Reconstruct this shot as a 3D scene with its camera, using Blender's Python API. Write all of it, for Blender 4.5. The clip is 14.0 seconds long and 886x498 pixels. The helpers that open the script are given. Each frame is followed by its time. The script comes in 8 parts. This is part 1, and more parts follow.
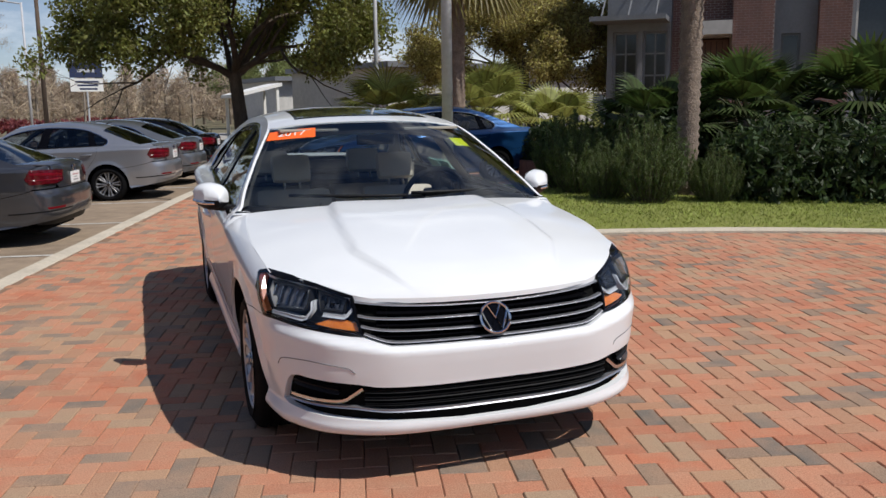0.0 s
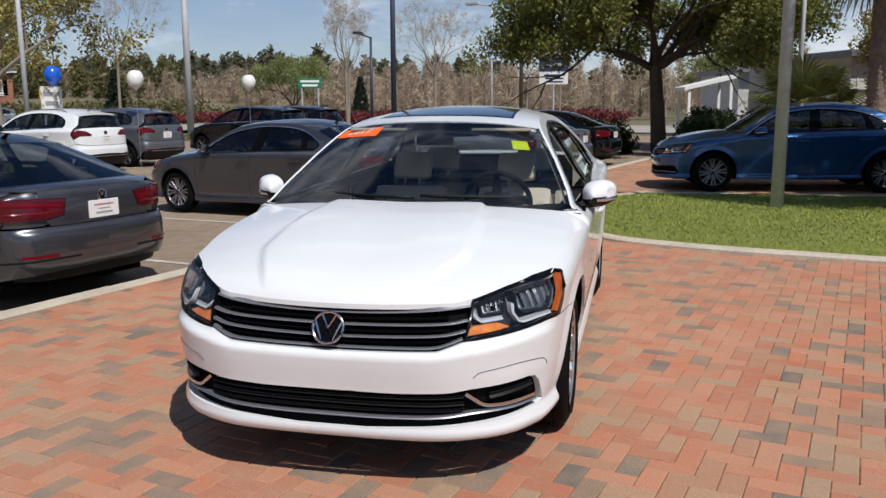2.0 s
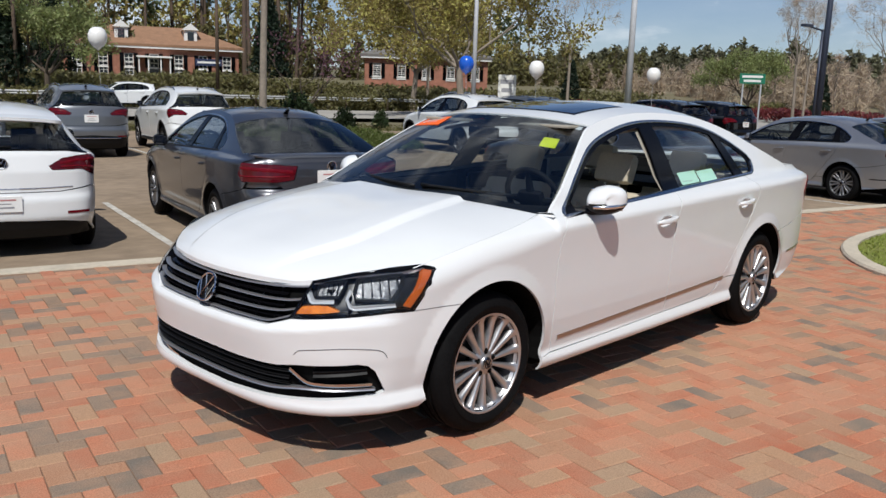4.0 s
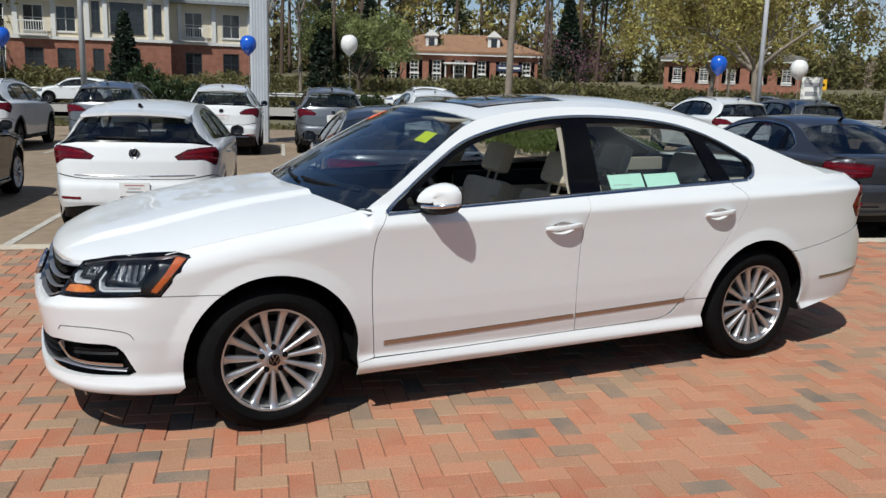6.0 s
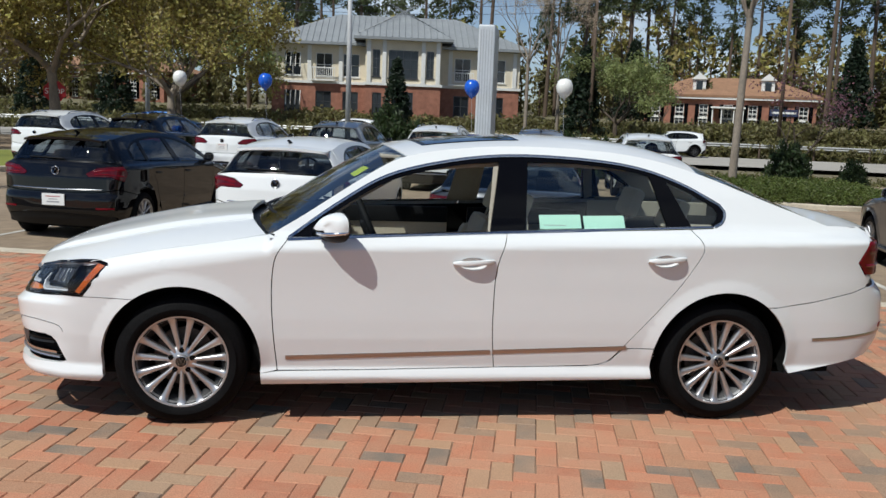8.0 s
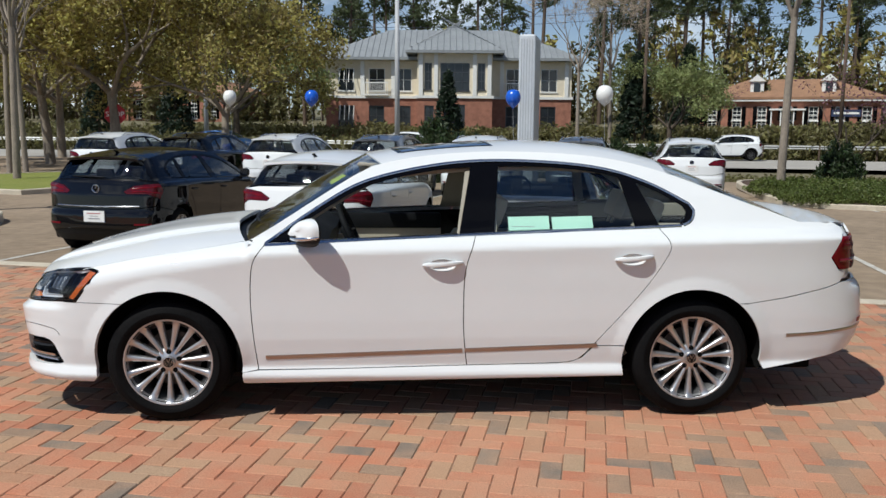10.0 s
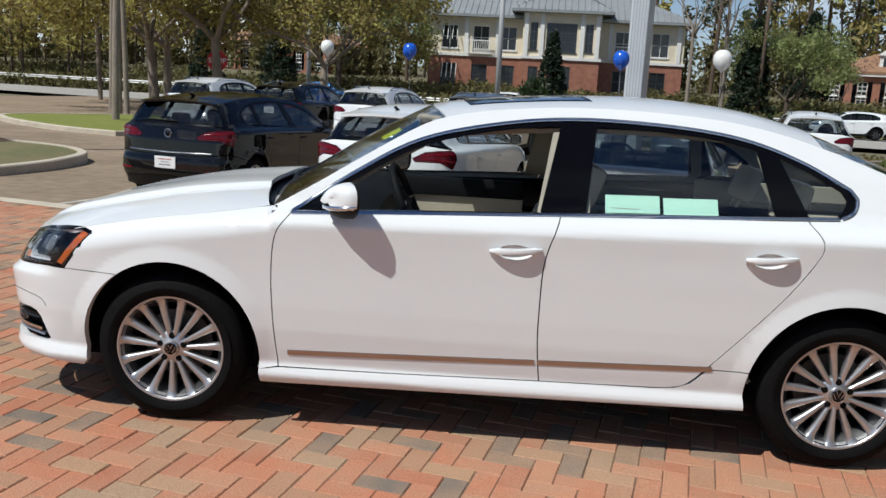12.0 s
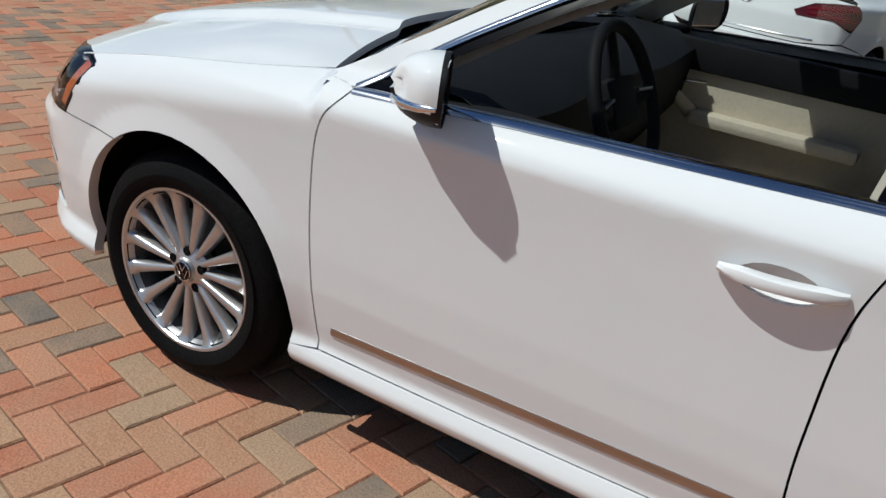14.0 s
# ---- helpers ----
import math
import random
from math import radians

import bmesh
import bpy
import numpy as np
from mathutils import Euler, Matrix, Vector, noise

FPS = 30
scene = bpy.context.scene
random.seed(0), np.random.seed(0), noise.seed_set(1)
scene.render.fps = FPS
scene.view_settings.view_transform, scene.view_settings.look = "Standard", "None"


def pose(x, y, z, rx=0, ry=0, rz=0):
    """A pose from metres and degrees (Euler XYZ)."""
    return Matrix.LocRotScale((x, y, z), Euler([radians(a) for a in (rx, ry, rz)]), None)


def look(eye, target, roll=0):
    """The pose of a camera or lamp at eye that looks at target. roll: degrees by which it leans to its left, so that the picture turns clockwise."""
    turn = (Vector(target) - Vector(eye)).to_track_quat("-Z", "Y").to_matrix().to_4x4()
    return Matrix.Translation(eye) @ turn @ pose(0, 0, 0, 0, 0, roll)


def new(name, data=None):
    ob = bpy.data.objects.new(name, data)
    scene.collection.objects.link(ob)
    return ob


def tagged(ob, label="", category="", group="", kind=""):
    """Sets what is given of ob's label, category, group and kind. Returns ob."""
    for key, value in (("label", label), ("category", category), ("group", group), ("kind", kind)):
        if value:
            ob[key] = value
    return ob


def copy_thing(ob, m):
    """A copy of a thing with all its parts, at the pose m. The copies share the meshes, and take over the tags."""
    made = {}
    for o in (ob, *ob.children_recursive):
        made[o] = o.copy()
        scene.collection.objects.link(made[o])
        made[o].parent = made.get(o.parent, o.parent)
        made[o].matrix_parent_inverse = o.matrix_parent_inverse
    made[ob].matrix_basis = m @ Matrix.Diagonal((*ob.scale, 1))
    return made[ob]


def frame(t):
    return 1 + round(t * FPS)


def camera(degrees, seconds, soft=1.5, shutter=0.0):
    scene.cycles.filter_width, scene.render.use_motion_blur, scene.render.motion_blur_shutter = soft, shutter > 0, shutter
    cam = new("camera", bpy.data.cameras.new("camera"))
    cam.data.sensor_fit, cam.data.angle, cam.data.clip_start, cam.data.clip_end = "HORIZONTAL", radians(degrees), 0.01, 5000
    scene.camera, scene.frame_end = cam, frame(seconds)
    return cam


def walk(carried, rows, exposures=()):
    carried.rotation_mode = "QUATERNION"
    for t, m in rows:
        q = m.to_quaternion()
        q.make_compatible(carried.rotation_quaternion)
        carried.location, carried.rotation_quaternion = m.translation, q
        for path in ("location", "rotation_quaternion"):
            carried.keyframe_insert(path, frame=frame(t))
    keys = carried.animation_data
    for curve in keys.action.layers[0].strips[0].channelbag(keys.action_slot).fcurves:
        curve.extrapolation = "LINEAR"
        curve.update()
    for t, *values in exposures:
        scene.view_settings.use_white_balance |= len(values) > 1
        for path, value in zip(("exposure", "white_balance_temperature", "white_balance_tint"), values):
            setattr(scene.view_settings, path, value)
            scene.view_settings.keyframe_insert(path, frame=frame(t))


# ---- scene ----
cam = camera(55.1, 14.0)
PATH = [
    (0, (-5.342, 1.279, 1.493), (-3.48, 0.63, 1.157), -0.7),
    (0.5, (-5.521, 0.658, 1.512), (-3.588, 0.276, 1.168), -0.4),
    (1, (-5.506, 0.058, 1.519), (-3.543, -0.067, 1.16), -0.7),
    (1.5, (-5.483, -0.577, 1.512), (-3.523, -0.405, 1.155), -0.6),
    (2, (-5.322, -1.16, 1.523), (-3.403, -0.717, 1.178), -0.3),
    (2.5, (-5.166, -1.746, 1.526), (-3.333, -1.025, 1.181), 0.2),
    (3, (-4.92, -2.272, 1.524), (-3.211, -1.298, 1.158), 1.4),
    (3.5, (-4.596, -2.754, 1.543), (-3.024, -1.573, 1.175), 1.8),
    (3.7, (-4.455, -2.963, 1.544), (-2.941, -1.71, 1.174), 1.9),
    (5.8, (-2.493, -4.255, 1.547), (-1.572, -2.522, 1.161), 1.3),
    (6, (-2.296, -4.388, 1.539), (-1.442, -2.621, 1.154), 1.6),
    (6.5, (-1.843, -4.627, 1.543), (-1.157, -2.787, 1.16), 1.7),
    (7, (-1.423, -4.83, 1.553), (-0.896, -2.932, 1.205), 2.3),
    (7.5, (-1.008, -5.005, 1.564), (-0.631, -3.069, 1.234), 3.2),
    (8, (-0.668, -5.067, 1.573), (-0.41, -3.107, 1.265), 2.2),
    (8.2, (-0.551, -5.073, 1.546), (-0.346, -3.106, 1.248), 1.8),
    (10.3, (-0.221, -5.297, 1.563), (-0.109, -3.321, 1.279), 0.6),
    (10.5, (-0.233, -5.264, 1.561), (-0.115, -3.288, 1.277), 1.0),
    (11, (-0.291, -5.107, 1.547), (-0.152, -3.135, 1.243), 1.7),
    (11.5, (-0.196, -4.712, 1.538), (-0.14, -2.742, 1.195), 1.9),
    (12, (-0.084, -4.288, 1.497), (-0.184, -2.327, 1.117), 3.1),
    (12.5, (0.021, -3.825, 1.499), (-0.296, -1.907, 1.029), 5.0),
    (13, (0.041, -3.296, 1.499), (-0.459, -1.456, 0.895), 5.9),
    (13.5, (0.144, -2.788, 1.438), (-0.564, -1.059, 0.723), 7.4),
    (14, (0.142, -2.33, 1.421), (-0.707, -0.723, 0.586), 8.1),
]
walk(cam, [(t, look(eye, target, roll)) for t, eye, target, roll in PATH], [(0, -0.02, 6530, 10), (3, -0.08, 6520, 9), (7, -0.06, 6430, 4), (11.5, 0.0, 6430, 5), (12.5, -0.08, 6390, 4.5), (14, -0.20, 6330, 2.5)])

# ---- light ----
SUN_DIR = Vector((-0.58, -0.49, 1.05)).normalized()
world = bpy.data.worlds.new("sky")
scene.world = world
world.use_nodes = True
wn, wl = world.node_tree.nodes, world.node_tree.links
sky_node = wn.new("ShaderNodeTexSky")
sky_node.sky_type = "NISHITA"
sky_node.sun_disc = False
sky_node.sun_elevation = math.asin(SUN_DIR.z)
sky_node.sun_rotation = math.atan2(SUN_DIR.x, SUN_DIR.y)
sky_node.air_density, sky_node.dust_density, sky_node.ozone_density = 1.0, 0.1, 4.0
# thin spring clouds, mostly low over the horizon
tc, mp, nz, cramp, mixc = wn.new("ShaderNodeTexCoord"), wn.new("ShaderNodeMapping"), wn.new("ShaderNodeTexNoise"), wn.new("ShaderNodeMapRange"), wn.new("ShaderNodeMix")
mp.inputs["Scale"].default_value = (2.2, 2.2, 7.0)
nz.inputs["Scale"].default_value, nz.inputs["Detail"].default_value, nz.inputs["Roughness"].default_value = 1.3, 8, 0.6
cramp.inputs[1].default_value, cramp.inputs[2].default_value, cramp.inputs[4].default_value = 0.50, 0.68, 0.95
mixc.data_type = "RGBA"
mixc.inputs["B"].default_value = (15.2, 15.8, 16.8, 1)
wl.new(tc.outputs["Generated"], mp.inputs[0])
wl.new(mp.outputs[0], nz.inputs[0])
wl.new(nz.outputs[0], cramp.inputs[0])
sep, low, mul = wn.new("ShaderNodeSeparateXYZ"), wn.new("ShaderNodeMapRange"), wn.new("ShaderNodeMath")
low.inputs[1].default_value, low.inputs[2].default_value, low.inputs[3].default_value, low.inputs[4].default_value = 0.0, 0.30, 0.62, 0.0
mul.operation, mul.use_clamp = "ADD", True
wl.new(tc.outputs["Generated"], sep.inputs[0])
wl.new(sep.outputs["Z"], low.inputs[0])
half = wn.new("ShaderNodeMath")
half.operation = "MULTIPLY"
half.inputs[1].default_value = 0.75
wl.new(cramp.outputs[0], half.inputs[0])
lowmix = wn.new("ShaderNodeMath")
lowmix.operation = "MULTIPLY"
wl.new(low.outputs[0], lowmix.inputs[0])
wl.new(nz.outputs[0], lowmix.inputs[1])
wl.new(half.outputs[0], mul.inputs[0])
wl.new(lowmix.outputs[0], mul.inputs[1])
wl.new(mul.outputs[0], mixc.inputs["Factor"])
tint = wn.new("ShaderNodeMix")
tint.data_type, tint.blend_type = "RGBA", "MULTIPLY"
tint.inputs["Factor"].default_value = 1.0
tint.inputs["B"].default_value = (0.79, 0.93, 1.16, 1)
wl.new(sky_node.outputs[0], tint.inputs["A"])
wl.new(tint.outputs["Result"], mixc.inputs["A"])
wl.new(mixc.outputs["Result"], wn["Background"].inputs[0])
wn["Background"].inputs[1].default_value = 0.060
sun = new("sun", bpy.data.lights.new("sun", "SUN"))
sun.data.energy = 4.55
sun.data.angle = radians(0.53)
sun.data.color = (1.0, 0.97, 0.93)
sun.matrix_world = look(SUN_DIR * 60, (0, 0, 0))

# ---- small tools ----
UX, VX = Vector((0.9665, -0.2566, 0)), Vector((0.2566, 0.9665, 0))
LOT_TURN = -14.87


def lotz(v):
    return -0.17 - 0.014 * (v - 3.2)


def lot(u, v, z=0.0):
    """A place in the parking lot's own axes: u along the rows, v away from the plaza."""
    return UX * u + VX * v + Vector((0, 0, z))


def empty(name, m=None):
    ob = new(name)
    ob.empty_display_size = 0.2
    if m is not None:
        ob.matrix_basis = m
    return ob


def mesh_from(name, bm, material):
    me = bpy.data.meshes.new(name)
    bm.to_mesh(me)
    bm.free()
    for m in material if isinstance(material, (list, tuple)) else [material]:
        me.materials.append(m)
    return me


def part(name, bm, material, parent=None, label="", smooth=None):
    """Links a bmesh as one mesh object under a thing or a part."""
    if smooth is not None:
        for f in bm.faces:
            f.smooth = True
        for e in bm.edges:
            if len(e.link_faces) == 2 and e.calc_face_angle(0) > radians(smooth):
                e.smooth = False
    ob = new(name, mesh_from(name, bm, material))
    ob.parent = parent
    if label:
        ob["label"] = label
    return ob


def cr(pts, n=6):
    """A smooth curve through points."""
    p = [Vector(q) for q in pts]
    p = [p[0] * 2 - p[1]] + p + [p[-1] * 2 - p[-2]]
    out = []
    for i in range(1, len(p) - 2):
        a, b, c, d = p[i - 1:i + 3]
        for k in range(n):
            s = k / n
            out.append(0.5 * (2 * b + (c - a) * s + (2 * a - 5 * b + 4 * c - d) * s * s + (3 * b - a - 3 * c + d) * s ** 3))
    out.append(p[-2])
    return out


def add_box(bm, x0, x1, y0, y1, z0, z1, bevel=0.0, m=None):
    vs = bmesh.ops.create_cube(bm, size=1)["verts"]
    for w in vs:
        w.co = Vector((x0 + (w.co.x + 0.5) * (x1 - x0), y0 + (w.co.y + 0.5) * (y1 - y0), z0 + (w.co.z + 0.5) * (z1 - z0)))
    if bevel:
        es = list({e for w in vs for e in w.link_edges})
        got = bmesh.ops.bevel(bm, geom=es, offset=bevel, segments=2, affect="EDGES", profile=0.6)
        vs = list({w for f in got["faces"] for w in f.verts} | {w for w in vs if w.is_valid})
    if m is not None:
        bmesh.ops.transform(bm, matrix=m, verts=vs)
    return vs


def box_bm(*a, **k):
    bm = bmesh.new()
    add_box(bm, *a, **k)
    return bm


def add_tube(bm, pts, radii, sides=8, caps=True, flat=1.0):
    """A tapered tube along points."""
    rings, up = [], Vector((0, 0, 1))
    n = len(pts)
    for i, p in enumerate(pts):
        p = Vector(p)
        d = (Vector(pts[min(i + 1, n - 1)]) - Vector(pts[max(i - 1, 0)])).normalized()
        a = d.cross(up if abs(d.z) < 0.95 else Vector((1, 0, 0))).normalized()
        b = a.cross(d)
        r = radii[i] if isinstance(radii, (list, tuple)) else radii
        rings.append([bm.verts.new(p + (a * math.cos(2 * math.pi * k / sides) + b * math.sin(2 * math.pi * k / sides) * flat) * r) for k in range(sides)])
    for q, w in zip(rings, rings[1:]):
        for k in range(sides):
            bm.faces.new((q[k], q[(k + 1) % sides], w[(k + 1) % sides], w[k]))
    if caps:
        bm.faces.new(rings[0][::-1])
        bm.faces.new(rings[-1])


def tube_bm(pts, radii, sides=8, caps=True, flat=1.0):
    bm = bmesh.new()
    add_tube(bm, pts, radii, sides, caps, flat)
    return bm


def lathe_bm(profile, n=32, axis="y"):
    """Turns (radius, along) pairs round an axis."""
    bm = bmesh.new()
    rings = []
    for r, h in profile:
        ring = []
        for k in range(n):
            c, s = math.cos(2 * math.pi * k / n) * r, math.sin(2 * math.pi * k / n) * r
            ring.append(bm.verts.new((c, h, s) if axis == "y" else (c, s, h)))
        rings.append(ring)
    for q, w in zip(rings, rings[1:]):
        for k in range(n):
            bm.faces.new((q[k], q[(k + 1) % n], w[(k + 1) % n], w[k]))
    return bm


def patch_bm(f, nu, nv, depth=0.012, u0=0.0):
    """A grid over f(u, v), u from u0 to 1 and v from 0 to 1, with a turned-down edge."""
    bm = bmesh.new()
    g = [[bm.verts.new(f(u0 + (1 - u0) * i / nu, j / nv)) for j in range(nv + 1)] for i in range(nu + 1)]
    for i in range(nu):
        for j in range(nv):
            bm.faces.new((g[i][j], g[i + 1][j], g[i + 1][j + 1], g[i][j + 1]))
    bmesh.ops.recalc_face_normals(bm, faces=bm.faces)
    if sum(fc.normal.z for fc in bm.faces) < 0:
        bmesh.ops.reverse_faces(bm, faces=bm.faces)
    if depth:
        bm.normal_update()
        edge = [e for e in bm.edges if e.is_boundary]
        got = bmesh.ops.extrude_edge_only(bm, edges=edge)["geom"]
        for e in edge:
            e.smooth = False
        for w in got:
            if isinstance(w, bmesh.types.BMVert):
                w.co.z -= depth
    for fc in bm.faces:
        fc.smooth = True
    return bm

# ---- materials ----
def material(name, colour, rough=0.6, metal=0.0, vary=0.0, scale=6.0, bump=0.0, bump_scale=60.0, coat=0.0, second=None, spec=0.5, per_object=0.0, island=0.0, stretch=None):
    """A principled surface whose colour wanders at two scales, with fine relief."""
    m = bpy.data.materials.new(name)
    m.use_nodes = True
    n, l = m.node_tree.nodes, m.node_tree.links
    b = n["Principled BSDF"]
    b.inputs["Roughness"].default_value, b.inputs["Metallic"].default_value = rough, metal
    b.inputs["Coat Weight"].default_value, b.inputs["Coat Roughness"].default_value = coat, 0.03
    b.inputs["Specular IOR Level"].default_value = spec
    b.inputs["Base Color"].default_value = (*colour, 1)
    co = n.new("ShaderNodeTexCoord").outputs["Object"]
    if stretch:
        mp = n.new("ShaderNodeMapping")
        mp.inputs["Scale"].default_value = stretch
        l.new(co, mp.inputs[0])
        co = mp.outputs[0]
    if vary or second:
        t1, t2 = n.new("ShaderNodeTexNoise"), n.new("ShaderNodeTexNoise")
        t1.inputs["Scale"].default_value, t2.inputs["Scale"].default_value = scale, scale * 9
        t1.inputs["Detail"].default_value = t2.inputs["Detail"].default_value = 5
        l.new(co, t1.inputs[0])
        l.new(co, t2.inputs[0])
        av = n.new("ShaderNodeMath")
        av.operation = "ADD"
        l.new(t1.outputs[0], av.inputs[0])
        l.new(t2.outputs[0], av.inputs[1])
        src = av.outputs[0]
        ramp = n.new("ShaderNodeMapRange")
        ramp.inputs[1].default_value, ramp.inputs[2].default_value = 0.7, 1.3
        l.new(src, ramp.inputs[0])
        mix = n.new("ShaderNodeMix")
        mix.data_type = "RGBA"
        lo = second or tuple(c * (1 - vary) for c in colour)
        hi = colour if second else tuple(min(1, c * (1 + vary)) for c in colour)
        mix.inputs["A"].default_value, mix.inputs["B"].default_value = (*lo, 1), (*hi, 1)
        l.new(ramp.outputs[0], mix.inputs["Factor"])
        out = mix.outputs["Result"]
        if per_object or island:
            hs = n.new("ShaderNodeHueSaturation")
            rnd = n.new("ShaderNodeObjectInfo").outputs["Random"] if per_object else n.new("ShaderNodeNewGeometry").outputs["Random Per Island"]
            k = per_object or island
            mr = n.new("ShaderNodeMapRange")
            mr.inputs[3].default_value, mr.inputs[4].default_value = 1 - k, 1 + k
            l.new(rnd, mr.inputs[0])
            l.new(mr.outputs[0], hs.inputs["Value"])
            mh = n.new("ShaderNodeMapRange")
            mh.inputs[3].default_value, mh.inputs[4].default_value = 0.5 - 0.05 * k, 0.5 + 0.05 * k
            l.new(rnd, mh.inputs[0])
            l.new(mh.outputs[0], hs.inputs["Hue"])
            l.new(out, hs.inputs["Color"])
            out = hs.outputs[0]
        l.new(out, b.inputs["Base Color"])
    if bump:
        tb, bp = n.new("ShaderNodeTexNoise"), n.new("ShaderNodeBump")
        tb.inputs["Scale"].default_value, tb.inputs["Detail"].default_value = bump_scale, 6
        bp.inputs["Strength"].default_value, bp.inputs["Distance"].default_value = bump, 0.02
        l.new(co, tb.inputs[0])
        l.new(tb.outputs[0], bp.inputs["Height"])
        l.new(bp.outputs[0], b.inputs["Normal"])
    return m


def glass(name, tint, gloss=1.0, power=4.5):
    """A thin tinted pane: clear through, glossy by its angle."""
    m = bpy.data.materials.new(name)
    m.use_nodes = True
    n, l = m.node_tree.nodes, m.node_tree.links
    n.remove(n["Principled BSDF"])
    tr, gl, mx, lw = n.new("ShaderNodeBsdfTransparent"), n.new("ShaderNodeBsdfGlossy"), n.new("ShaderNodeMixShader"), n.new("ShaderNodeLayerWeight")
    pw, ma = n.new("ShaderNodeMath"), n.new("ShaderNodeMath")
    tr.inputs[0].default_value = (*tint, 1)
    gl.inputs["Roughness"].default_value = 0.01
    gl.inputs["Color"].default_value = (gloss, gloss, gloss, 1)
    lw.inputs[0].default_value = 0.5
    pw.operation, ma.operation = "POWER", "MULTIPLY_ADD"
    pw.inputs[1].default_value = power
    ma.inputs[1].default_value, ma.inputs[2].default_value = 0.92, 0.06
    l.new(lw.outputs["Facing"], pw.inputs[0])
    l.new(pw.outputs[0], ma.inputs[0])
    l.new(ma.outputs[0], mx.inputs[0])
    l.new(tr.outputs[0], mx.inputs[1])
    l.new(gl.outputs[0], mx.inputs[2])
    l.new(mx.outputs[0], n["Material Output"].inputs[0])
    return m


WHITE = material("white_paint", (0.71, 0.725, 0.735), 0.45, coat=0.9, vary=0.012, scale=0.8, spec=0.1)
GREY = material("grey_paint", (0.062, 0.064, 0.074), 0.28, metal=0.6, coat=1.0, vary=0.05, scale=0.7)
SILVER = material("silver_paint", (0.32, 0.33, 0.36), 0.33, metal=0.7, coat=1.0, vary=0.03, scale=0.7)
BLACK = material("black_paint", (0.004, 0.004, 0.005), 0.25, coat=1.0, vary=0.1, scale=0.7, spec=0.0)
BLUE = material("blue_paint", (0.014, 0.075, 0.21), 0.28, metal=0.55, coat=1.0, vary=0.05, scale=0.7)
SLATE = material("slate_paint", (0.16, 0.17, 0.185), 0.33, metal=0.6, coat=1.0, vary=0.04, scale=0.7)
PLASTIC = material("black_plastic", (0.009, 0.009, 0.010), 0.5, vary=0.2, scale=20, bump=0.05, bump_scale=400, spec=0.2)
TRIM_BLACK = material("gloss_black_trim", (0.003, 0.003, 0.004), 0.14, coat=0.0, spec=0.13, vary=0.1, scale=12)
CHROME = material("chrome", (0.62, 0.63, 0.65), 0.12, metal=1.0, vary=0.04, scale=14)
GRILLE = material("grille_brightwork", (0.38, 0.39, 0.42), 0.34, metal=0.75, vary=0.05, scale=20)
BRIGHT = material("satin_aluminium", (0.42, 0.38, 0.36), 0.28, metal=1.0, vary=0.04, scale=14)
ALLOY = material("alloy_wheel", (0.50, 0.50, 0.51), 0.36, metal=0.85, coat=0.4, vary=0.08, scale=18)
CAR_ALLOY = material("machined_alloy", (0.26, 0.26, 0.27), 0.35, metal=0.8, coat=0.3, vary=0.1, scale=18)
DARK_ALLOY = material("dark_alloy", (0.10, 0.10, 0.105), 0.35, metal=0.7, vary=0.1, scale=18)
RUBBER = material("tyre_rubber", (0.006, 0.006, 0.0065), 0.65, vary=0.3, scale=9, bump=0.15, bump_scale=120, spec=0.06)
LAMP_HOUSE = material("lamp_housing", (0.022, 0.023, 0.026), 0.3, metal=0.2, vary=0.3, scale=14)
LAMP_UNIT = material("lamp_facets", (0.17, 0.175, 0.185), 0.32, metal=0.6, vary=0.35, scale=60, bump=0.3, bump_scale=90)
# the sun's glint on the lamp's L-shaped strips is put into this pale colour
DRL = material("glint_pale_strip", (0.46, 0.48, 0.50), 0.25, vary=0.06, scale=20)
BRAKE = material("brake_iron", (0.09, 0.085, 0.08), 0.5, metal=0.8, vary=0.3, scale=25)
UNDER = material("underbody", (0.006, 0.006, 0.006), 0.9, vary=0.3, scale=5, spec=0.05)
BARREL = material("wheel_barrel", (0.05, 0.05, 0.052), 0.55, metal=0.6, vary=0.2, scale=18)
BEIGE = material("beige_leather", (0.56, 0.49, 0.38), 0.5, vary=0.08, scale=7, bump=0.12, bump_scale=220)
DARK_CABIN = material("dark_cabin", (0.009, 0.009, 0.010), 0.7, spec=0.2, vary=0.2, scale=9, bump=0.1, bump_scale=250)
PALE_CABIN = material("pale_headliner", (0.33, 0.30, 0.245), 0.8, vary=0.06, scale=9)
# brighter copy of the amber lens, with its lit look and highlights in the colour
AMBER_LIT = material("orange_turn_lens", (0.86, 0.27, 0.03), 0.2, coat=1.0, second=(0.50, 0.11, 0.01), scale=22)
# dark grey for the bumper's seam and for the painted shadow of its crease
SEAM_AND_SHADE = material("seam_and_crease_shade", (0.10, 0.10, 0.105), 0.7, vary=0.1, scale=20)
AMBER = material("amber_lens", (0.50, 0.10, 0.012), 0.15, coat=1.0, vary=0.15, scale=40)
RED_LENS = material("red_lens", (0.125, 0.003, 0.009), 0.2, coat=0.25, spec=0.1, vary=0.25, scale=18)
RED_DARK = material("dark_red_lens", (0.075, 0.003, 0.007), 0.15, coat=0.5, spec=0.2, vary=0.25, scale=18)
REFLECTOR = material("lamp_reflector", (0.72, 0.73, 0.75), 0.12, metal=1.0, vary=0.1, scale=30)
CLEAR = glass("lamp_lens", (0.95, 0.96, 0.97), 0.7)
WINDSCREEN = glass("windscreen_glass", (0.72, 0.77, 0.79), 1.0, 3.7)
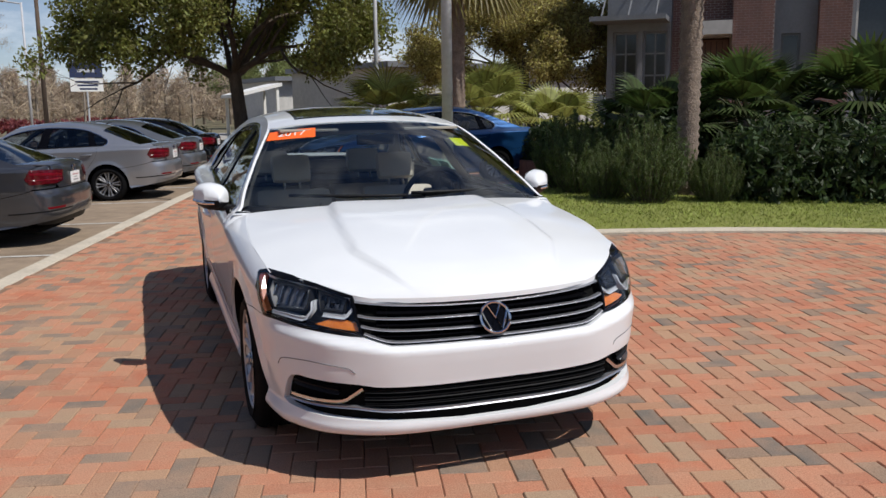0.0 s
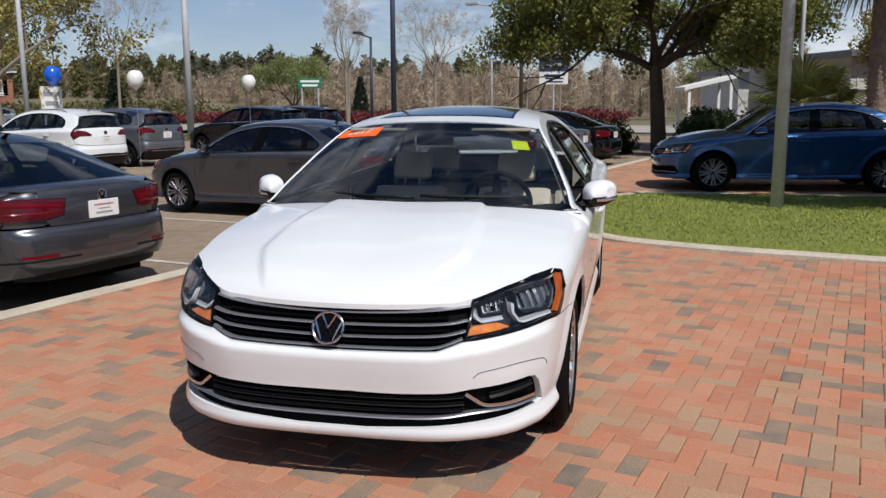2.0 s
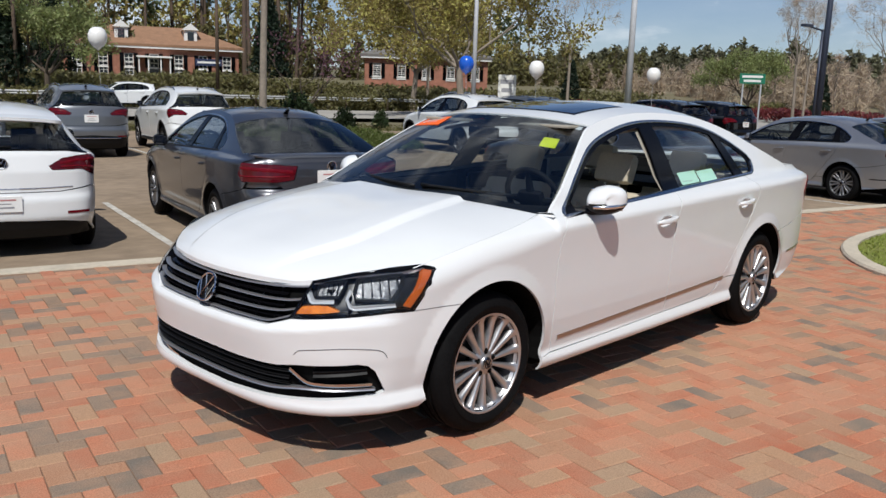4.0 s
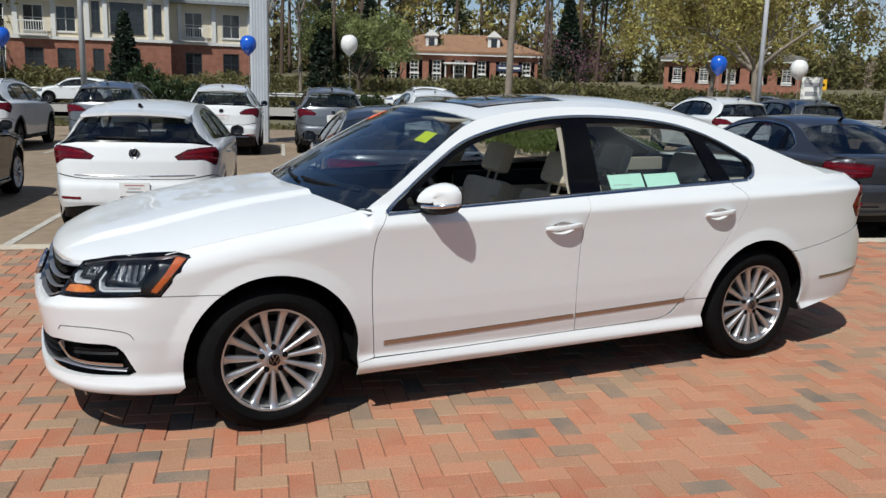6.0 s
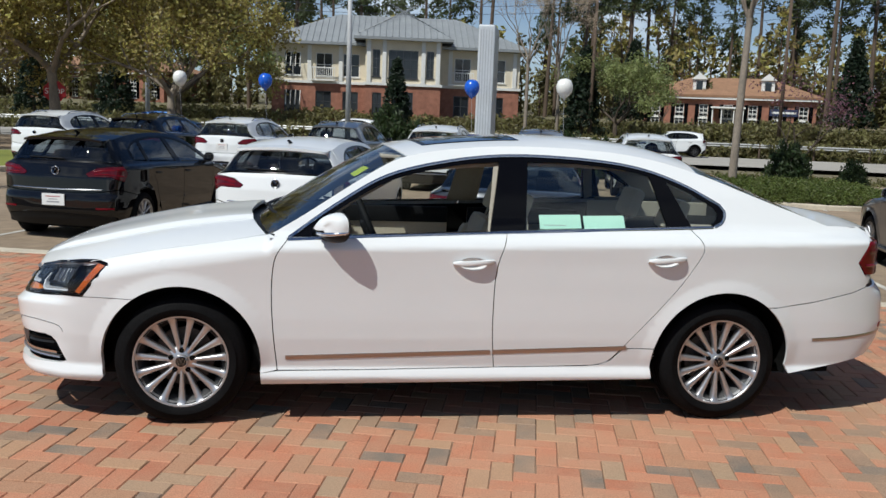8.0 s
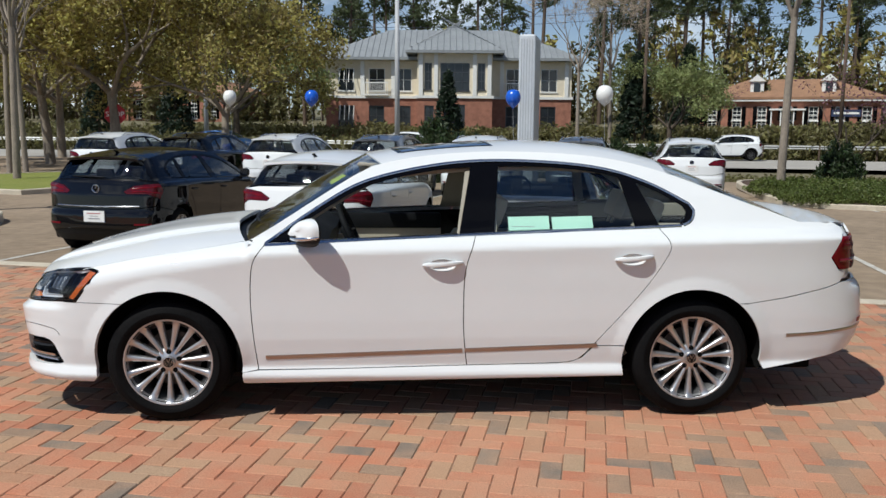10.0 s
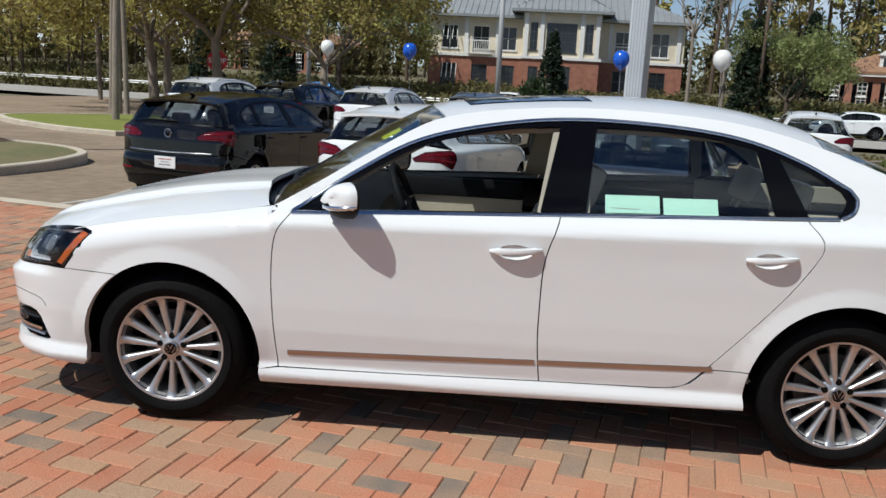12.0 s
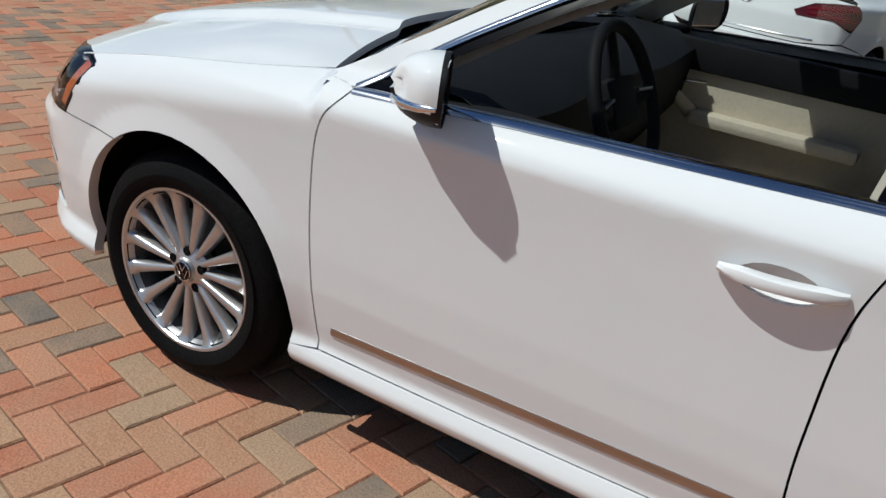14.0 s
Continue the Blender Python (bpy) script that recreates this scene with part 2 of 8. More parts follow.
SIDE_GLASS = glass("side_glass", (0.90, 0.94, 0.92))
REAR_GLASS = glass("tinted_glass", (0.45, 0.48, 0.49))
ROOF_GLASS = material("sunroof_glass", (0.008, 0.012, 0.02), 0.04, coat=1.0)
PLATE = material("plate_white", (0.75, 0.75, 0.74), 0.45, vary=0.04, scale=12)
PLATE_GREY = material("plate_print", (0.28, 0.28, 0.30), 0.5, vary=0.1, scale=30)
PLATE_RED = material("plate_red_print", (0.45, 0.20, 0.20), 0.5, vary=0.1, scale=30)
ORANGE = material("orange_sticker", (0.90, 0.13, 0.015), 0.5, vary=0.05, scale=10)
YELLOW = material("yellow_sticker", (0.72, 0.80, 0.02), 0.5, vary=0.05, scale=10)
PAPER = material("mint_paper", (0.50, 0.78, 0.66), 0.7, vary=0.04, scale=12)


def ramp_material(name, stops, rough, bump, bump_scale, per_island):
    """Pieces that differ: each takes a colour from a ramp, with grain and stains."""
    m = material(name, (0.4, 0.2, 0.1), rough, vary=0.1, scale=9, bump=bump, bump_scale=bump_scale, spec=0.2)
    n, l = m.node_tree.nodes, m.node_tree.links
    b = n["Principled BSDF"]
    rnd = n.new("ShaderNodeNewGeometry").outputs["Random Per Island"] if per_island else n.new("ShaderNodeObjectInfo").outputs["Random"]
    r = n.new("ShaderNodeValToRGB")
    r.color_ramp.interpolation = "CONSTANT"
    while len(r.color_ramp.elements) < len(stops):
        r.color_ramp.elements.new(0.5)
    for e, (p, c) in zip(r.color_ramp.elements, stops):
        e.position, e.color = p, (*c, 1)
    l.new(rnd, r.inputs[0])
    co = n.new("ShaderNodeNewGeometry").outputs["Position"]
    t1, t2, t3 = (n.new("ShaderNodeTexNoise") for _ in range(3))
    for t, s in ((t1, 6.0), (t2, 160.0), (t3, 0.55)):
        t.inputs["Scale"].default_value, t.inputs["Detail"].default_value = s, 6
        l.new(co, t.inputs[0])
    def mix(kind, a, fac, col, k):
        x = n.new("ShaderNodeMix")
        x.data_type, x.blend_type = "RGBA", kind
        mr = n.new("ShaderNodeMapRange")
        mr.inputs[1].default_value, mr.inputs[2].default_value, mr.inputs[4].default_value = 0.35, 0.75, k
        l.new(fac, mr.inputs[0])
        l.new(mr.outputs[0], x.inputs["Factor"])
        l.new(a, x.inputs["A"])
        x.inputs["B"].default_value = (*col, 1)
        return x.outputs["Result"]
    c = mix("MIX", r.outputs[0], t1.outputs[0], (0.44, 0.27, 0.175), 0.65)
    c = mix("MIX", c, t3.outputs[0], (0.50, 0.33, 0.225), 0.45)
    c = mix("MULTIPLY", c, t2.outputs[0], (0.58, 0.55, 0.53), 0.85)
    l.new(c, b.inputs["Base Color"])
    return m


PAVER_STOPS = [(0.0, (0.53, 0.195, 0.11)), (0.20, (0.55, 0.24, 0.142)), (0.40, (0.46, 0.165, 0.095)), (0.55, (0.43, 0.22, 0.13)), (0.67, (0.46, 0.275, 0.165)), (0.75, (0.39, 0.275, 0.18)), (0.82, (0.27, 0.195, 0.14)), (0.90, (0.215, 0.18, 0.145)), (0.96, (0.165, 0.15, 0.13))]
PAVER = ramp_material("clay_paver", PAVER_STOPS, 0.85, 0.28, 130, False)
PAVER_FIELD = ramp_material("clay_paver_field", PAVER_STOPS, 0.85, 0.28, 130, True)
SAND = material("joint_sand", (0.24, 0.155, 0.105), 0.95, vary=0.25, scale=3, bump=0.4, bump_scale=200, spec=0.15)
CONCRETE = material("kerb_concrete", (0.50, 0.44, 0.35), 0.85, vary=0.16, scale=2.5, bump=0.35, bump_scale=90, spec=0.15)
ASPHALT = material("lot_asphalt", (0.275, 0.21, 0.15), 0.9, vary=0.22, scale=0.5, bump=0.5, bump_scale=120, spec=0.15)
ROAD = material("road_surface", (0.34, 0.32, 0.29), 0.9, vary=0.10, scale=0.3, bump=0.3, bump_scale=60, spec=0.15)
STRIPE = material("worn_stripe", (0.62, 0.60, 0.55), 0.8, second=(0.30, 0.27, 0.23), scale=5)
SOIL = material("field_soil", (0.17, 0.14, 0.09), 0.95, second=(0.12, 0.115, 0.055), scale=0.12, bump=0.5, bump_scale=9)
MULCH = material("bark_mulch", (0.075, 0.045, 0.03), 0.95, vary=0.45, scale=12, bump=1.0, bump_scale=60)
LAWN = material("lawn_ground", (0.17, 0.20, 0.03), 0.9, second=(0.22, 0.23, 0.05), scale=0.9, bump=0.9, bump_scale=120)
DRY_GRASS = material("dry_grass", (0.20, 0.165, 0.085), 0.95, second=(0.115, 0.125, 0.045), scale=0.7, bump=0.8, bump_scale=90)
BLADE = material("grass_blade", (0.215, 0.255, 0.035), 0.6, vary=0.2, scale=1.0, island=0.35)


def leaf(name, colour, k=0.35, rough=0.55):
    m = material(name, colour, rough, vary=0.2, scale=0.8, island=k)
    m.node_tree.nodes["Principled BSDF"].inputs["Subsurface Weight"].default_value = 0.0
    n, l = m.node_tree.nodes, m.node_tree.links
    b = n["Principled BSDF"]
    tr, ad = n.new("ShaderNodeBsdfTranslucent"), n.new("ShaderNodeMixShader")
    src = b.inputs["Base Color"].links[0].from_socket
    l.new(src, tr.inputs[0])
    ad.inputs[0].default_value = 0.45
    l.new(b.outputs[0], ad.inputs[1])
    l.new(tr.outputs[0], ad.inputs[2])
    l.new(ad.outputs[0], n["Material Output"].inputs[0])
    return m


OAK_LEAF = leaf("live_oak_leaf", (0.19, 0.195, 0.045), 0.5)
OLIVE_LEAF = leaf("spring_oak_leaf", (0.33, 0.275, 0.088), 0.5)
FRESH_LEAF = leaf("fresh_spring_leaf", (0.24, 0.27, 0.10))
PINE_LEAF = leaf("pine_needle", (0.085, 0.105, 0.045))
CEDAR_LEAF = leaf("cedar_leaf", (0.020, 0.036, 0.018))
# shrub leaves are darkened: deep shade beside the lawn is in this colour
SHRUB_LEAF = leaf("shrub_leaf", (0.040, 0.064, 0.020))
ROSEMARY = leaf("rosemary_leaf", (0.10, 0.135, 0.036))
COVER_LEAF = leaf("groundcover_leaf", (0.12, 0.15, 0.035))
PALM_LEAF = leaf("palm_leaf", (0.27, 0.28, 0.075))
PALM_DRY = leaf("dry_palm_leaf", (0.20, 0.17, 0.055))
FAN_LEAF = leaf("fan_palm_leaf", (0.058, 0.085, 0.020), 0.5, 0.65)
PINK_LEAF = leaf("redbud_blossom", (0.22, 0.105, 0.135))
RED_SHRUB = leaf("red_shrub_leaf", (0.22, 0.045, 0.05))
TWIG = leaf("bare_twig", (0.50, 0.40, 0.30), 0.35)
HILL_LEAF = leaf("hill_leaf", (0.15, 0.145, 0.085))
SHRUB_BROWN = leaf("rough_shrub_leaf", (0.17, 0.155, 0.062))
BARK = material("oak_bark", (0.085, 0.065, 0.048), 0.95, vary=0.35, scale=5, bump=1.0, bump_scale=25, stretch=(1, 1, 0.25))
PALE_BARK = material("pale_bark", (0.24, 0.20, 0.16), 0.95, vary=0.3, scale=5, bump=0.7, bump_scale=25, stretch=(1, 1, 0.3))
PINE_BARK = material("pine_bark", (0.10, 0.07, 0.05), 0.95, vary=0.3, scale=4, bump=0.8, bump_scale=14, stretch=(1, 1, 0.2))
PALM_BARK = material("palm_bark", (0.20, 0.155, 0.12), 0.95, vary=0.4, scale=8, bump=1.0, bump_scale=30)
POLE = material("galvanised_pole", (0.44, 0.45, 0.47), 0.6, vary=0.12, scale=2)
POLE_BLUE = material("dark_pole", (0.04, 0.05, 0.08), 0.5, metal=0.3, vary=0.2, scale=2)
PYLON = material("pylon_panel", (0.62, 0.64, 0.66), 0.35, metal=0.3, vary=0.08, scale=1.5)
RED_BRICK = material("house_brick", (0.31, 0.135, 0.09), 0.9, vary=0.3, scale=2.2, bump=0.4, bump_scale=40)
DARK_BRICK = material("dark_brick", (0.17, 0.092, 0.075), 0.9, vary=0.35, scale=3, bump=0.4, bump_scale=40)
MORTAR = material("mortar", (0.33, 0.29, 0.27), 0.95, vary=0.2, scale=8)
STUCCO = material("cream_stucco", (0.70, 0.62, 0.48), 0.9, vary=0.08, scale=1.2, bump=0.2, bump_scale=40)
SLATE_ROOF = material("standing_seam_roof", (0.27, 0.285, 0.295), 0.55, metal=0.2, vary=0.12, scale=0.6)
BROWN_ROOF = material("brown_shingle", (0.26, 0.145, 0.085), 0.9, vary=0.2, scale=1.5, bump=0.5, bump_scale=20)
GREY_ROOF = material("grey_shingle", (0.15, 0.14, 0.13), 0.9, vary=0.2, scale=1.5, bump=0.5, bump_scale=20)
WHITE_WOOD = material("white_woodwork", (0.74, 0.73, 0.70), 0.6, vary=0.05, scale=3)
WINDOW_DARK = material("dark_window", (0.02, 0.024, 0.03), 0.06, vary=0.3, scale=1.5, spec=0.6)
GUARD = material("guard_rail", (0.45, 0.45, 0.44), 0.5, metal=0.6, vary=0.15, scale=1)
WALL_PALE = material("pale_wall", (0.50, 0.49, 0.46), 0.85, vary=0.12, scale=0.5)
WOOD_DOOR = material("wood_door", (0.13, 0.055, 0.03), 0.5, vary=0.3, scale=3, stretch=(8, 8, 0.6))
METAL_GREY = material("canopy_metal", (0.20, 0.205, 0.215), 0.5, metal=0.4, vary=0.12, scale=1.5)
BALLOON_BLUE = material("blue_balloon", (0.01, 0.10, 0.55), 0.25, coat=0.5, vary=0.05, scale=5)
BALLOON_WHITE = material("white_balloon", (0.78, 0.77, 0.74), 0.3, coat=0.5, vary=0.03, scale=5)
SIGN_GREEN = material("green_sign", (0.01, 0.16, 0.09), 0.5, vary=0.08, scale=3)
SIGN_RED = material("red_sign", (0.45, 0.012, 0.02), 0.45, vary=0.08, scale=3)
SIGN_YELLOW = material("yellow_sign", (0.75, 0.40, 0.02), 0.5, vary=0.08, scale=3)
SIGN_BLUE = material("navy_sign", (0.03, 0.04, 0.09), 0.4, vary=0.08, scale=3)

# ---- ground ----
LOT = pose(0, 0, 0, 0, 0, LOT_TURN)


def land(v):
    """The height of the land v metres away from the plaza."""
    return float(np.interp(v, (-400, -10, 3.2, 42, 62, 90, 160, 600), (-0.6, -0.5, -0.35, -0.80, -0.75, 1.9, 4.0, 14.0)))


def sheet(name, us, vs, height, mt, label=""):
    bm = bmesh.new()
    g = [[bm.verts.new(lot(u, v, height(u, v))) for v in vs] for u in us]
    for i in range(len(us) - 1):
        for j in range(len(vs) - 1):
            bm.faces.new((g[i][j], g[i + 1][j], g[i + 1][j + 1], g[i][j + 1]))
    ob = part(name, bm, mt, None, label, smooth=30)
    ob["kind"] = "structure"
    return ob


sheet("ground", [-900, -400, -200, -120, -60, 0, 60, 120, 200, 400, 900], [-700, -300, -60, -20, 0, 3.2, 12, 25, 42, 52, 62, 70, 80, 90, 110, 130, 160, 250, 400, 900], lambda u, v: land(v), SOIL)
sheet("parking_lot", np.linspace(-70, 36, 40), np.linspace(3.24, 31, 16), lambda u, v: lotz(v), ASPHALT)
sheet("road", np.linspace(-160, 160, 20), np.linspace(44, 58, 5), lambda u, v: -0.55, ROAD)
sheet("side_road", np.linspace(44, 58, 4), np.linspace(-40, 44.5, 12), lambda u, v: -0.30 - 0.006 * max(0, v), ROAD)
sheet("lot_entrance", np.linspace(-40, -22, 5), np.linspace(31, 44.5, 5), lambda u, v: lotz(31) + (v - 31) / 13.5 * 0.0, ASPHALT)

bm = box_bm(-60, 70, -60, 3.06, -0.55, -0.006)
bmesh.ops.transform(bm, matrix=LOT, verts=bm.verts)
pavement = part("pavement", bm, SAND)
pavement["kind"] = "structure"

# concrete edge of the plaza, in cast lengths
edge = empty("kerb")
tagged(edge, "flush concrete edging between brick paving and asphalt", "kerb", kind="structure")
for k in range(-17, 16):
    bm = box_bm(k * 3.05 + 0.004, k * 3.05 + 3.046, 3.06, 3.25, -0.45, 0.004 + 0.002 * (k % 3), 0.012)
    bmesh.ops.transform(bm, matrix=LOT, verts=bm.verts)
    part("kerb_stone", bm, CONCRETE, edge)

# bay stripes
stripes = empty("bay_stripes")
tagged(stripes, "worn white parking bay stripes on the asphalt", "markings", kind="structure")
for k in range(-3, 11):
    for v0, v1 in ((3.6, 8.6), (16.6, 21.4)):
        u = 1.73 + k * 2.77
        if -7 < u < 30:
            bm = bmesh.new()
            q = [[bm.verts.new(lot(u + du, v, lotz(v) + 0.006)) for du in (-0.045, 0.045)] for v in np.linspace(v0, v1, 5)]
            for a, b in zip(q, q[1:]):
                bm.faces.new((a[0], a[1], b[1], b[0]))
            part("stripe", bm, STRIPE, stripes)


def island(name, outline, mt, label, base, top, width=0.16, joints=2.4, crown=0.10, kerb_top=0.02):
    """A planted bed inside a cast kerb that follows a smooth outline."""
    bed = empty(name)
    tagged(bed, label, "planting bed", kind="structure")
    ring = cr([(x, y, 0) for x, y in outline] + [(*outline[0], 0)], 10)[:-1]
    n = len(ring)
    mid = sum(ring, Vector()) / n
    inner = []
    for i, p in enumerate(ring):
        d = (ring[(i + 1) % n] - ring[i - 1]).normalized()
        inward = Vector((-d.y, d.x, 0))
        if inward.dot(mid - p) < 0:
            inward = -inward
        inner.append(p + inward * width)
    start, run = 0, 0.0
    for i in range(n):
        run += (ring[(i + 1) % n] - ring[i]).length
        if run > joints or i == n - 1:
            bm = bmesh.new()
            rows = []
            for k in range(start, i + 2):
                a, b = ring[k % n], inner[k % n]
                rows.append([bm.verts.new(q) for q in (a + Vector((0, 0, base)), a + Vector((0, 0, top + kerb_top - 0.02)), a.lerp(b, 0.12) + Vector((0, 0, top + kerb_top)), b + Vector((0, 0, top + kerb_top)), b + Vector((0, 0, base)))])
            for q, w in zip(rows, rows[1:]):
                for k in range(4):
                    bm.faces.new((q[k], q[k + 1], w[k + 1], w[k]))
            bm.faces.new(rows[0])
            bm.faces.new(rows[-1][::-1])
            bmesh.ops.recalc_face_normals(bm, faces=bm.faces)
            part("kerb_stone", bm, CONCRETE, bed)
            start, run = i + 1, 0.0
    bm = bmesh.new()
    rings = [inner]
    for f in (0.94, 0.8, 0.6, 0.35, 0.1):
        rings.append([mid + (p - mid) * f for p in inner])
    hs = (0.0, 0.35, 0.7, 0.9, 1.0, 1.0)
    vs = [[bm.verts.new(p + Vector((0, 0, top + crown * h + 0.02 * noise.noise(p * 0.8)))) for p in r] for r, h in zip(rings, hs)]
    for q, w in zip(vs, vs[1:]):
        for k in range(n):
            bm.faces.new((q[k], q[(k + 1) % n], w[(k + 1) % n], w[k]))
    bm.faces.new(vs[-1])
    bmesh.ops.recalc_face_normals(bm, faces=bm.faces)
    if sum(f.normal.z for f in bm.faces) < 0:
        bmesh.ops.reverse_faces(bm, faces=bm.faces)
    part("bed_surface", bm, mt, bed, smooth=60)
    return bed, inner, mid


LAWN_LINE = [(8.9, -1.2), (8.0, -0.5), (6.8, -0.12), (5.6, -0.1), (4.7, -0.38), (4.05, -0.85), (3.7, -1.5), (3.47, -2.2), (3.26, -3.1), (2.98, -4.16), (2.6, -5.2), (1.95, -6.4), (0.9, -7.9), (-0.6, -9.6), (-1.5, -13), (2, -17), (9, -16), (9.3, -9), (9.0, -5)]
lawn, lawn_inner, _ = island("lawn_island", LAWN_LINE, LAWN, "raised grass island with a pale concrete kerb", -0.05, 0.02, 0.16, crown=0.10)
W_LINE = [lot(u, v)[:2] for u, v in ((-9.2, 4.9), (-9.4, 7.2), (-10.3, 8.9), (-12.5, 9.6), (-18, 9.6), (-24, 9.2), (-24, 5.2), (-16, 4.6), (-11, 4.5))]
island("west_island", W_LINE, DRY_GRASS, "kerbed island with thin grass and a mulch ring", lotz(7) - 0.02, -0.08, crown=0.05)
W2_LINE = [lot(u, v)[:2] for u, v in ((-14.5, 14.9), (-17, 15.3), (-20.5, 17.0), (-21.5, 19.0), (-19, 24), (-16, 26), (-14.2, 24), (-13.9, 18))]
island("far_west_island", W2_LINE, LAWN, "grass island at the end of a parking row", lotz(17) - 0.02, -0.22, crown=0.06)
E_LINE = [lot(u, v)[:2] for u, v in ((6.2, 17.2), (5.4, 18.6), (5.2, 22), (5.5, 27), (8, 28), (9.6, 27), (9.7, 21), (9.2, 18.2), (8.0, 17.0))]
island("east_island", E_LINE, MULCH, "kerbed island with low clipped groundcover", lotz(20) - 0.02, -0.26, crown=0.08)

# pavers in a herringbone, laid along the lot
PAV = pose(0, 0, 0, 0, 0, -13.5)
PW, PL = 0.1015, 0.203
def paver_mesh(size_u, size_v):
    a, b = size_u / 2 - 0.0015, size_v / 2 - 0.0015
    c = 0.0045
    v, f = [], []
    for x, y, z in ((a - c, b - c, 0.0), (a, b, -0.005), (a, b, -0.03)):
        v += [(-x, -y, z), (x, -y, z), (x, y, z), (-x, y, z)]
    f.append((0, 1, 2, 3))
    for r in (0, 4):
        for k in range(4):
            f.append((r + (k + 1) % 4, r + k, r + 4 + k, r + 4 + (k + 1) % 4))
    return v, f
flat_v, flat_f = paver_mesh(PL, PW)
turn_v, turn_f = paver_mesh(PW, PL)
paver_data = []
for nm, v, f in (("paver_along", flat_v, flat_f), ("paver_across", turn_v, turn_f)):
    me = bpy.data.meshes.new(nm)
    me.from_pydata(v, [], f)
    me.materials.append(PAVER)
    paver_data.append(me)
rest_v, rest_f, near = [], [], []
rng = random.Random(7)
inv = PAV.inverted()
lim = [inv @ Vector((x, y, 0)) for x, y in LAWN_LINE]
def inside(p, poly):
    c = False
    for i in range(len(poly)):
        a, b = poly[i - 1], poly[i]
        if (a.y > p.y) != (b.y > p.y) and p.x < (b.x - a.x) * (p.y - a.y) / (b.y - a.y) + a.x:
            c = not c
    return c
lotinv = LOT.inverted()
for j in range(-110, 60):
    for i in range(-100, 175):
        k = (i - j) % 4
        if k == 0:
            c, across = Vector(((i + 1) * PW, (j + 0.5) * PW, 0)), 0
        elif k == 2:
            c, across = Vector(((i + 0.5) * PW, (j + 0) * PW, 0)), 1
        else:
            continue
        w = PAV @ c
        if (lotinv @ w).y > 3.0 or w.y < -8.5 or w.x < -9.5 or inside(c, lim):
            continue
        d = (w - Vector((-1.2, -1.6, 0))).length
        if d > 9 and w.x > 2.2 and w.y < -0.5 and inside(c, lim):
            continue
        tilt = (rng.gauss(0, 0.0016), rng.gauss(0, 0.004), rng.gauss(0, 0.004), rng.gauss(0, 0.006))
        if -3.0 < w.x < 0.55 and -2.75 < w.y < -1.0 and len(near) < 300:
            near.append((c, across, tilt))
            continue
        base = len(rest_v)
        m = PAV @ Matrix.Translation(c + Vector((0, 0, min(0.002, tilt[0])))) @ Euler((tilt[1], tilt[2], tilt[3])).to_matrix().to_4x4()
        rest_v += [m @ Vector(q) for q in (turn_v if across else flat_v)]
        rest_f += [tuple(base + q for q in f) for f in flat_f]
me = bpy.data.meshes.new("paver_field")
me.from_pydata([tuple(v) for v in rest_v], [], rest_f)
me.materials.append(PAVER_FIELD)
field = new("paver_field", me)
field.parent = pavement
field["kind"] = "stuff"
field["label"] = "red, tan and grey clay pavers in herringbone"
PAVER_NEAR = near

# ---- cars ----
def smooth01(v):
    v = min(1.0, max(0.0, v))
    return v * v * (3 - 2 * v)


def arch(cx, r, a0, a1, n=22, cz=0.325):
    return [(cx + r * math.cos(radians(a0 + (a1 - a0) * i / n)), cz + r * math.sin(radians(a0 + (a1 - a0) * i / n))) for i in range(n + 1)]


def soft_table(rows, width=0.03):
    """A smoothed table of how far the skin lies inside its outline at each height."""
    a = np.array(rows, float)
    z = np.arange(a[0, 0], a[-1, 0], 0.004)
    d = np.interp(z, a[:, 0], a[:, 1])
    k = np.hanning(int(width / 0.004) * 2 + 1)
    k /= k.sum()
    n = len(k) // 2
    pad = np.concatenate([np.full(n, d[0]), d, np.full(n, d[-1])])
    return z, np.convolve(pad, k, "valid")


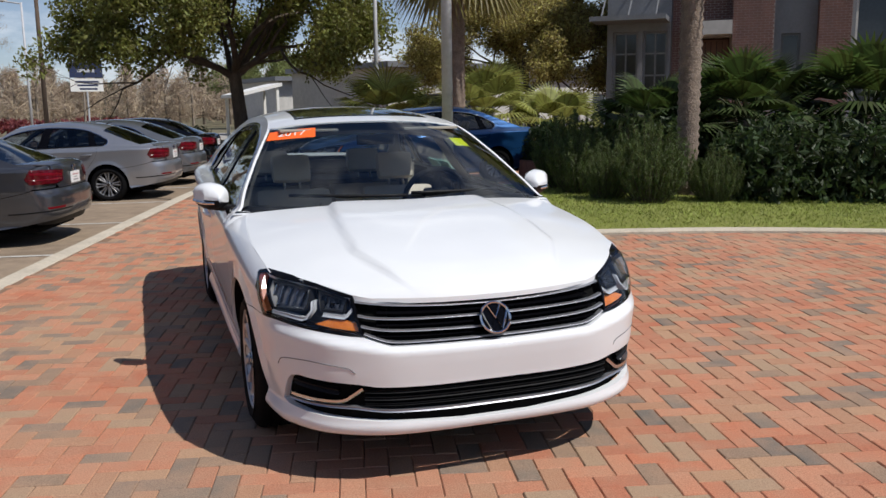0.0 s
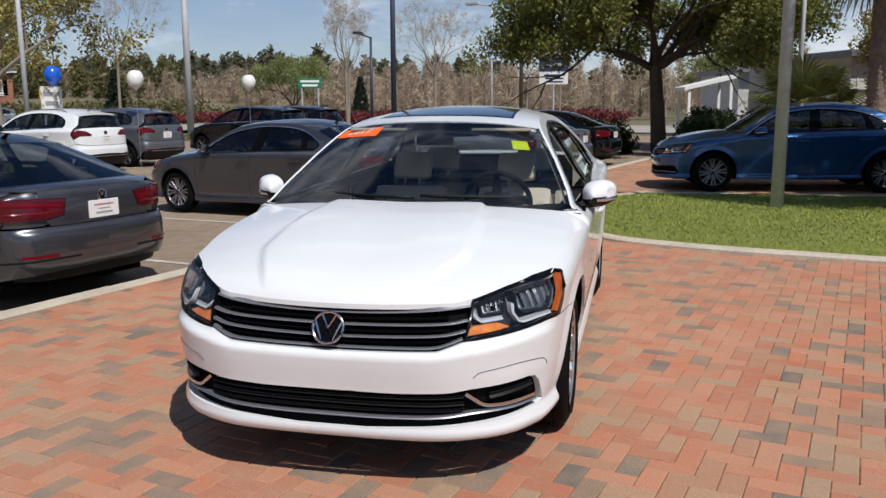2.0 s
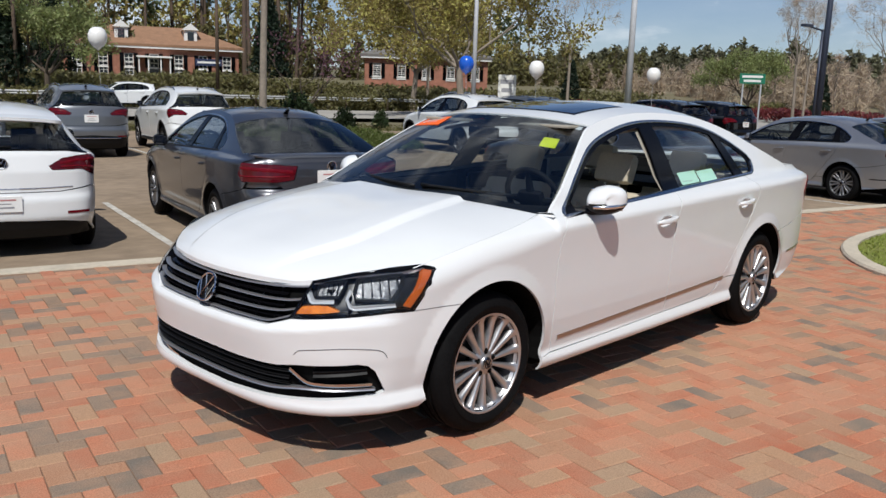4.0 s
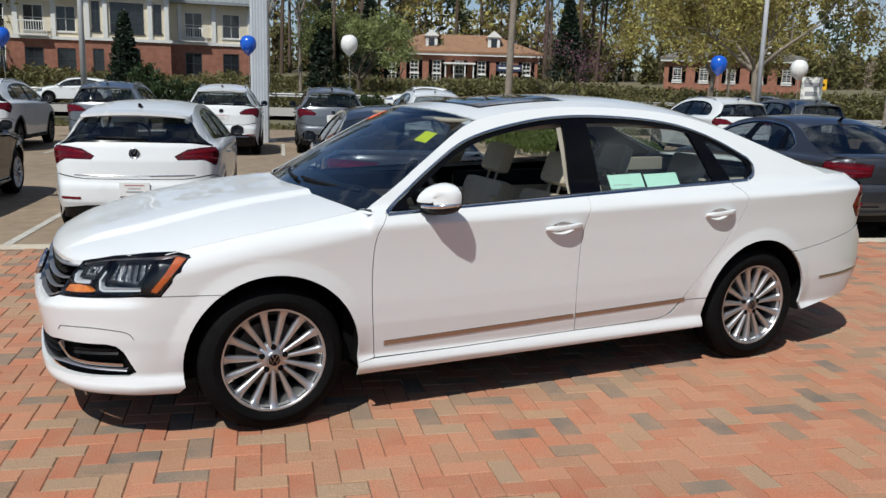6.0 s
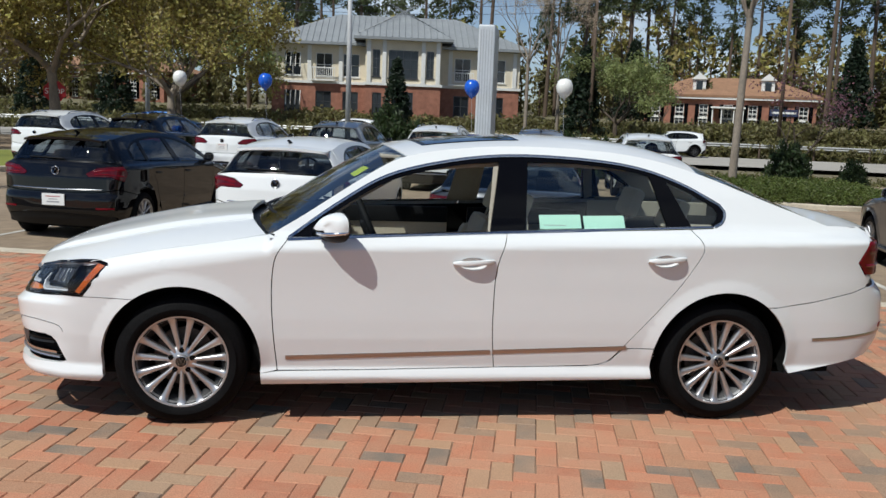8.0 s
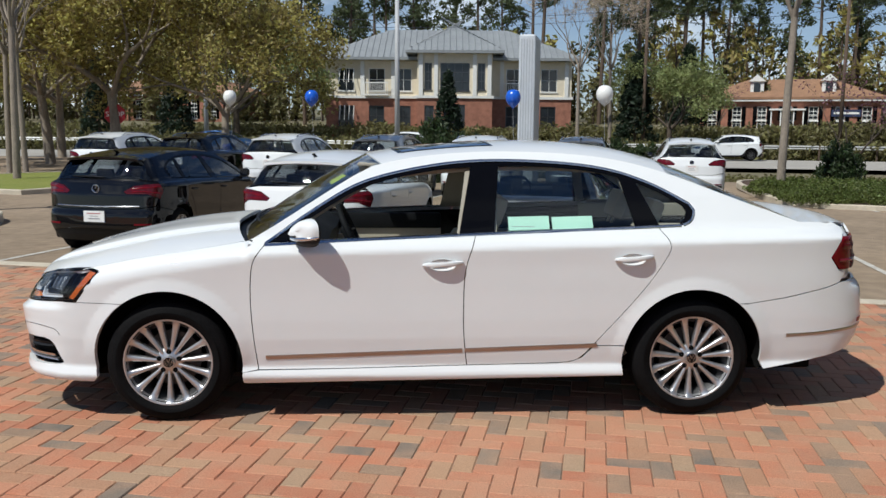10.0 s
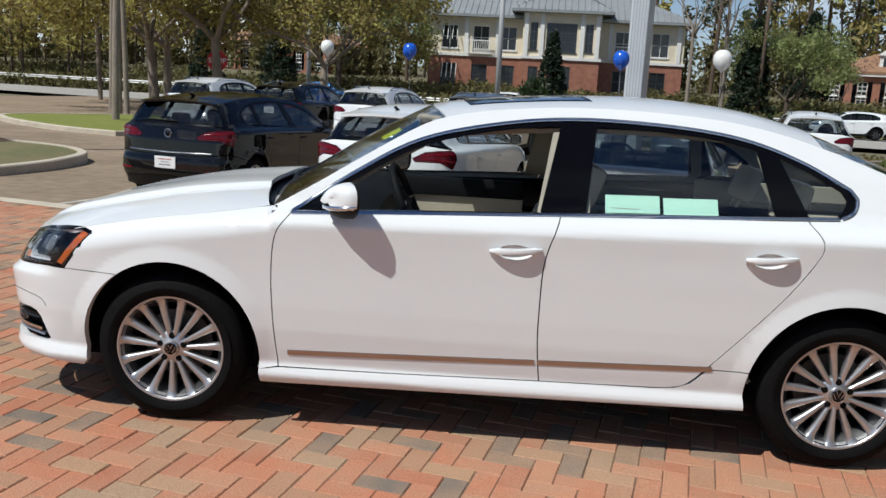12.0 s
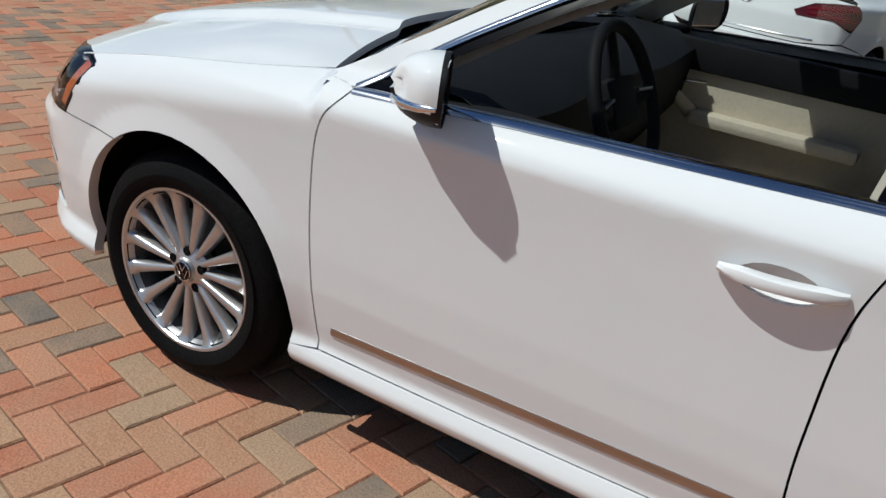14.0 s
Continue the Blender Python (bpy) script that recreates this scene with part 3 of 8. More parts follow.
class Skin:
    """The upright skin of a car, wrapped from the middle of its nose along a side to the middle of its tail.
    A place on it is (t, z): the way along the plan outline, and the height. The nose points to -x."""

    def __init__(self, outline, front, side, rear, top, sc=(1, 1, 1)):
        pts = cr([(x, y, 0) for x, y in outline], 14)
        self.x, self.y = np.array([p.x for p in pts]), np.maximum(np.array([p.y for p in pts]), 0)
        self.t = np.concatenate([[0], np.cumsum(np.hypot(np.diff(self.x), np.diff(self.y)))])
        dx, dy = np.gradient(self.x, self.t), np.gradient(self.y, self.t)
        ln = np.hypot(dx, dy)
        self.nx, self.ny = -dy / ln, dx / ln
        self.front, self.side, self.rear = soft_table(front, 0.014), soft_table(side, 0.009), soft_table(rear)
        self.top, self.sc = np.array(top).T, sc
        self.wide = int(np.argmax(self.y))
        self.fx = np.maximum.accumulate(self.x + np.arange(len(self.x)) * 1e-9)

    def tx(self, x):
        return float(np.interp(x, self.fx, self.t))

    def ty(self, y):
        return float(np.interp(y, self.y[:self.wide + 1], self.t[:self.wide + 1]))

    def tr(self, y):
        return float(np.interp(-y, -self.y[self.wide:], self.t[self.wide:]))

    def at(self, t, z, off=0.0, s=1):
        x, y = np.interp(t, self.t, self.x), np.interp(t, self.t, self.y)
        nx, ny = np.interp(t, self.t, self.nx), np.interp(t, self.t, self.ny)
        wf, wr = smooth01((-nx - 0.15) / 0.7), smooth01((nx - 0.15) / 0.7)
        # the bumper's ledge climbs towards the lamps, the shoulder crease climbs towards the tail
        zf = z - np.interp(t, (0, 0.42, 0.75, 1.05, 1.4), (0, 0.004, 0.045, 0.055, 0.055)) * smooth01((z - 0.44) / 0.1) * (1 - smooth01((z - 0.64) / 0.1))
        zs = z - 0.026 * (x + 0.23) * smooth01((z - 0.72) / 0.14) * (1 - smooth01((z - 0.97) / 0.10))
        d = wf * np.interp(zf, *self.front) + wr * np.interp(z, *self.rear) + (1 - wf - wr) * np.interp(zs, *self.side)
        # wheel arches flare out over a soft crease
        for cx in (-1.402, 1.402):
            q = (math.hypot(x - cx, z - 0.325) - 0.385) / 0.068
            if q < 1 and z > 0.2:
                d -= 0.013 * (1 - max(q, 0)) * smooth01((z - 0.22) / 0.2)
        if x < -0.98:
            r = (np.interp(x, *self.top) - z) / 0.10
            d += 0.06 * max(0.0, 1 - r) ** 2 * (1 - wf) if r < 1 else 0
        d -= off
        sc = self.sc
        return Vector(((x - nx * d) * sc[0], s * max(y - ny * d, 0) * sc[1], z * sc[2]))

    def normal(self, t, z, s):
        e = 0.008
        a = self.at(t + e, z, 0, s) - self.at(max(t - e, 0), z, 0, s)
        b = self.at(t, z + e, 0, s) - self.at(t, z - e, 0, s)
        n = b.cross(a) * s
        return n.normalized()


def skin_panel(sk, name, poly, mats, parent, step=0.07, depth=0.014, off=0.0, sides=(1, -1), weld=False, label="", holes=()):
    """Cuts a panel out of the skin along a closed line of (t, z), with turned-in edges; one object a side, or one over both."""
    out, whole = [], bmesh.new()
    for s in sides:
        bm = bmesh.new()
        wide, nl = bm.faces.layers.int.new("top"), bm.verts.layers.float_vector.new("nrm")
        face = bm.faces.new([bm.verts.new((t, z, off)) for t, z in poly])
        face.normal_update()
        bmesh.ops.triangulate(bm, faces=[face], ngon_method="EAR_CLIP")
        t0, t1 = min(p[0] for p in poly), max(p[0] for p in poly)
        z0, z1 = min(p[1] for p in poly), max(p[1] for p in poly)
        for k in range(math.ceil(t0 / step), math.floor(t1 / step) + 1):
            bmesh.ops.bisect_plane(bm, geom=bm.verts[:] + bm.edges[:] + bm.faces[:], plane_co=(k * step, 0, 0), plane_no=(1, 0, 0))
        zs = step * 0.6
        for k in range(math.ceil(z0 / zs), math.floor(z1 / zs) + 1):
            bmesh.ops.bisect_plane(bm, geom=bm.verts[:] + bm.edges[:] + bm.faces[:], plane_co=(0, k * zs, 0), plane_no=(0, 1, 0))
        for hx, hz, ha, hb2 in holes:
            ring = [(hx + ha * math.cos(2 * math.pi * k / 16), hz + hb2 * math.sin(2 * math.pi * k / 16)) for k in range(16)]
            for k in range(16):
                (x0, y0), (x1, y1) = ring[k - 1], ring[k]
                loc = [f for f in bm.faces if any(abs(v.co.x - hx) < ha * 1.6 + step and abs(v.co.y - hz) < hb2 * 1.6 + step for v in f.verts)]
                geo = list({*loc, *[e for f in loc for e in f.edges], *[v for f in loc for v in f.verts]})
                bmesh.ops.bisect_plane(bm, geom=geo, plane_co=(x0, y0, 0), plane_no=(y1 - y0, x0 - x1, 0))
            gone = []
            for f in bm.faces:
                c = f.calc_center_median()
                if ((c.x - hx) / ha) ** 2 + ((c.y - hz) / hb2) ** 2 < 0.98:
                    gone.append(f)
            bmesh.ops.delete(bm, geom=gone, context="FACES")
        for f in bm.faces:
            f[wide] = 1
        if depth:
            edge = [e for e in bm.edges if e.is_boundary and not (weld and all(v.co.x < 1e-4 or v.co.x > sk.t[-1] - 1e-4 for v in e.verts))]
            got = bmesh.ops.extrude_edge_only(bm, edges=edge)["geom"]
            for w in got:
                if isinstance(w, bmesh.types.BMVert):
                    w.co.z -= depth
                elif isinstance(w, bmesh.types.BMFace):
                    w[wide] = 0
        for f in bm.faces:
            f.smooth = True
        for w in bm.verts:
            t, z, o = w.co
            w[nl] = sk.normal(t, z, s)
            w.co = sk.at(t, z, o, s)
        for f in bm.faces:
            f.normal_update()
            want = sum((w[nl] for w in f.verts), Vector())
            if f[wide] and f.normal.dot(want) < 0:
                f.normal_flip()
        tmp = bpy.data.meshes.new("tmp")
        bm.to_mesh(tmp)
        bm.free()
        whole.from_mesh(tmp)
        bpy.data.meshes.remove(tmp)
        if not weld:
            out.append(finish_panel(name, whole, mats, parent, label))
            whole = bmesh.new()
    if weld:
        bmesh.ops.remove_doubles(whole, verts=whole.verts, dist=0.0015)
        out.append(finish_panel(name, whole, mats, parent, label))
    return out


def finish_panel(name, bm, mats, parent, label):
    wide, nl = bm.faces.layers.int.get("top"), bm.verts.layers.float_vector.get("nrm")
    normals = []
    bm.normal_update()
    for e in bm.edges:
        fl = {f[wide] for f in e.link_faces}
        if len(fl) > 1 or 0 in fl:
            e.smooth = False
    for f in bm.faces:
        for w in f.verts:
            normals.append(Vector(w[nl]) if f[wide] else f.normal.copy())
    bm.faces.layers.int.remove(wide)
    ob = part(name, bm, mats, parent, label)
    for a in list(ob.data.attributes):
        if a.name in ("nrm", "top"):
            ob.data.attributes.remove(a)
    ob.data.normals_split_custom_set(normals)
    return ob


def skin_strip(sk, name, line, width, mats, parent, off=0.004, depth=0.012, sides=(1, -1), label=""):
    """A narrow moulding along a line of (t, z) on the skin."""
    p = [Vector((*line[0], 0))]
    for a, b in zip(line, line[1:]):
        n = max(1, math.ceil(abs(b[0] - a[0]) / 0.05))
        p += [Vector((a[0] + (b[0] - a[0]) * k / n, a[1] + (b[1] - a[1]) * k / n, 0)) for k in range(1, n + 1)]
    lo, hi = [], []
    for i, q in enumerate(p):
        d = (p[min(i + 1, len(p) - 1)] - p[max(i - 1, 0)]).normalized()
        n = Vector((-d.y, d.x, 0))
        w = width / 2
        lo.append(q - n * w)
        hi.append(q + n * w)
    for s in sides:
        bm = bmesh.new()
        rows = []
        for a, b in zip(lo, hi):
            m = (a + b) / 2
            rows.append([bm.verts.new(sk.at(t, z, o, s)) for t, z, o in ((a.x, a.y, off - depth), (a.x, a.y, off * 0.4), (m.x, m.y, off), (b.x, b.y, off * 0.4), (b.x, b.y, off - depth))])
        for q, w in zip(rows, rows[1:]):
            for k in range(4):
                bm.faces.new((q[k], q[k + 1], w[k + 1], w[k]))
        bmesh.ops.recalc_face_normals(bm, faces=bm.faces)
        part(name, bm, mats, parent, label, smooth=50)


def poly_xz(sk, pts):
    return [(sk.tx(x), z) for x, z in pts]


def badge(parent, m, r, ring=None, back=None):
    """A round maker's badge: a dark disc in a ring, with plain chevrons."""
    bm = lathe_bm([(0.001, 0.0), (r * 0.9, 0.0), (r * 0.9, 0.012)], 28)
    bmesh.ops.transform(bm, matrix=m, verts=bm.verts)
    ob = part("badge", bm, back or TRIM_BLACK, parent, smooth=40)
    bm = bmesh.new()
    add_tube(bm, [(r * 0.93 * math.cos(2 * math.pi * k / 28), -0.004, r * 0.93 * math.sin(2 * math.pi * k / 28)) for k in range(29)], r * 0.085, 6)
    for pts in (((-0.42, 0.78), (0, -0.02), (0.42, 0.78)), ((-0.80, 0.36), (-0.36, -0.70), (0, 0.10), (0.36, -0.70), (0.80, 0.36))):
        add_tube(bm, [(a * r, -0.004, b * r) for a, b in pts], r * 0.075, 6)
    bmesh.ops.transform(bm, matrix=m, verts=bm.verts)
    part("ring", bm, ring or CHROME, ob, smooth=40)
    return ob


def make_wheel(parent, x, y, side, radius, rim_r, width, spokes, spoke_mat, split=False, z=None):
    """A wheel: tyre, rim, spokes and hub, its outer face towards side."""
    z = radius if z is None else z
    base = Matrix.Translation((x, y, z)) @ Matrix.Diagonal((1, side, 1, 1))
    w = width
    def put(name, bm, mt, par, smooth=40):
        bmesh.ops.transform(bm, matrix=base, verts=bm.verts)
        if side < 0:
            bmesh.ops.reverse_faces(bm, faces=bm.faces)
        bmesh.ops.recalc_face_normals(bm, faces=bm.faces)
        return part(name, bm, mt, par, smooth=smooth)
    R, r = radius, rim_r
    prof = [(r - 0.012, -w), (r + 0.004, -w + 0.004), (r + (R - r) * 0.45, -w - 0.006), (R - 0.035, -w + 0.004), (R - 0.012, -w + 0.018), (R - 0.002, -w + 0.035)]
    for g in (0.3, 0.5, 0.7):
        prof += [(R, -w * (1 - g) - w * 0.04), (R - 0.008, -w * (1 - g) - w * 0.035), (R - 0.008, -w * (1 - g) + w * 0.035), (R, -w * (1 - g) + w * 0.04)]
    prof += [(R - 0.002, -0.035), (R - 0.012, -0.018), (R - 0.035, -0.004), (R - 0.06, 0.004), (r + (R - r) * 0.42, 0.008), (r + 0.012, 0.002), (r + 0.004, -0.006), (r - 0.012, -0.012)]
    wheel = put("wheel", lathe_bm([(0.01, -w + 0.03), (r - 0.03, -w + 0.03), (r - 0.02, -w)], 36), UNDER, parent)
    put("tyre", lathe_bm(prof, 56), RUBBER, wheel)
    put("rim", lathe_bm([(r - 0.016, -0.030), (r - 0.009, -0.012), (r - 0.003, -0.004), (r + 0.004, -0.003), (r + 0.009, -0.012)], 56), DARK_ALLOY if split else spoke_mat, wheel)
    put("barrel", lathe_bm([(r - 0.018, -w), (r - 0.03, -w + 0.02), (r - 0.045, -0.11), (r - 0.032, -0.05), (r - 0.015, -0.029)], 48), UNDER if split else BARREL, wheel)
    put("brake_disc", lathe_bm([(0.03, -0.115), (r * 0.66, -0.115), (r * 0.66, -0.14), (0.03, -0.14)], 32), BRAKE, wheel)
    bm = bmesh.new()
    for k in range(spokes):
        a = 2 * math.pi * k / spokes + 0.1
        for off in ((-0.09, 0.09) if split else (0,)):
            aa = a
            d, tn = Vector((math.cos(aa), 0, math.sin(aa))), Vector((-math.sin(aa), 0, math.cos(aa)))
            w0, w1 = (0.0085, 0.0165) if not split else (0.011, 0.014)
            e0, e1 = 0, off * r
            rows = []
            for f, ww, dep in ((0.10, w0, -0.030), (0.28, w0, -0.022), (0.62, (w0 + w1) / 2, -0.018), (0.88, w1, -0.016), (0.955, w1 * 1.25, -0.012), (1.0, w1 * 2.0, -0.007)):
                c = d * (r - 0.006) * f + tn * (e0 + (e1 - e0) * f * 1.6)
                rows.append([bm.verts.new(c + tn * sgn * ww * k2 + Vector((0, dd, 0))) for sgn, k2, dd in ((-1, 1, dep - 0.035), (-1, 1, dep - 0.006), (-1, 0.55, dep), (1, 0.55, dep), (1, 1, dep - 0.006), (1, 1, dep - 0.035))])
            for q, t in zip(rows, rows[1:]):
                for j in range(5):
                    bm.faces.new((q[j], q[j + 1], t[j + 1], t[j]))
    put("spokes", bm, spoke_mat, wheel, 60)
    hub = put("hub", lathe_bm([(0.001, -0.012), (0.032, -0.012), (0.036, -0.020), (0.058, -0.027), (0.072, -0.036), (0.074, -0.06)], 28), spoke_mat, wheel)
    cap = put("centre_cap", lathe_bm([(0.001, -0.008), (0.027, -0.008), (0.029, -0.014)], 24), TRIM_BLACK, hub)
    bm = bmesh.new()
    for pts in (((-0.42, 0.78), (0, -0.02), (0.42, 0.78)), ((-0.80, 0.36), (-0.36, -0.70), (0, 0.10), (0.36, -0.70), (0.80, 0.36))):
        add_tube(bm, [(a2 * 0.025, -0.007, b2 * 0.025) for a2, b2 in pts], 0.0022, 5)
    add_tube(bm, [(0.027 * math.cos(2 * math.pi * k / 20), -0.008, 0.027 * math.sin(2 * math.pi * k / 20)) for k in range(21)], 0.002, 5)
    put("cap_mark", bm, CHROME, hub)
    # raised black discs whose colour stands in for the dark of the bolt holes
    for k in range(5):
        a = 2 * math.pi * k / 5 + 0.3
        bm = lathe_bm([(0.001, -0.0215), (0.0115, -0.0205), (0.0135, -0.022), (0.0140, -0.040)], 12)
        bmesh.ops.translate(bm, verts=bm.verts, vec=(0.054 * math.cos(a), 0, 0.054 * math.sin(a)))
        put("bolt_hole_disc", bm, UNDER, hub)
    return wheel


def handle_scoop(x0, x1, z0, z1):
    return x0 + (x1 - x0) * 0.49, (z0 + z1) / 2 - 0.008, (x1 - x0) * 0.345, 0.034


def door_handle(sk, parent, x0, x1, z0, z1, mt, s):
    """A pull handle bowed over its scooped recess."""
    bm = bmesh.new()
    rows = []
    for i in range(13):
        f = i / 12
        x, z = x0 + (x1 - x0) * f, z0 + (z1 - z0) * f
        h = 0.0165 * min(1, 0.5 + 2.6 * f, 0.62 + 2.2 * (1 - f)) - 0.003 * math.sin(math.pi * f)
        o = 0.010 + 0.030 * math.sin(math.pi * f) ** 0.6
        t = sk.tx(x)
        rows.append([bm.verts.new(sk.at(t, z + dz, oo, s)) for dz, oo in ((-h, o * 0.45), (-h * 0.7, o), (0, o + 0.004), (h * 0.75, o), (h, o * 0.45), (h * 0.6, o * 0.2), (-h * 0.6, o * 0.2))])
    for q, w in zip(rows, rows[1:]):
        for k in range(7):
            bm.faces.new((q[k], q[(k + 1) % 7], w[(k + 1) % 7], w[k]))
    bm.faces.new(rows[0])
    bm.faces.new(rows[-1])
    bmesh.ops.recalc_face_normals(bm, faces=bm.faces)
    h = part("door_handle", bm, mt, parent, smooth=45)
    bm = bmesh.new()
    xc, zc, a, b = handle_scoop(x0, x1, z0, z1)
    n, rings = 28, []
    for r, dep in ((1.02, -0.0015), (0.86, -0.014), (0.5, -0.028), (0.05, -0.032)):
        rings.append([bm.verts.new(sk.at(sk.tx(xc + a * r * math.cos(2 * math.pi * k / n)), zc + b * r * math.sin(2 * math.pi * k / n), dep + 0.0005, s)) for k in range(n)])
    for q, w in zip(rings, rings[1:]):
        for k in range(n):
            bm.faces.new((q[k], q[(k + 1) % n], w[(k + 1) % n], w[k]))
    part("handle_recess", bm, mt, parent, smooth=60)
    return h


def mirror_bm(side, part_of):
    """A door mirror's housing: a dome over an upright rounded outline, open behind; part_of: "cap" or "shell"."""
    bm = bmesh.new()
    rows, n, m = [], 28, 9
    for i in range(m + 1):
        f = i / m
        x = 0.040 - 0.130 * f
        k = max(0.02, 1 - f ** 2.6) ** 0.5
        ring = []
        for j in range(n):
            a = 2 * math.pi * j / n
            c, s2 = math.cos(a), math.sin(a)
            yy = (abs(c) ** 0.7) * (1 if c > 0 else -1)
            zz = (abs(s2) ** 0.72) * (1 if s2 > 0 else -1)
            hz = 0.074 * (1 - 0.16 * max(0, yy)) * (1 - 0.10 * max(0, -yy))
            ring.append(Vector((x + 0.028 * max(0, yy) * f, side * (0.092 + 0.102 * yy * (0.80 + 0.20 * k) * (k if yy > 0 else 1)), hz * zz * k + 0.008 * yy)))
        rows.append(ring)
    for i in range(m):
        q, w = rows[i], rows[i + 1]
        for j in range(n):
            pts = (q[j], q[(j + 1) % n], w[(j + 1) % n], w[j])
            z = sum(p.z for p in pts) / 4
            cap = i > 0 and z > -0.020
            if cap == (part_of == "cap"):
                bm.faces.new([bm.verts.new(p) for p in pts])
    bm.faces.new([bm.verts.new(p) for p in (rows[-1] if part_of == "cap" else [p - Vector((0.01, 0, 0)) for p in rows[0]])])
    bmesh.ops.remove_doubles(bm, verts=bm.verts, dist=0.0004)
    bmesh.ops.recalc_face_normals(bm, faces=bm.faces)
    mid = Vector((-0.02, side * 0.1, 0))
    if sum((f.calc_center_median() - mid).dot(f.normal) for f in bm.faces) < 0:
        bmesh.ops.reverse_faces(bm, faces=bm.faces)
    return bm


def add_mirror(parent, x, y, z, side, mt, lamp=True):
    place = Matrix.Translation((x, side * y, z)) @ Matrix.Rotation(radians(-side * 26), 4, "Z") @ Matrix.Diagonal((0.84, 0.95, 1.0, 1))
    bm = mirror_bm(side, "cap")
    bmesh.ops.transform(bm, matrix=place, verts=bm.verts)
    m = part("door_mirror", bm, mt, parent, smooth=50)
    bm = mirror_bm(side, "shell")
    bmesh.ops.transform(bm, matrix=place, verts=bm.verts)
    part("mirror_shell", bm, PLASTIC, m, "black lower housing", smooth=50)
    bm = bmesh.new()
    add_box(bm, 0.028, 0.035, side * 0.010, side * 0.170, -0.048, 0.050, 0.003)
    bmesh.ops.transform(bm, matrix=place, verts=bm.verts)
    part("mirror_glass", bm, CHROME, m)
    bm = tube_bm([(-0.02, side * -0.11, -0.060), (0.0, side * -0.02, -0.062), (0.0, side * 0.07, -0.058), (0.005, side * 0.12, -0.050)], [0.036, 0.032, 0.026, 0.012], 10, True, 0.6)
    bmesh.ops.transform(bm, matrix=place, verts=bm.verts)
    part("mirror_foot", bm, PLASTIC, m, smooth=50)
    if lamp:
        bm = tube_bm([(-0.083, side * 0.035, -0.030), (-0.078, side * 0.095, -0.028), (-0.052, side * 0.142, -0.024), (-0.010, side * 0.182, -0.018), (0.028, side * 0.192, -0.014)], [0.008, 0.010, 0.010, 0.009, 0.005], 8)
        bmesh.ops.transform(bm, matrix=place, verts=bm.verts)
        part("turn_lamp", bm, REFLECTOR, m, smooth=50)
    return m


def seat(parent, x, y, w, mt, rows=1, head=True, base=0.50, back_top=1.08, cushion=0.16):
    """A car seat: cushion, backrest with side bolsters, headrest."""
    bm = bmesh.new()
    add_box(bm, x - 0.26, x + 0.24, y - w / 2, y + w / 2, base - 0.16, base + 0.02, 0.05)
    add_box(bm, x - 0.27, x + 0.16, y - w / 2, y - w / 2 + 0.09, base - 0.10, base + 0.06, 0.04)
    add_box(bm, x - 0.27, x + 0.16, y + w / 2 - 0.09, y + w / 2, base - 0.10, base + 0.06, 0.04)
    c = part("seat_cushion", bm, mt, parent, smooth=45)
    bm = bmesh.new()
    tilt = Matrix.Translation((x + 0.22, y, base)) @ Matrix.Rotation(radians(20), 4, "Y")
    add_box(bm, -0.06, 0.07, -w / 2, w / 2, -0.02, back_top - base - 0.10, 0.05, tilt)
    add_box(bm, -0.10, 0.05, -w / 2, -w / 2 + 0.10, 0.05, back_top - base - 0.20, 0.045, tilt)
    add_box(bm, -0.10, 0.05, w / 2 - 0.10, w / 2, 0.05, back_top - base - 0.20, 0.045, tilt)
    part("backrest", bm, mt, parent, smooth=45)
    if head:
        bm = bmesh.new()
        h = back_top - base
        add_box(bm, -0.045, 0.045, -0.13, 0.13, h - 0.05, h + 0.14, 0.04, tilt)
        add_tube(bm, [tilt @ Vector((0, -0.05, h - 0.14)), tilt @ Vector((0, -0.05, h))], 0.008, 6)
        add_tube(bm, [tilt @ Vector((0, 0.05, h - 0.14)), tilt @ Vector((0, 0.05, h))], 0.008, 6)
        part("headrest", bm, mt, parent, smooth=45)
    return c


def steering_wheel(parent, x, y, z, mt):
    """A wheel rim, its hub and three spokes with bright keys."""
    m = Matrix.Translation((x, y, z)) @ Matrix.Rotation(radians(66), 4, "Y")
    def put(name, bm, mat, par):
        bmesh.ops.transform(bm, matrix=m, verts=bm.verts)
        return part(name, bm, mat, par, smooth=50)
    wheel = put("steering_wheel", tube_bm([(0.185 * math.cos(2 * math.pi * k / 40), 0.185 * math.sin(2 * math.pi * k / 40), 0) for k in range(41)], 0.0165, 10), mt, parent)
    put("hub", box_bm(-0.065, 0.06, -0.080, 0.080, -0.045, 0.004, 0.022), mt, wheel)
    for a in (0, 180, 90):
        c, s = math.cos(radians(a + 90)), math.sin(radians(a + 90))
        put("spoke", tube_bm([(c * 0.05, s * 0.05, -0.02), (c * 0.12, s * 0.12, -0.010), (c * 0.182, s * 0.182, -0.002)], [0.030, 0.024, 0.016], 8, True, 0.5), mt, wheel)
        if a != 90:
            put("spoke_trim", tube_bm([(c * 0.085 - 0.018, s * 0.085, 0.004), (c * 0.165 - 0.010, s * 0.165, 0.010)], 0.005, 6), BRIGHT, wheel)
    return wheel


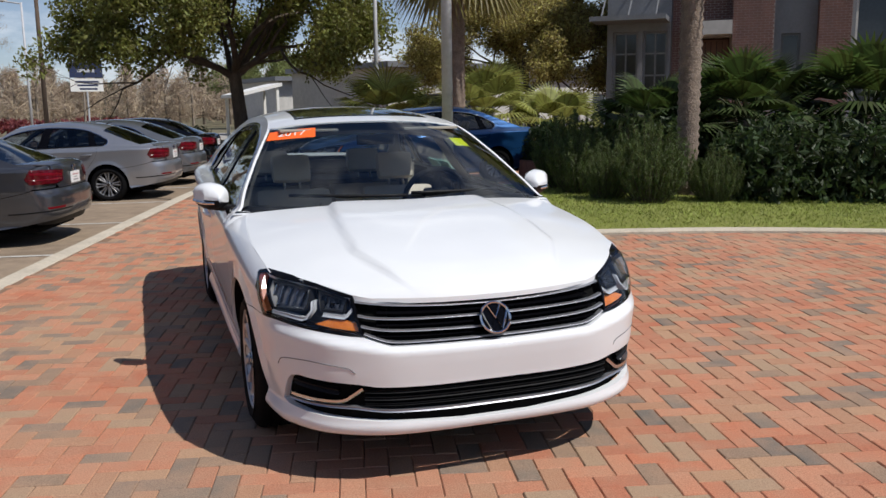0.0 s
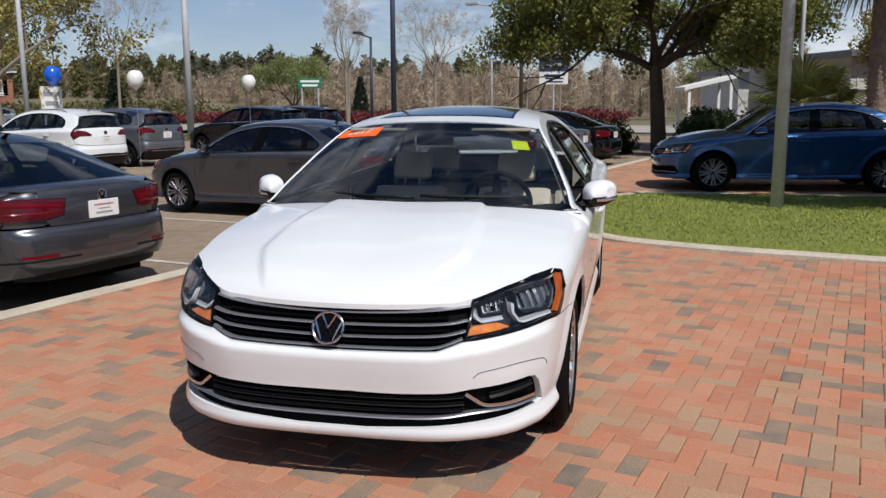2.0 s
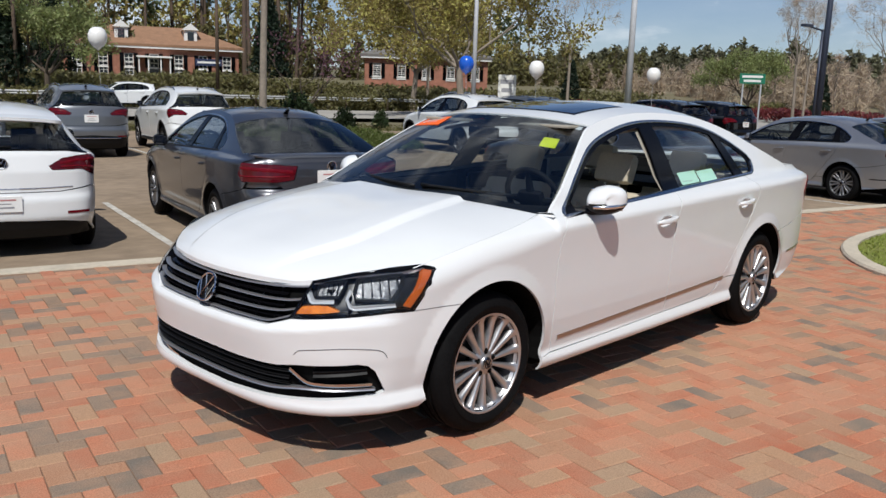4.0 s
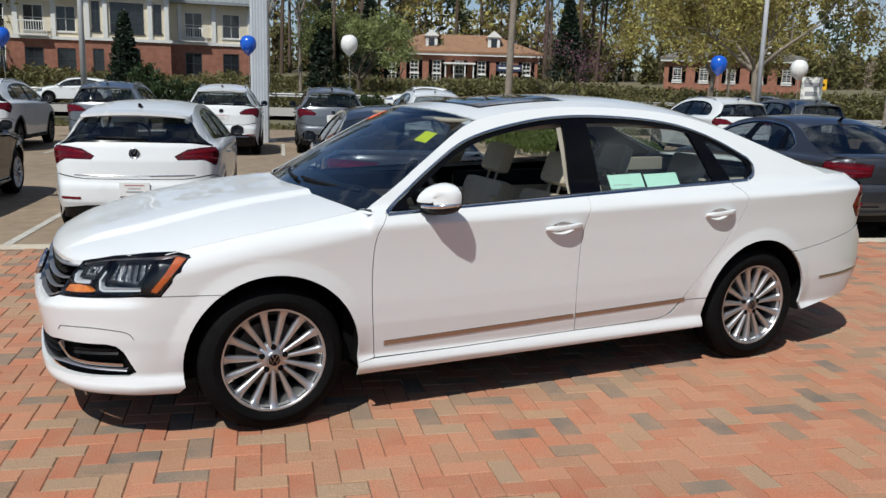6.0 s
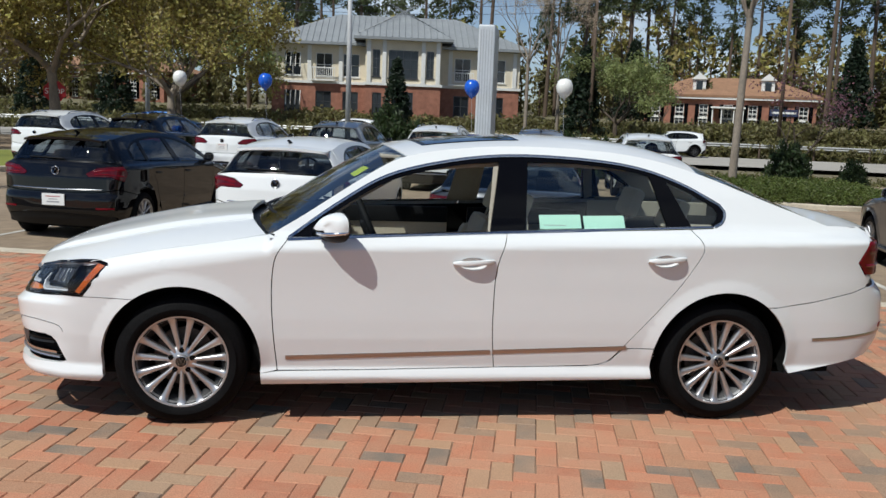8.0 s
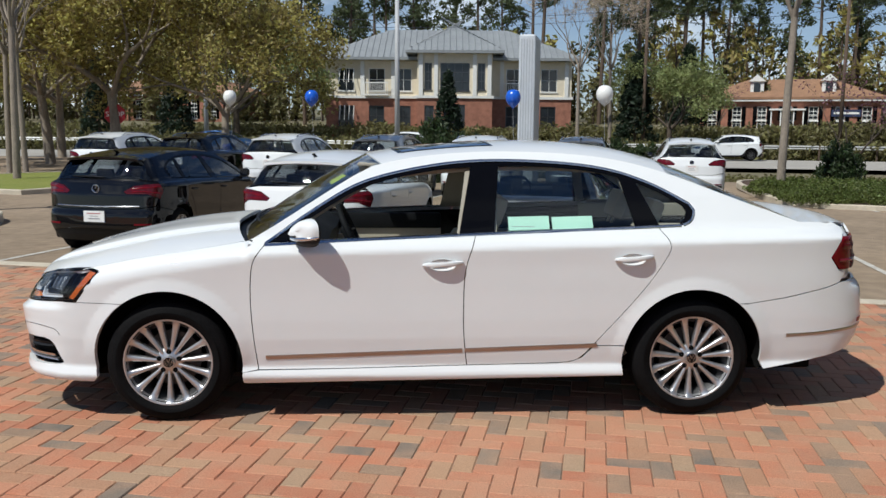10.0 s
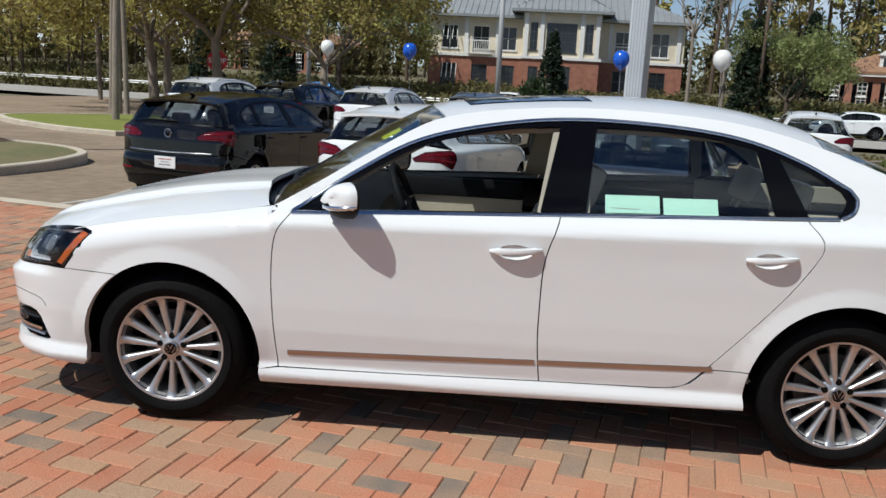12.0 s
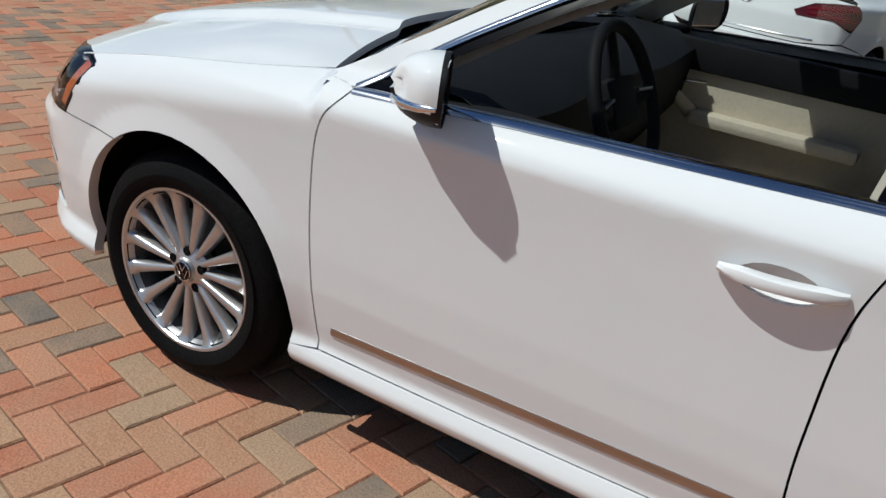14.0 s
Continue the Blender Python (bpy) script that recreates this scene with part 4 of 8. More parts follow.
def lerp_curve(pts, n=8):
    c = cr(pts, n)
    ln = [0.0]
    for a, b in zip(c, c[1:]):
        ln.append(ln[-1] + (b - a).length)
    def f(v):
        d = v * ln[-1]
        for i in range(len(c) - 1):
            if d <= ln[i + 1] or i == len(c) - 2:
                k = (d - ln[i]) / max(ln[i + 1] - ln[i], 1e-9)
                return c[i].lerp(c[i + 1], min(1, max(0, k)))
    return f


def bowed(mid, edge, power=2.2, ridge=None):
    """A surface between a middle line and an edge line, mirrored over y = 0."""
    def f(u, v):
        m, e, a = mid(v), edge(v), abs(u)
        z = m.z + (e.z - m.z) * a ** power
        if ridge:
            z += ridge(a, v)
        return Vector((m.x + (e.x - m.x) * a * a, e.y * u, z))
    return f

SEDAN_OUTLINE = [(-2.335, 0), (-2.330, 0.25), (-2.30, 0.47), (-2.20, 0.668), (-2.05, 0.797), (-1.85, 0.872), (-1.402, 0.908), (-0.8, 0.917), (0.3, 0.917), (1.2, 0.913), (1.7, 0.902), (2.1, 0.872), (2.335, 0.80), (2.465, 0.635), (2.525, 0.35), (2.535, 0)]
SEDAN_FRONT = [(0.15, 0.14), (0.185, 0.085), (0.205, 0.04), (0.22, 0.02), (0.245, 0.012), (0.265, 0.018), (0.30, 0.022), (0.41, 0.020), (0.50, 0.005), (0.543, 0.0), (0.553, 0.002), (0.575, 0.030), (0.60, 0.040), (0.62, 0.05), (0.66, 0.068), (0.75, 0.12), (0.85, 0.2), (1.5, 0.7)]
SEDAN_SIDE = [(0.15, 0.12), (0.20, 0.06), (0.225, 0.034), (0.25, 0.024), (0.275, 0.034), (0.30, 0.046), (0.36, 0.034), (0.45, 0.020), (0.55, 0.012), (0.7, 0.005), (0.83, -0.003), (0.915, -0.010), (0.925, -0.008), (0.945, 0.006), (0.97, 0.030), (1.0, 0.078), (1.1, 0.1395), (1.2, 0.203), (1.3, 0.2755), (1.4, 0.357), (1.5, 0.45)]
SEDAN_REAR = [(0.2, 0.14), (0.30, 0.07), (0.42, 0.015), (0.52, 0.0), (0.66, 0.008), (0.70, 0.02), (0.74, 0.055), (0.85, 0.06), (0.95, 0.075), (1.0, 0.09), (1.05, 0.125), (1.2, 0.3)]
SEDAN_TOP = [(-2.4, 0.75), (-2.24, 0.75), (-2.0, 0.787), (-1.86, 0.808), (-1.75, 0.83), (-1.5, 0.88), (-1.2, 0.925), (-0.98, 0.962), (-0.9, 1.6), (3, 1.6)]
DLO_TOP = [(-0.885, 0.957), (-0.64, 1.126), (-0.386, 1.265), (-0.06, 1.345), (0.27, 1.381), (0.66, 1.374), (0.965, 1.338), (1.2, 1.262), (1.395, 1.160)]
RAIL = [(-0.98, 0.962), (-0.80, 1.070), (-0.64, 1.172), (-0.42, 1.305), (-0.28, 1.362), (-0.06, 1.402), (0.27, 1.428), (0.66, 1.424), (1.0, 1.392), (1.3, 1.318), (1.68, 1.180), (2.02, 1.062)]


def belt(x):
    return float(np.interp(x, (-0.9, -0.5, 0.21, 1.07, 1.4), (0.950, 0.972, 1.002, 1.034, 1.048)))


def inset_line(pts, d):
    """Moves an open side-view line inwards, to its right."""
    p = [Vector((a, b)) for a, b in pts]
    out = []
    for i, q in enumerate(p):
        e = (p[min(i + 1, len(p) - 1)] - p[max(i - 1, 0)]).normalized()
        out.append((q.x + e.y * d, q.y - e.x * d))
    return out


def line2(pts, n=6):
    return [(p.x, p.y) for p in cr([(a, b, 0) for a, b in pts], n)]


def build_sedan(name, paint, hero, sc=(1, 1, 1), wheel=(0.325, 0.228), spokes=15):
    """A four-door saloon; hero: the car in the middle of the plaza, with its own nose, cabin and stickers."""
    car = empty(name)
    sk = Skin(SEDAN_OUTLINE, SEDAN_FRONT, SEDAN_SIDE, SEDAN_REAR, SEDAN_TOP, sc)
    tx, ty, tr = sk.tx, sk.ty, sk.tr
    S = Vector(sc)
    step = 0.03 if hero else 0.05
    n4 = 6 if hero else 3
    def sp(pts):
        return poly_xz(sk, pts)
    FA, RA, AR = -1.402, 1.402, 0.388
    gapA = line2([(-0.934, 0.285), (-0.955, 0.5), (-0.962, 0.706), (-0.945, 0.86), (-0.886, 0.952)], n4)
    gapB = line2([(0.172, 0.300), (0.155, 0.45), (0.150, 0.6), (0.158, 0.82), (0.213, 1.002)], n4)
    gapC = line2([(0.66, 0.308), (0.725, 0.314), (0.79, 0.340), (0.891, 0.452), (1.113, 0.712), (1.225, 0.880), (1.245, 0.955), (1.205, 1.040)], n4)
    g = 0.0026
    def shift(pts, d):
        return [(a + d, b) for a, b in pts]
    beltline = lambda a, b, k=10: [(a + (b - a) * i / k, belt(a + (b - a) * i / k) - 0.004) for i in range(k + 1)]
    # doors
    fd = shift(gapA, g) + beltline(-0.875, 0.21) + shift(gapB, -g)[::-1] + [(-0.5, 0.288)]
    rdoor = shift(gapB, g) + beltline(0.222, 1.195) + shift(gapC, -g)[::-1] + [(0.4, 0.303)]
    for nm, pl, hx in (("front_door", fd, (-0.068, 0.142, 0.849, 0.862)), ("rear_door", rdoor, (0.947, 1.150, 0.876, 0.890))):
        for s in (1, -1):
            hc = handle_scoop(*hx)
            d = skin_panel(sk, nm, sp(pl), paint, car, step, sides=(s,), holes=((tx(hc[0]), hc[1], hc[2], hc[3]),) if hero else ())[0]
            door_handle(sk, d, *hx, paint, s)
    # wings, sills, quarter panels with the roof rails
    wing = shift(gapA, -g)[::-1] + [(-1.015, 0.27)] + arch(FA, AR, -7, 126) + [(-1.85, 0.640)] + [(-1.872, 0.655), (-1.752, 0.800), (-1.80, 0.822)] + line2([(-1.75, 0.832), (-1.5, 0.882), (-1.2, 0.927), (-0.98, 0.962)], n4) + [(-0.905, 0.960)]
    skin_panel(sk, "front_wing", sp(wing), paint, car, step)
    sill = [(-1.013, 0.205), (-1.016, 0.268), (-0.93, 0.278), (-0.5, 0.283), (0.17, 0.295), (0.66, 0.302), (0.735, 0.309), (0.80, 0.335), (0.86, 0.40), (1.02, 0.40)] + arch(RA, AR, 169, 189, 4) + [(1.022, 0.236), (0, 0.222)]
    skin_panel(sk, "sill", sp(sill), paint, car, step)
    dlo = line2(DLO_TOP, n4)
    quarter = [(0.868, 0.405)] + [p for p in shift(gapC, g) if p[1] > 0.42] + [(1.215, 1.038), (1.340, 1.046)] + line2([(1.39, 1.066), (1.412, 1.092), (1.422, 1.122), (1.395, 1.160)], 4) + dlo[::-1][1:] + [(-0.905, 0.957), (-0.98, 0.966)] + line2(RAIL, n4)[1:]
    seam = [(2.235, 1.060), (2.30, 1.03)] + [(2.218, 0.998), (2.150, 0.876), (2.208, 0.804), (2.262, 0.80)] + [(2.22, 0.742), (2.14, 0.715), (1.9, 0.664), (1.70, 0.634)]
    quarter += seam + arch(RA, AR, 53, 168, 22)
    skin_panel(sk, "quarter_panel", sp(quarter), paint, car, step)
    # tail
    T = sk.t[-1]
    rb = [(tx(1.69), 0.628), (tx(1.9), 0.658), (tx(2.14), 0.709), (tx(2.225), 0.737), (tr(0.55), 0.745), (T, 0.745), (T, 0.39), (tr(0.5), 0.375), (tx(2.3), 0.338), (tx(2.1), 0.302), (tx(1.95), 0.282), (tx(1.81), 0.262)] + sp(arch(RA, AR, -3, 52, 10))
    skin_panel(sk, "rear_bumper", rb, paint, car, step, weld=True)
    skin_strip(sk, "bumper_strip", [(tx(1.925), 0.450), (tx(2.1), 0.455), (tx(2.3), 0.470), (tr(0.60), 0.482), (tr(0.30), 0.488)], 0.018, BRIGHT if hero else PLASTIC, car)
    lowp = [(tr(0.62), 0.37), (T, 0.39), (T, 0.29), (tr(0.62), 0.29), (tx(2.25), 0.30), (tx(2.25), 0.335)]
    skin_panel(sk, "rear_valance", lowp, PLASTIC, car, step, off=-0.05, weld=True)
    lid = [(tr(0.60), 1.035), (T, 1.045), (T, 0.752), (tr(0.52), 0.752), (tr(0.57), 0.80), (tr(0.40), 0.83), (tr(0.36), 0.97), (tr(0.62), 0.985)]
    skin_panel(sk, "boot_lid", lid, paint, car, step, weld=True)
    tl = [(tx(2.222), 0.992), (tr(0.62), 0.982), (tr(0.37), 0.965), (tr(0.41), 0.835), (tr(0.575), 0.812), (tx(2.212), 0.810), (tx(2.156), 0.876)]
    skin_panel(sk, "lamp_surround", [(tx(2.16), 1.02), (tr(0.60), 1.03), (tr(0.36), 1.0), (tr(0.36), 0.80), (tr(0.60), 0.755), (tx(2.18), 0.750), (tx(2.13), 0.88)], paint, car, 0.05, 0.0, off=-0.022)
    for s in (1, -1):
        lamp = skin_panel(sk, "tail_lamp", tl, RED_LENS if hero else RED_DARK, car, 0.035, off=0.004, sides=(s,), label="dark red tail lamp")[0]
        skin_strip(sk, "light_bar", [(tx(2.215), 0.94), (tr(0.62), 0.925), (tr(0.42), 0.91)], 0.035, RED_LENS, lamp, 0.010, sides=(s,))
        skin_strip(sk, "light_bar", [(tx(2.20), 0.86), (tr(0.60), 0.862), (tr(0.45), 0.868)], 0.02, RED_LENS, lamp, 0.010, sides=(s,))
    bx = sk.at(T, 0.965, 0.004)
    badge(car, Matrix.Translation((bx.x + 0.004, 0, bx.z)) @ Matrix.Rotation(radians(90), 4, "Z"), 0.052, back=TRIM_BLACK)
    px = sk.at(T, 0.84, 0.0).x
    pb = part("number_plate", box_bm(px - 0.004, px + 0.008, -0.155, 0.155, 0.775 * sc[2], 0.925 * sc[2], 0.004), PLATE, car, "white dealer plate with grey print")
    for k, (w, hh, mt) in enumerate(((0.10, 0.014, PLATE_RED), (0.06, 0.010, PLATE_GREY), (0.085, 0.016, PLATE_GREY))):
        z = (0.885 - 0.035 * k) * sc[2]
        part("plate_bar", box_bm(px + 0.008, px + 0.0095, -w, w, z - hh / 2, z + hh / 2), mt, pb)
    for s in (1, -1):
        skin_panel(sk, "rear_reflector", [(tx(2.38), 0.50), (tr(0.50), 0.50), (tr(0.50), 0.53), (tx(2.38), 0.525)], RED_LENS, car, 0.1, off=0.004, sides=(s,))
    # nose
    lampp = [(1.212, 0.806), (1.158, 0.818), (1.014, 0.804), (0.84, 0.784), (0.622, 0.748), (0.555, 0.614), (0.756, 0.632), (0.996, 0.652), (1.088, 0.650)]
    bumper = [(0, 0.566), (0.276, 0.570), (0.435, 0.573), (0.498, 0.590), (0.552, 0.607), (0.756, 0.626), (0.996, 0.646), (1.086, 0.644)] + sp(arch(FA, AR, 125, 192, 12)) + [(1.15, 0.214), (0.95, 0.216), (0.72, 0.216), (0.5, 0.214), (0, 0.216)]
    inlet = [(0, 0.256), (0.144, 0.256), (0.498, 0.274), (0.70, 0.284), (0.93, 0.296), (0.975, 0.312), (0.925, 0.405), (0.895, 0.430), (0.85, 0.438), (0.576, 0.424), (0.498, 0.413), (0.276, 0.407), (0, 0.408)]
    skin_panel(sk, "front_bumper", bumper + inlet, paint, car, step * 0.8, weld=True, depth=0.03)
    skin_panel(sk, "lower_intake", inlet, UNDER, car, 0.12, off=-0.034, depth=0.0, weld=True)
    gr = [(0, 0.736), (0.264, 0.737), (0.51, 0.741), (0.616, 0.752), (0.55, 0.614), (0.498, 0.592), (0.435, 0.575), (0.276, 0.572), (0, 0.568)]
    skin_panel(sk, "grille_back", gr, UNDER, car, 0.12, off=-0.040, depth=0.0, weld=True)
    for bar in ([(0, 0.704), (0.144, 0.706), (0.30, 0.712), (0.50, 0.723), (0.61, 0.731)], [(0, 0.661), (0.15, 0.663), (0.35, 0.667), (0.50, 0.673), (0.585, 0.683)], [(0, 0.617), (0.156, 0.620), (0.35, 0.625), (0.48, 0.632), (0.565, 0.646)], [(0, 0.580), (0.276, 0.583), (0.425, 0.587), (0.495, 0.603), (0.548, 0.620)]):
        skin_strip(sk, "grille_bar", line2(bar, 4), 0.0055, GRILLE, car, -0.004, 0.016)
    for z0, z1 in ((0.712, 0.732), (0.670, 0.698), (0.627, 0.655), (0.590, 0.611)):
        skin_strip(sk, "grille_slat", [(0.05 * i, (z0 + z1) / 2 + 0.004 + 0.010 * (i / 10) ** 2) for i in range(11)], (z1 - z0) * 0.7, TRIM_BLACK, car, -0.028, 0.004)
    if hero:
        for i in range(-4, 5):
            y = i * 0.112
            if abs(i) > 0:
                a, b = sk.at(ty(abs(y)), 0.59, -0.022, 1 if y > 0 else -1), sk.at(ty(abs(y)), 0.73, -0.022, 1 if y > 0 else -1)
                part("grille_rib", tube_bm([a, b], 0.0035, 4), TRIM_BLACK, car)
    bz = 0.651
    bx = sk.at(0, bz, 0.012)
    badge(car, Matrix.Translation((bx.x - 0.010, 0, bx.z)) @ Matrix.Rotation(radians(-90), 4, "Z") @ Matrix.Rotation(radians(-24), 4, "X"), 0.067)
    for s in (1, -1):
        bowl = skin_panel(sk, "headlamp", lampp, LAMP_HOUSE, car, 0.10, off=-0.05, depth=0.0, sides=(s,), label="clear headlamp with dark housing and amber corner")[0]
        skin_strip(sk, "lamp_rim", lampp + [lampp[0], lampp[1]], 0.013, TRIM_BLACK, bowl, 0.002, 0.05, sides=(s,))
        skin_panel(sk, "lens", lampp, CLEAR, bowl, 0.10, off=0.002, depth=0.006, sides=(s,))
        skin_panel(sk, "amber_corner", [(1.198, 0.800), (1.160, 0.806), (1.118, 0.748), (1.052, 0.668), (1.076, 0.660)], AMBER, bowl, 0.1, off=-0.006, depth=0.02, sides=(s,))
        skin_panel(sk, "turn_lamp", [(0.566, 0.626), (0.590, 0.655), (0.66, 0.665), (0.716, 0.666), (0.772, 0.648), (0.70, 0.638)], AMBER_LIT, bowl, 0.04, off=-0.014, depth=0.02, sides=(s,), label="orange turn lamp")
        for quad in ([(0.652, 0.738), (0.70, 0.748), (0.806, 0.762), (0.79, 0.735), (0.762, 0.697), (0.65, 0.693)], [(0.862, 0.766), (0.95, 0.778), (1.066, 0.790), (1.05, 0.755), (1.0, 0.690), (0.846, 0.694), (0.838, 0.715)]):
            unit = skin_panel(sk, "lamp_unit", quad, LAMP_UNIT, bowl, 0.03, off=-0.030, depth=0.02, sides=(s,), label="faceted grey reflector")[0]
            skin_strip(sk, "unit_rim", quad + [quad[0]], 0.007, LAMP_HOUSE, unit, -0.012, 0.03, sides=(s,))
            ta, tb = min(q[0] for q in quad), max(q[0] for q in quad)
            for k in range(1, 6):
                tk = ta + (tb - ta) * k / 6
                ztop = float(np.interp(tk, [q[0] for q in quad[:3]], [q[1] for q in quad[:3]]))
                skin_strip(sk, "facet", [(tk, 0.704 + 0.010 * (k > 4)), (tk + 0.006, ztop - 0.010)], 0.004, REFLECTOR, unit, -0.024, 0.008, sides=(s,))
        skin_strip(sk, "daytime_strip", [(0.606, 0.708), (0.630, 0.682), (0.642, 0.677), (0.745, 0.684)], 0.013, DRL, bowl, -0.008, 0.02, sides=(s,))
        skin_strip(sk, "daytime_strip", [(0.822, 0.728), (0.804, 0.696), (0.818, 0.668), (0.836, 0.662), (1.01, 0.674)], 0.013, DRL, bowl, -0.008, 0.02, sides=(s,))
        if hero:
            skin_strip(sk, "fog_trim", line2([(0.556, 0.404), (0.60, 0.374), (0.64, 0.352), (0.72, 0.346), (0.84, 0.346), (0.915, 0.346)], 3), 0.014, CHROME, car, -0.004, 0.02, sides=(s,))
            skin_strip(sk, "fog_slat", [(0.66, 0.386), (0.76, 0.394), (0.895, 0.402)], 0.022, PLASTIC, car, -0.016, 0.02, sides=(s,))
            # a thin dark strip paints in the shadow line along the bumper's crease
            skin_strip(sk, "crease_shade_line", line2([(0.582, 0.470), (0.598, 0.484), (0.625, 0.493), (0.78, 0.506), (0.90, 0.500), (0.945, 0.492), (0.965, 0.478), (0.975, 0.462)], 5), 0.003, SEAM_AND_SHADE, car, 0.0025, 0.007, sides=(s,))
    if hero:
        skin_strip(sk, "bumper_seam", sp([(-1.862, 0.647), (-1.75, 0.645), (-1.625, 0.643)]), 0.003, SEAM_AND_SHADE, car, 0.0015, 0.006)
    skin_strip(sk, "intake_trim", line2([(0, 0.306), (0.15, 0.306), (0.30, 0.308), (0.474, 0.314), (0.60, 0.326), (0.75, 0.326), (0.93, 0.324)], 4), 0.011, GRILLE, car, -0.006, 0.02)
    for z, w in ((0.334, 0.008), (0.358, 0.012), (0.386, 0.010)):
        skin_strip(sk, "intake_slat", [(0.55 * i / 8, z + 0.006 * (i / 8) ** 2) for i in range(9)], w, PLASTIC, car, -0.014, 0.02)
    # bonnet
    E = [sk.at(0.53, 0.745), sk.at(0.63, 0.757), sk.at(0.84, 0.790), sk.at(tx(-1.86), 0.811), sk.at(tx(-1.75), 0.834), sk.at(tx(-1.5), 0.884), sk.at(tx(-1.2), 0.929), sk.at(tx(-1.0), 0.962)]
    M = [(-2.243, 0, 0.738), (-2.236, 0, 0.756), (-2.19, 0, 0.786), (-2.0, 0, 0.848), (-1.8, 0, 0.902), (-1.5, 0, 0.962), (-1.25, 0, 0.990), (-1.13, 0, 0.998)]
    scl = lambda pts: [Vector((p[0] * sc[0], p[1] * sc[1], p[2] * sc[2])) for p in pts]
    rid = lambda a, v: 0.019 * sc[2] * smooth01(min(v * 5, 1)) * smooth01((0.62 - 0.10 * v - a) / 0.04) - 0.008 * smooth01(v * 4) * (1 - smooth01(a / 0.5))
    part("bonnet", patch_bm(bowed(lerp_curve(scl(M)), lerp_curve(E), 2.6, rid), 90 if hero else 20, 30 if hero else 12, 0.02, -1.0), paint, car)
    # screens and roof
    rail = {x: sk.at(tx(x), z) for x, z in RAIL}
    wl_pts = [sk.at(tx(x), z, 0.001) for x, z in line2(RAIL[0:5], 3)]
    mid_ws = [(-1.085, 0, 0.985), (-0.90, 0, 1.105), (-0.65, 0, 1.262), (-0.39, 0, 1.400)]
    part("windscreen", patch_bm(bowed(lerp_curve(scl(mid_ws)), lerp_curve([p - Vector((0, 0.012, 0.004)) for p in wl_pts]), 2.4), 24, 14, 0.006, -1.0), WINDSCREEN, car, "tinted windscreen")
    edge_r = [sk.at(tx(x), z, 0.0) for x, z in line2(RAIL[4:10], 3)]
    mid_r = [(-0.385, 0, 1.404), (-0.175, 0, 1.438), (0.27, 0, 1.476), (0.656, 0, 1.485), (1.05, 0, 1.453), (1.32, 0, 1.392)]
    roof_f = bowed(lerp_curve(scl(mid_r)), lerp_curve(edge_r), 2.6)
    part("roof", patch_bm(roof_f, 26, 22, 0.012, -1.0), paint, car)
    if hero:
        part("sunroof", patch_bm(lambda u, v: roof_f(u * 0.70, 0.10 + 0.30 * v) + Vector((0, 0, 0.003)), 14, 8, 0.006, -1.0), ROOF_GLASS, car, "dark glass sunroof panel")
        part("sunroof_frame", patch_bm(lambda u, v: roof_f(u * 0.73, 0.085 + 0.33 * v) + Vector((0, 0, 0.0012)), 14, 8, 0.003, -1.0), TRIM_BLACK, car)
    mid_b = [(1.335, 0, 1.386), (1.6, 0, 1.285), (1.85, 0, 1.175), (2.08, 0, 1.075)]
    edge_b = [sk.at(tx(x), z, 0.001) for x, z in line2(RAIL[9:12], 4)]
    part("rear_window", patch_bm(bowed(lerp_curve(scl(mid_b)), lerp_curve(edge_b), 2.4), 18, 10, 0.006, -1.0), SIDE_GLASS if hero else REAR_GLASS, car, "tinted rear window")
    mid_t = [(2.08, 0, 1.073), (2.24, 0, 1.083), (2.36, 0, 1.072), (2.415, 0, 1.046)]
    edge_t = [sk.at(tx(2.02), 1.062), sk.at(tx(2.12), 1.061), sk.at(tx(2.235), 1.058), sk.at(tr(0.60), 1.036)]
    part("boot_top", patch_bm(bowed(lerp_curve(scl(mid_t)), lerp_curve(edge_t), 2.6), 18, 8, 0.012, -1.0), paint, car)
    bm = tube_bm([S * Vector(p) for p in ((1.18, 0, 1.43), (1.24, 0, 1.47), (1.29, 0, 1.462))], [0.03, 0.02, 0.006], 8, True, 0.5)
    if not hero:
        part("aerial", bm, TRIM_BLACK, car, smooth=50)
    else:
        bm.free()
    # side windows and black pillar trim
    inner = inset_line(dlo, 0.030)
    def top_at(x, line=inner):
        return float(np.interp(x, [p[0] for p in line], [p[1] for p in line]))
    fx0 = next(x for x in np.linspace(-0.8, 0, 80) if top_at(x) > belt(x) + 0.03)
    def pane(x0, x1, lean0=0.0, lean1=0.0):
        low = [(x0 + (x1 - x0) * i / 8, belt(x0 + (x1 - x0) * i / 8) + 0.012) for i in range(9)]
        up = [(x0 + lean0 + (x1 + lean1 - x0 - lean0) * i / 14, top_at(x0 + lean0 + (x1 + lean1 - x0 - lean0) * i / 14)) for i in range(15)]
        return low + [q for q in up[::-1] if q[1] > belt(q[0]) + 0.014]
    panes = [("front_window", pane(fx0 + 0.02, 0.130, 0.005, 0.075)), ("rear_side_window", pane(0.315, 1.082, 0.045, -0.055))]
    q0 = 1.214
    panes.append(("quarter_window", [(q0, 1.050), (1.335, 1.060), (1.362, 1.080), (1.378, 1.115), (1.36, 1.146), (1.24, 1.214), (1.117, 1.266)]))
    for nm, pl in panes:
        skin_panel(sk, nm, sp(pl), SIDE_GLASS if hero else REAR_GLASS, car, 0.2, 0.0, off=-0.012, sides=(1,) if hero and nm == "front_window" else (1, -1), label="tinted side window")
    (fx, rx, qx) = [pl for nm, pl in panes]
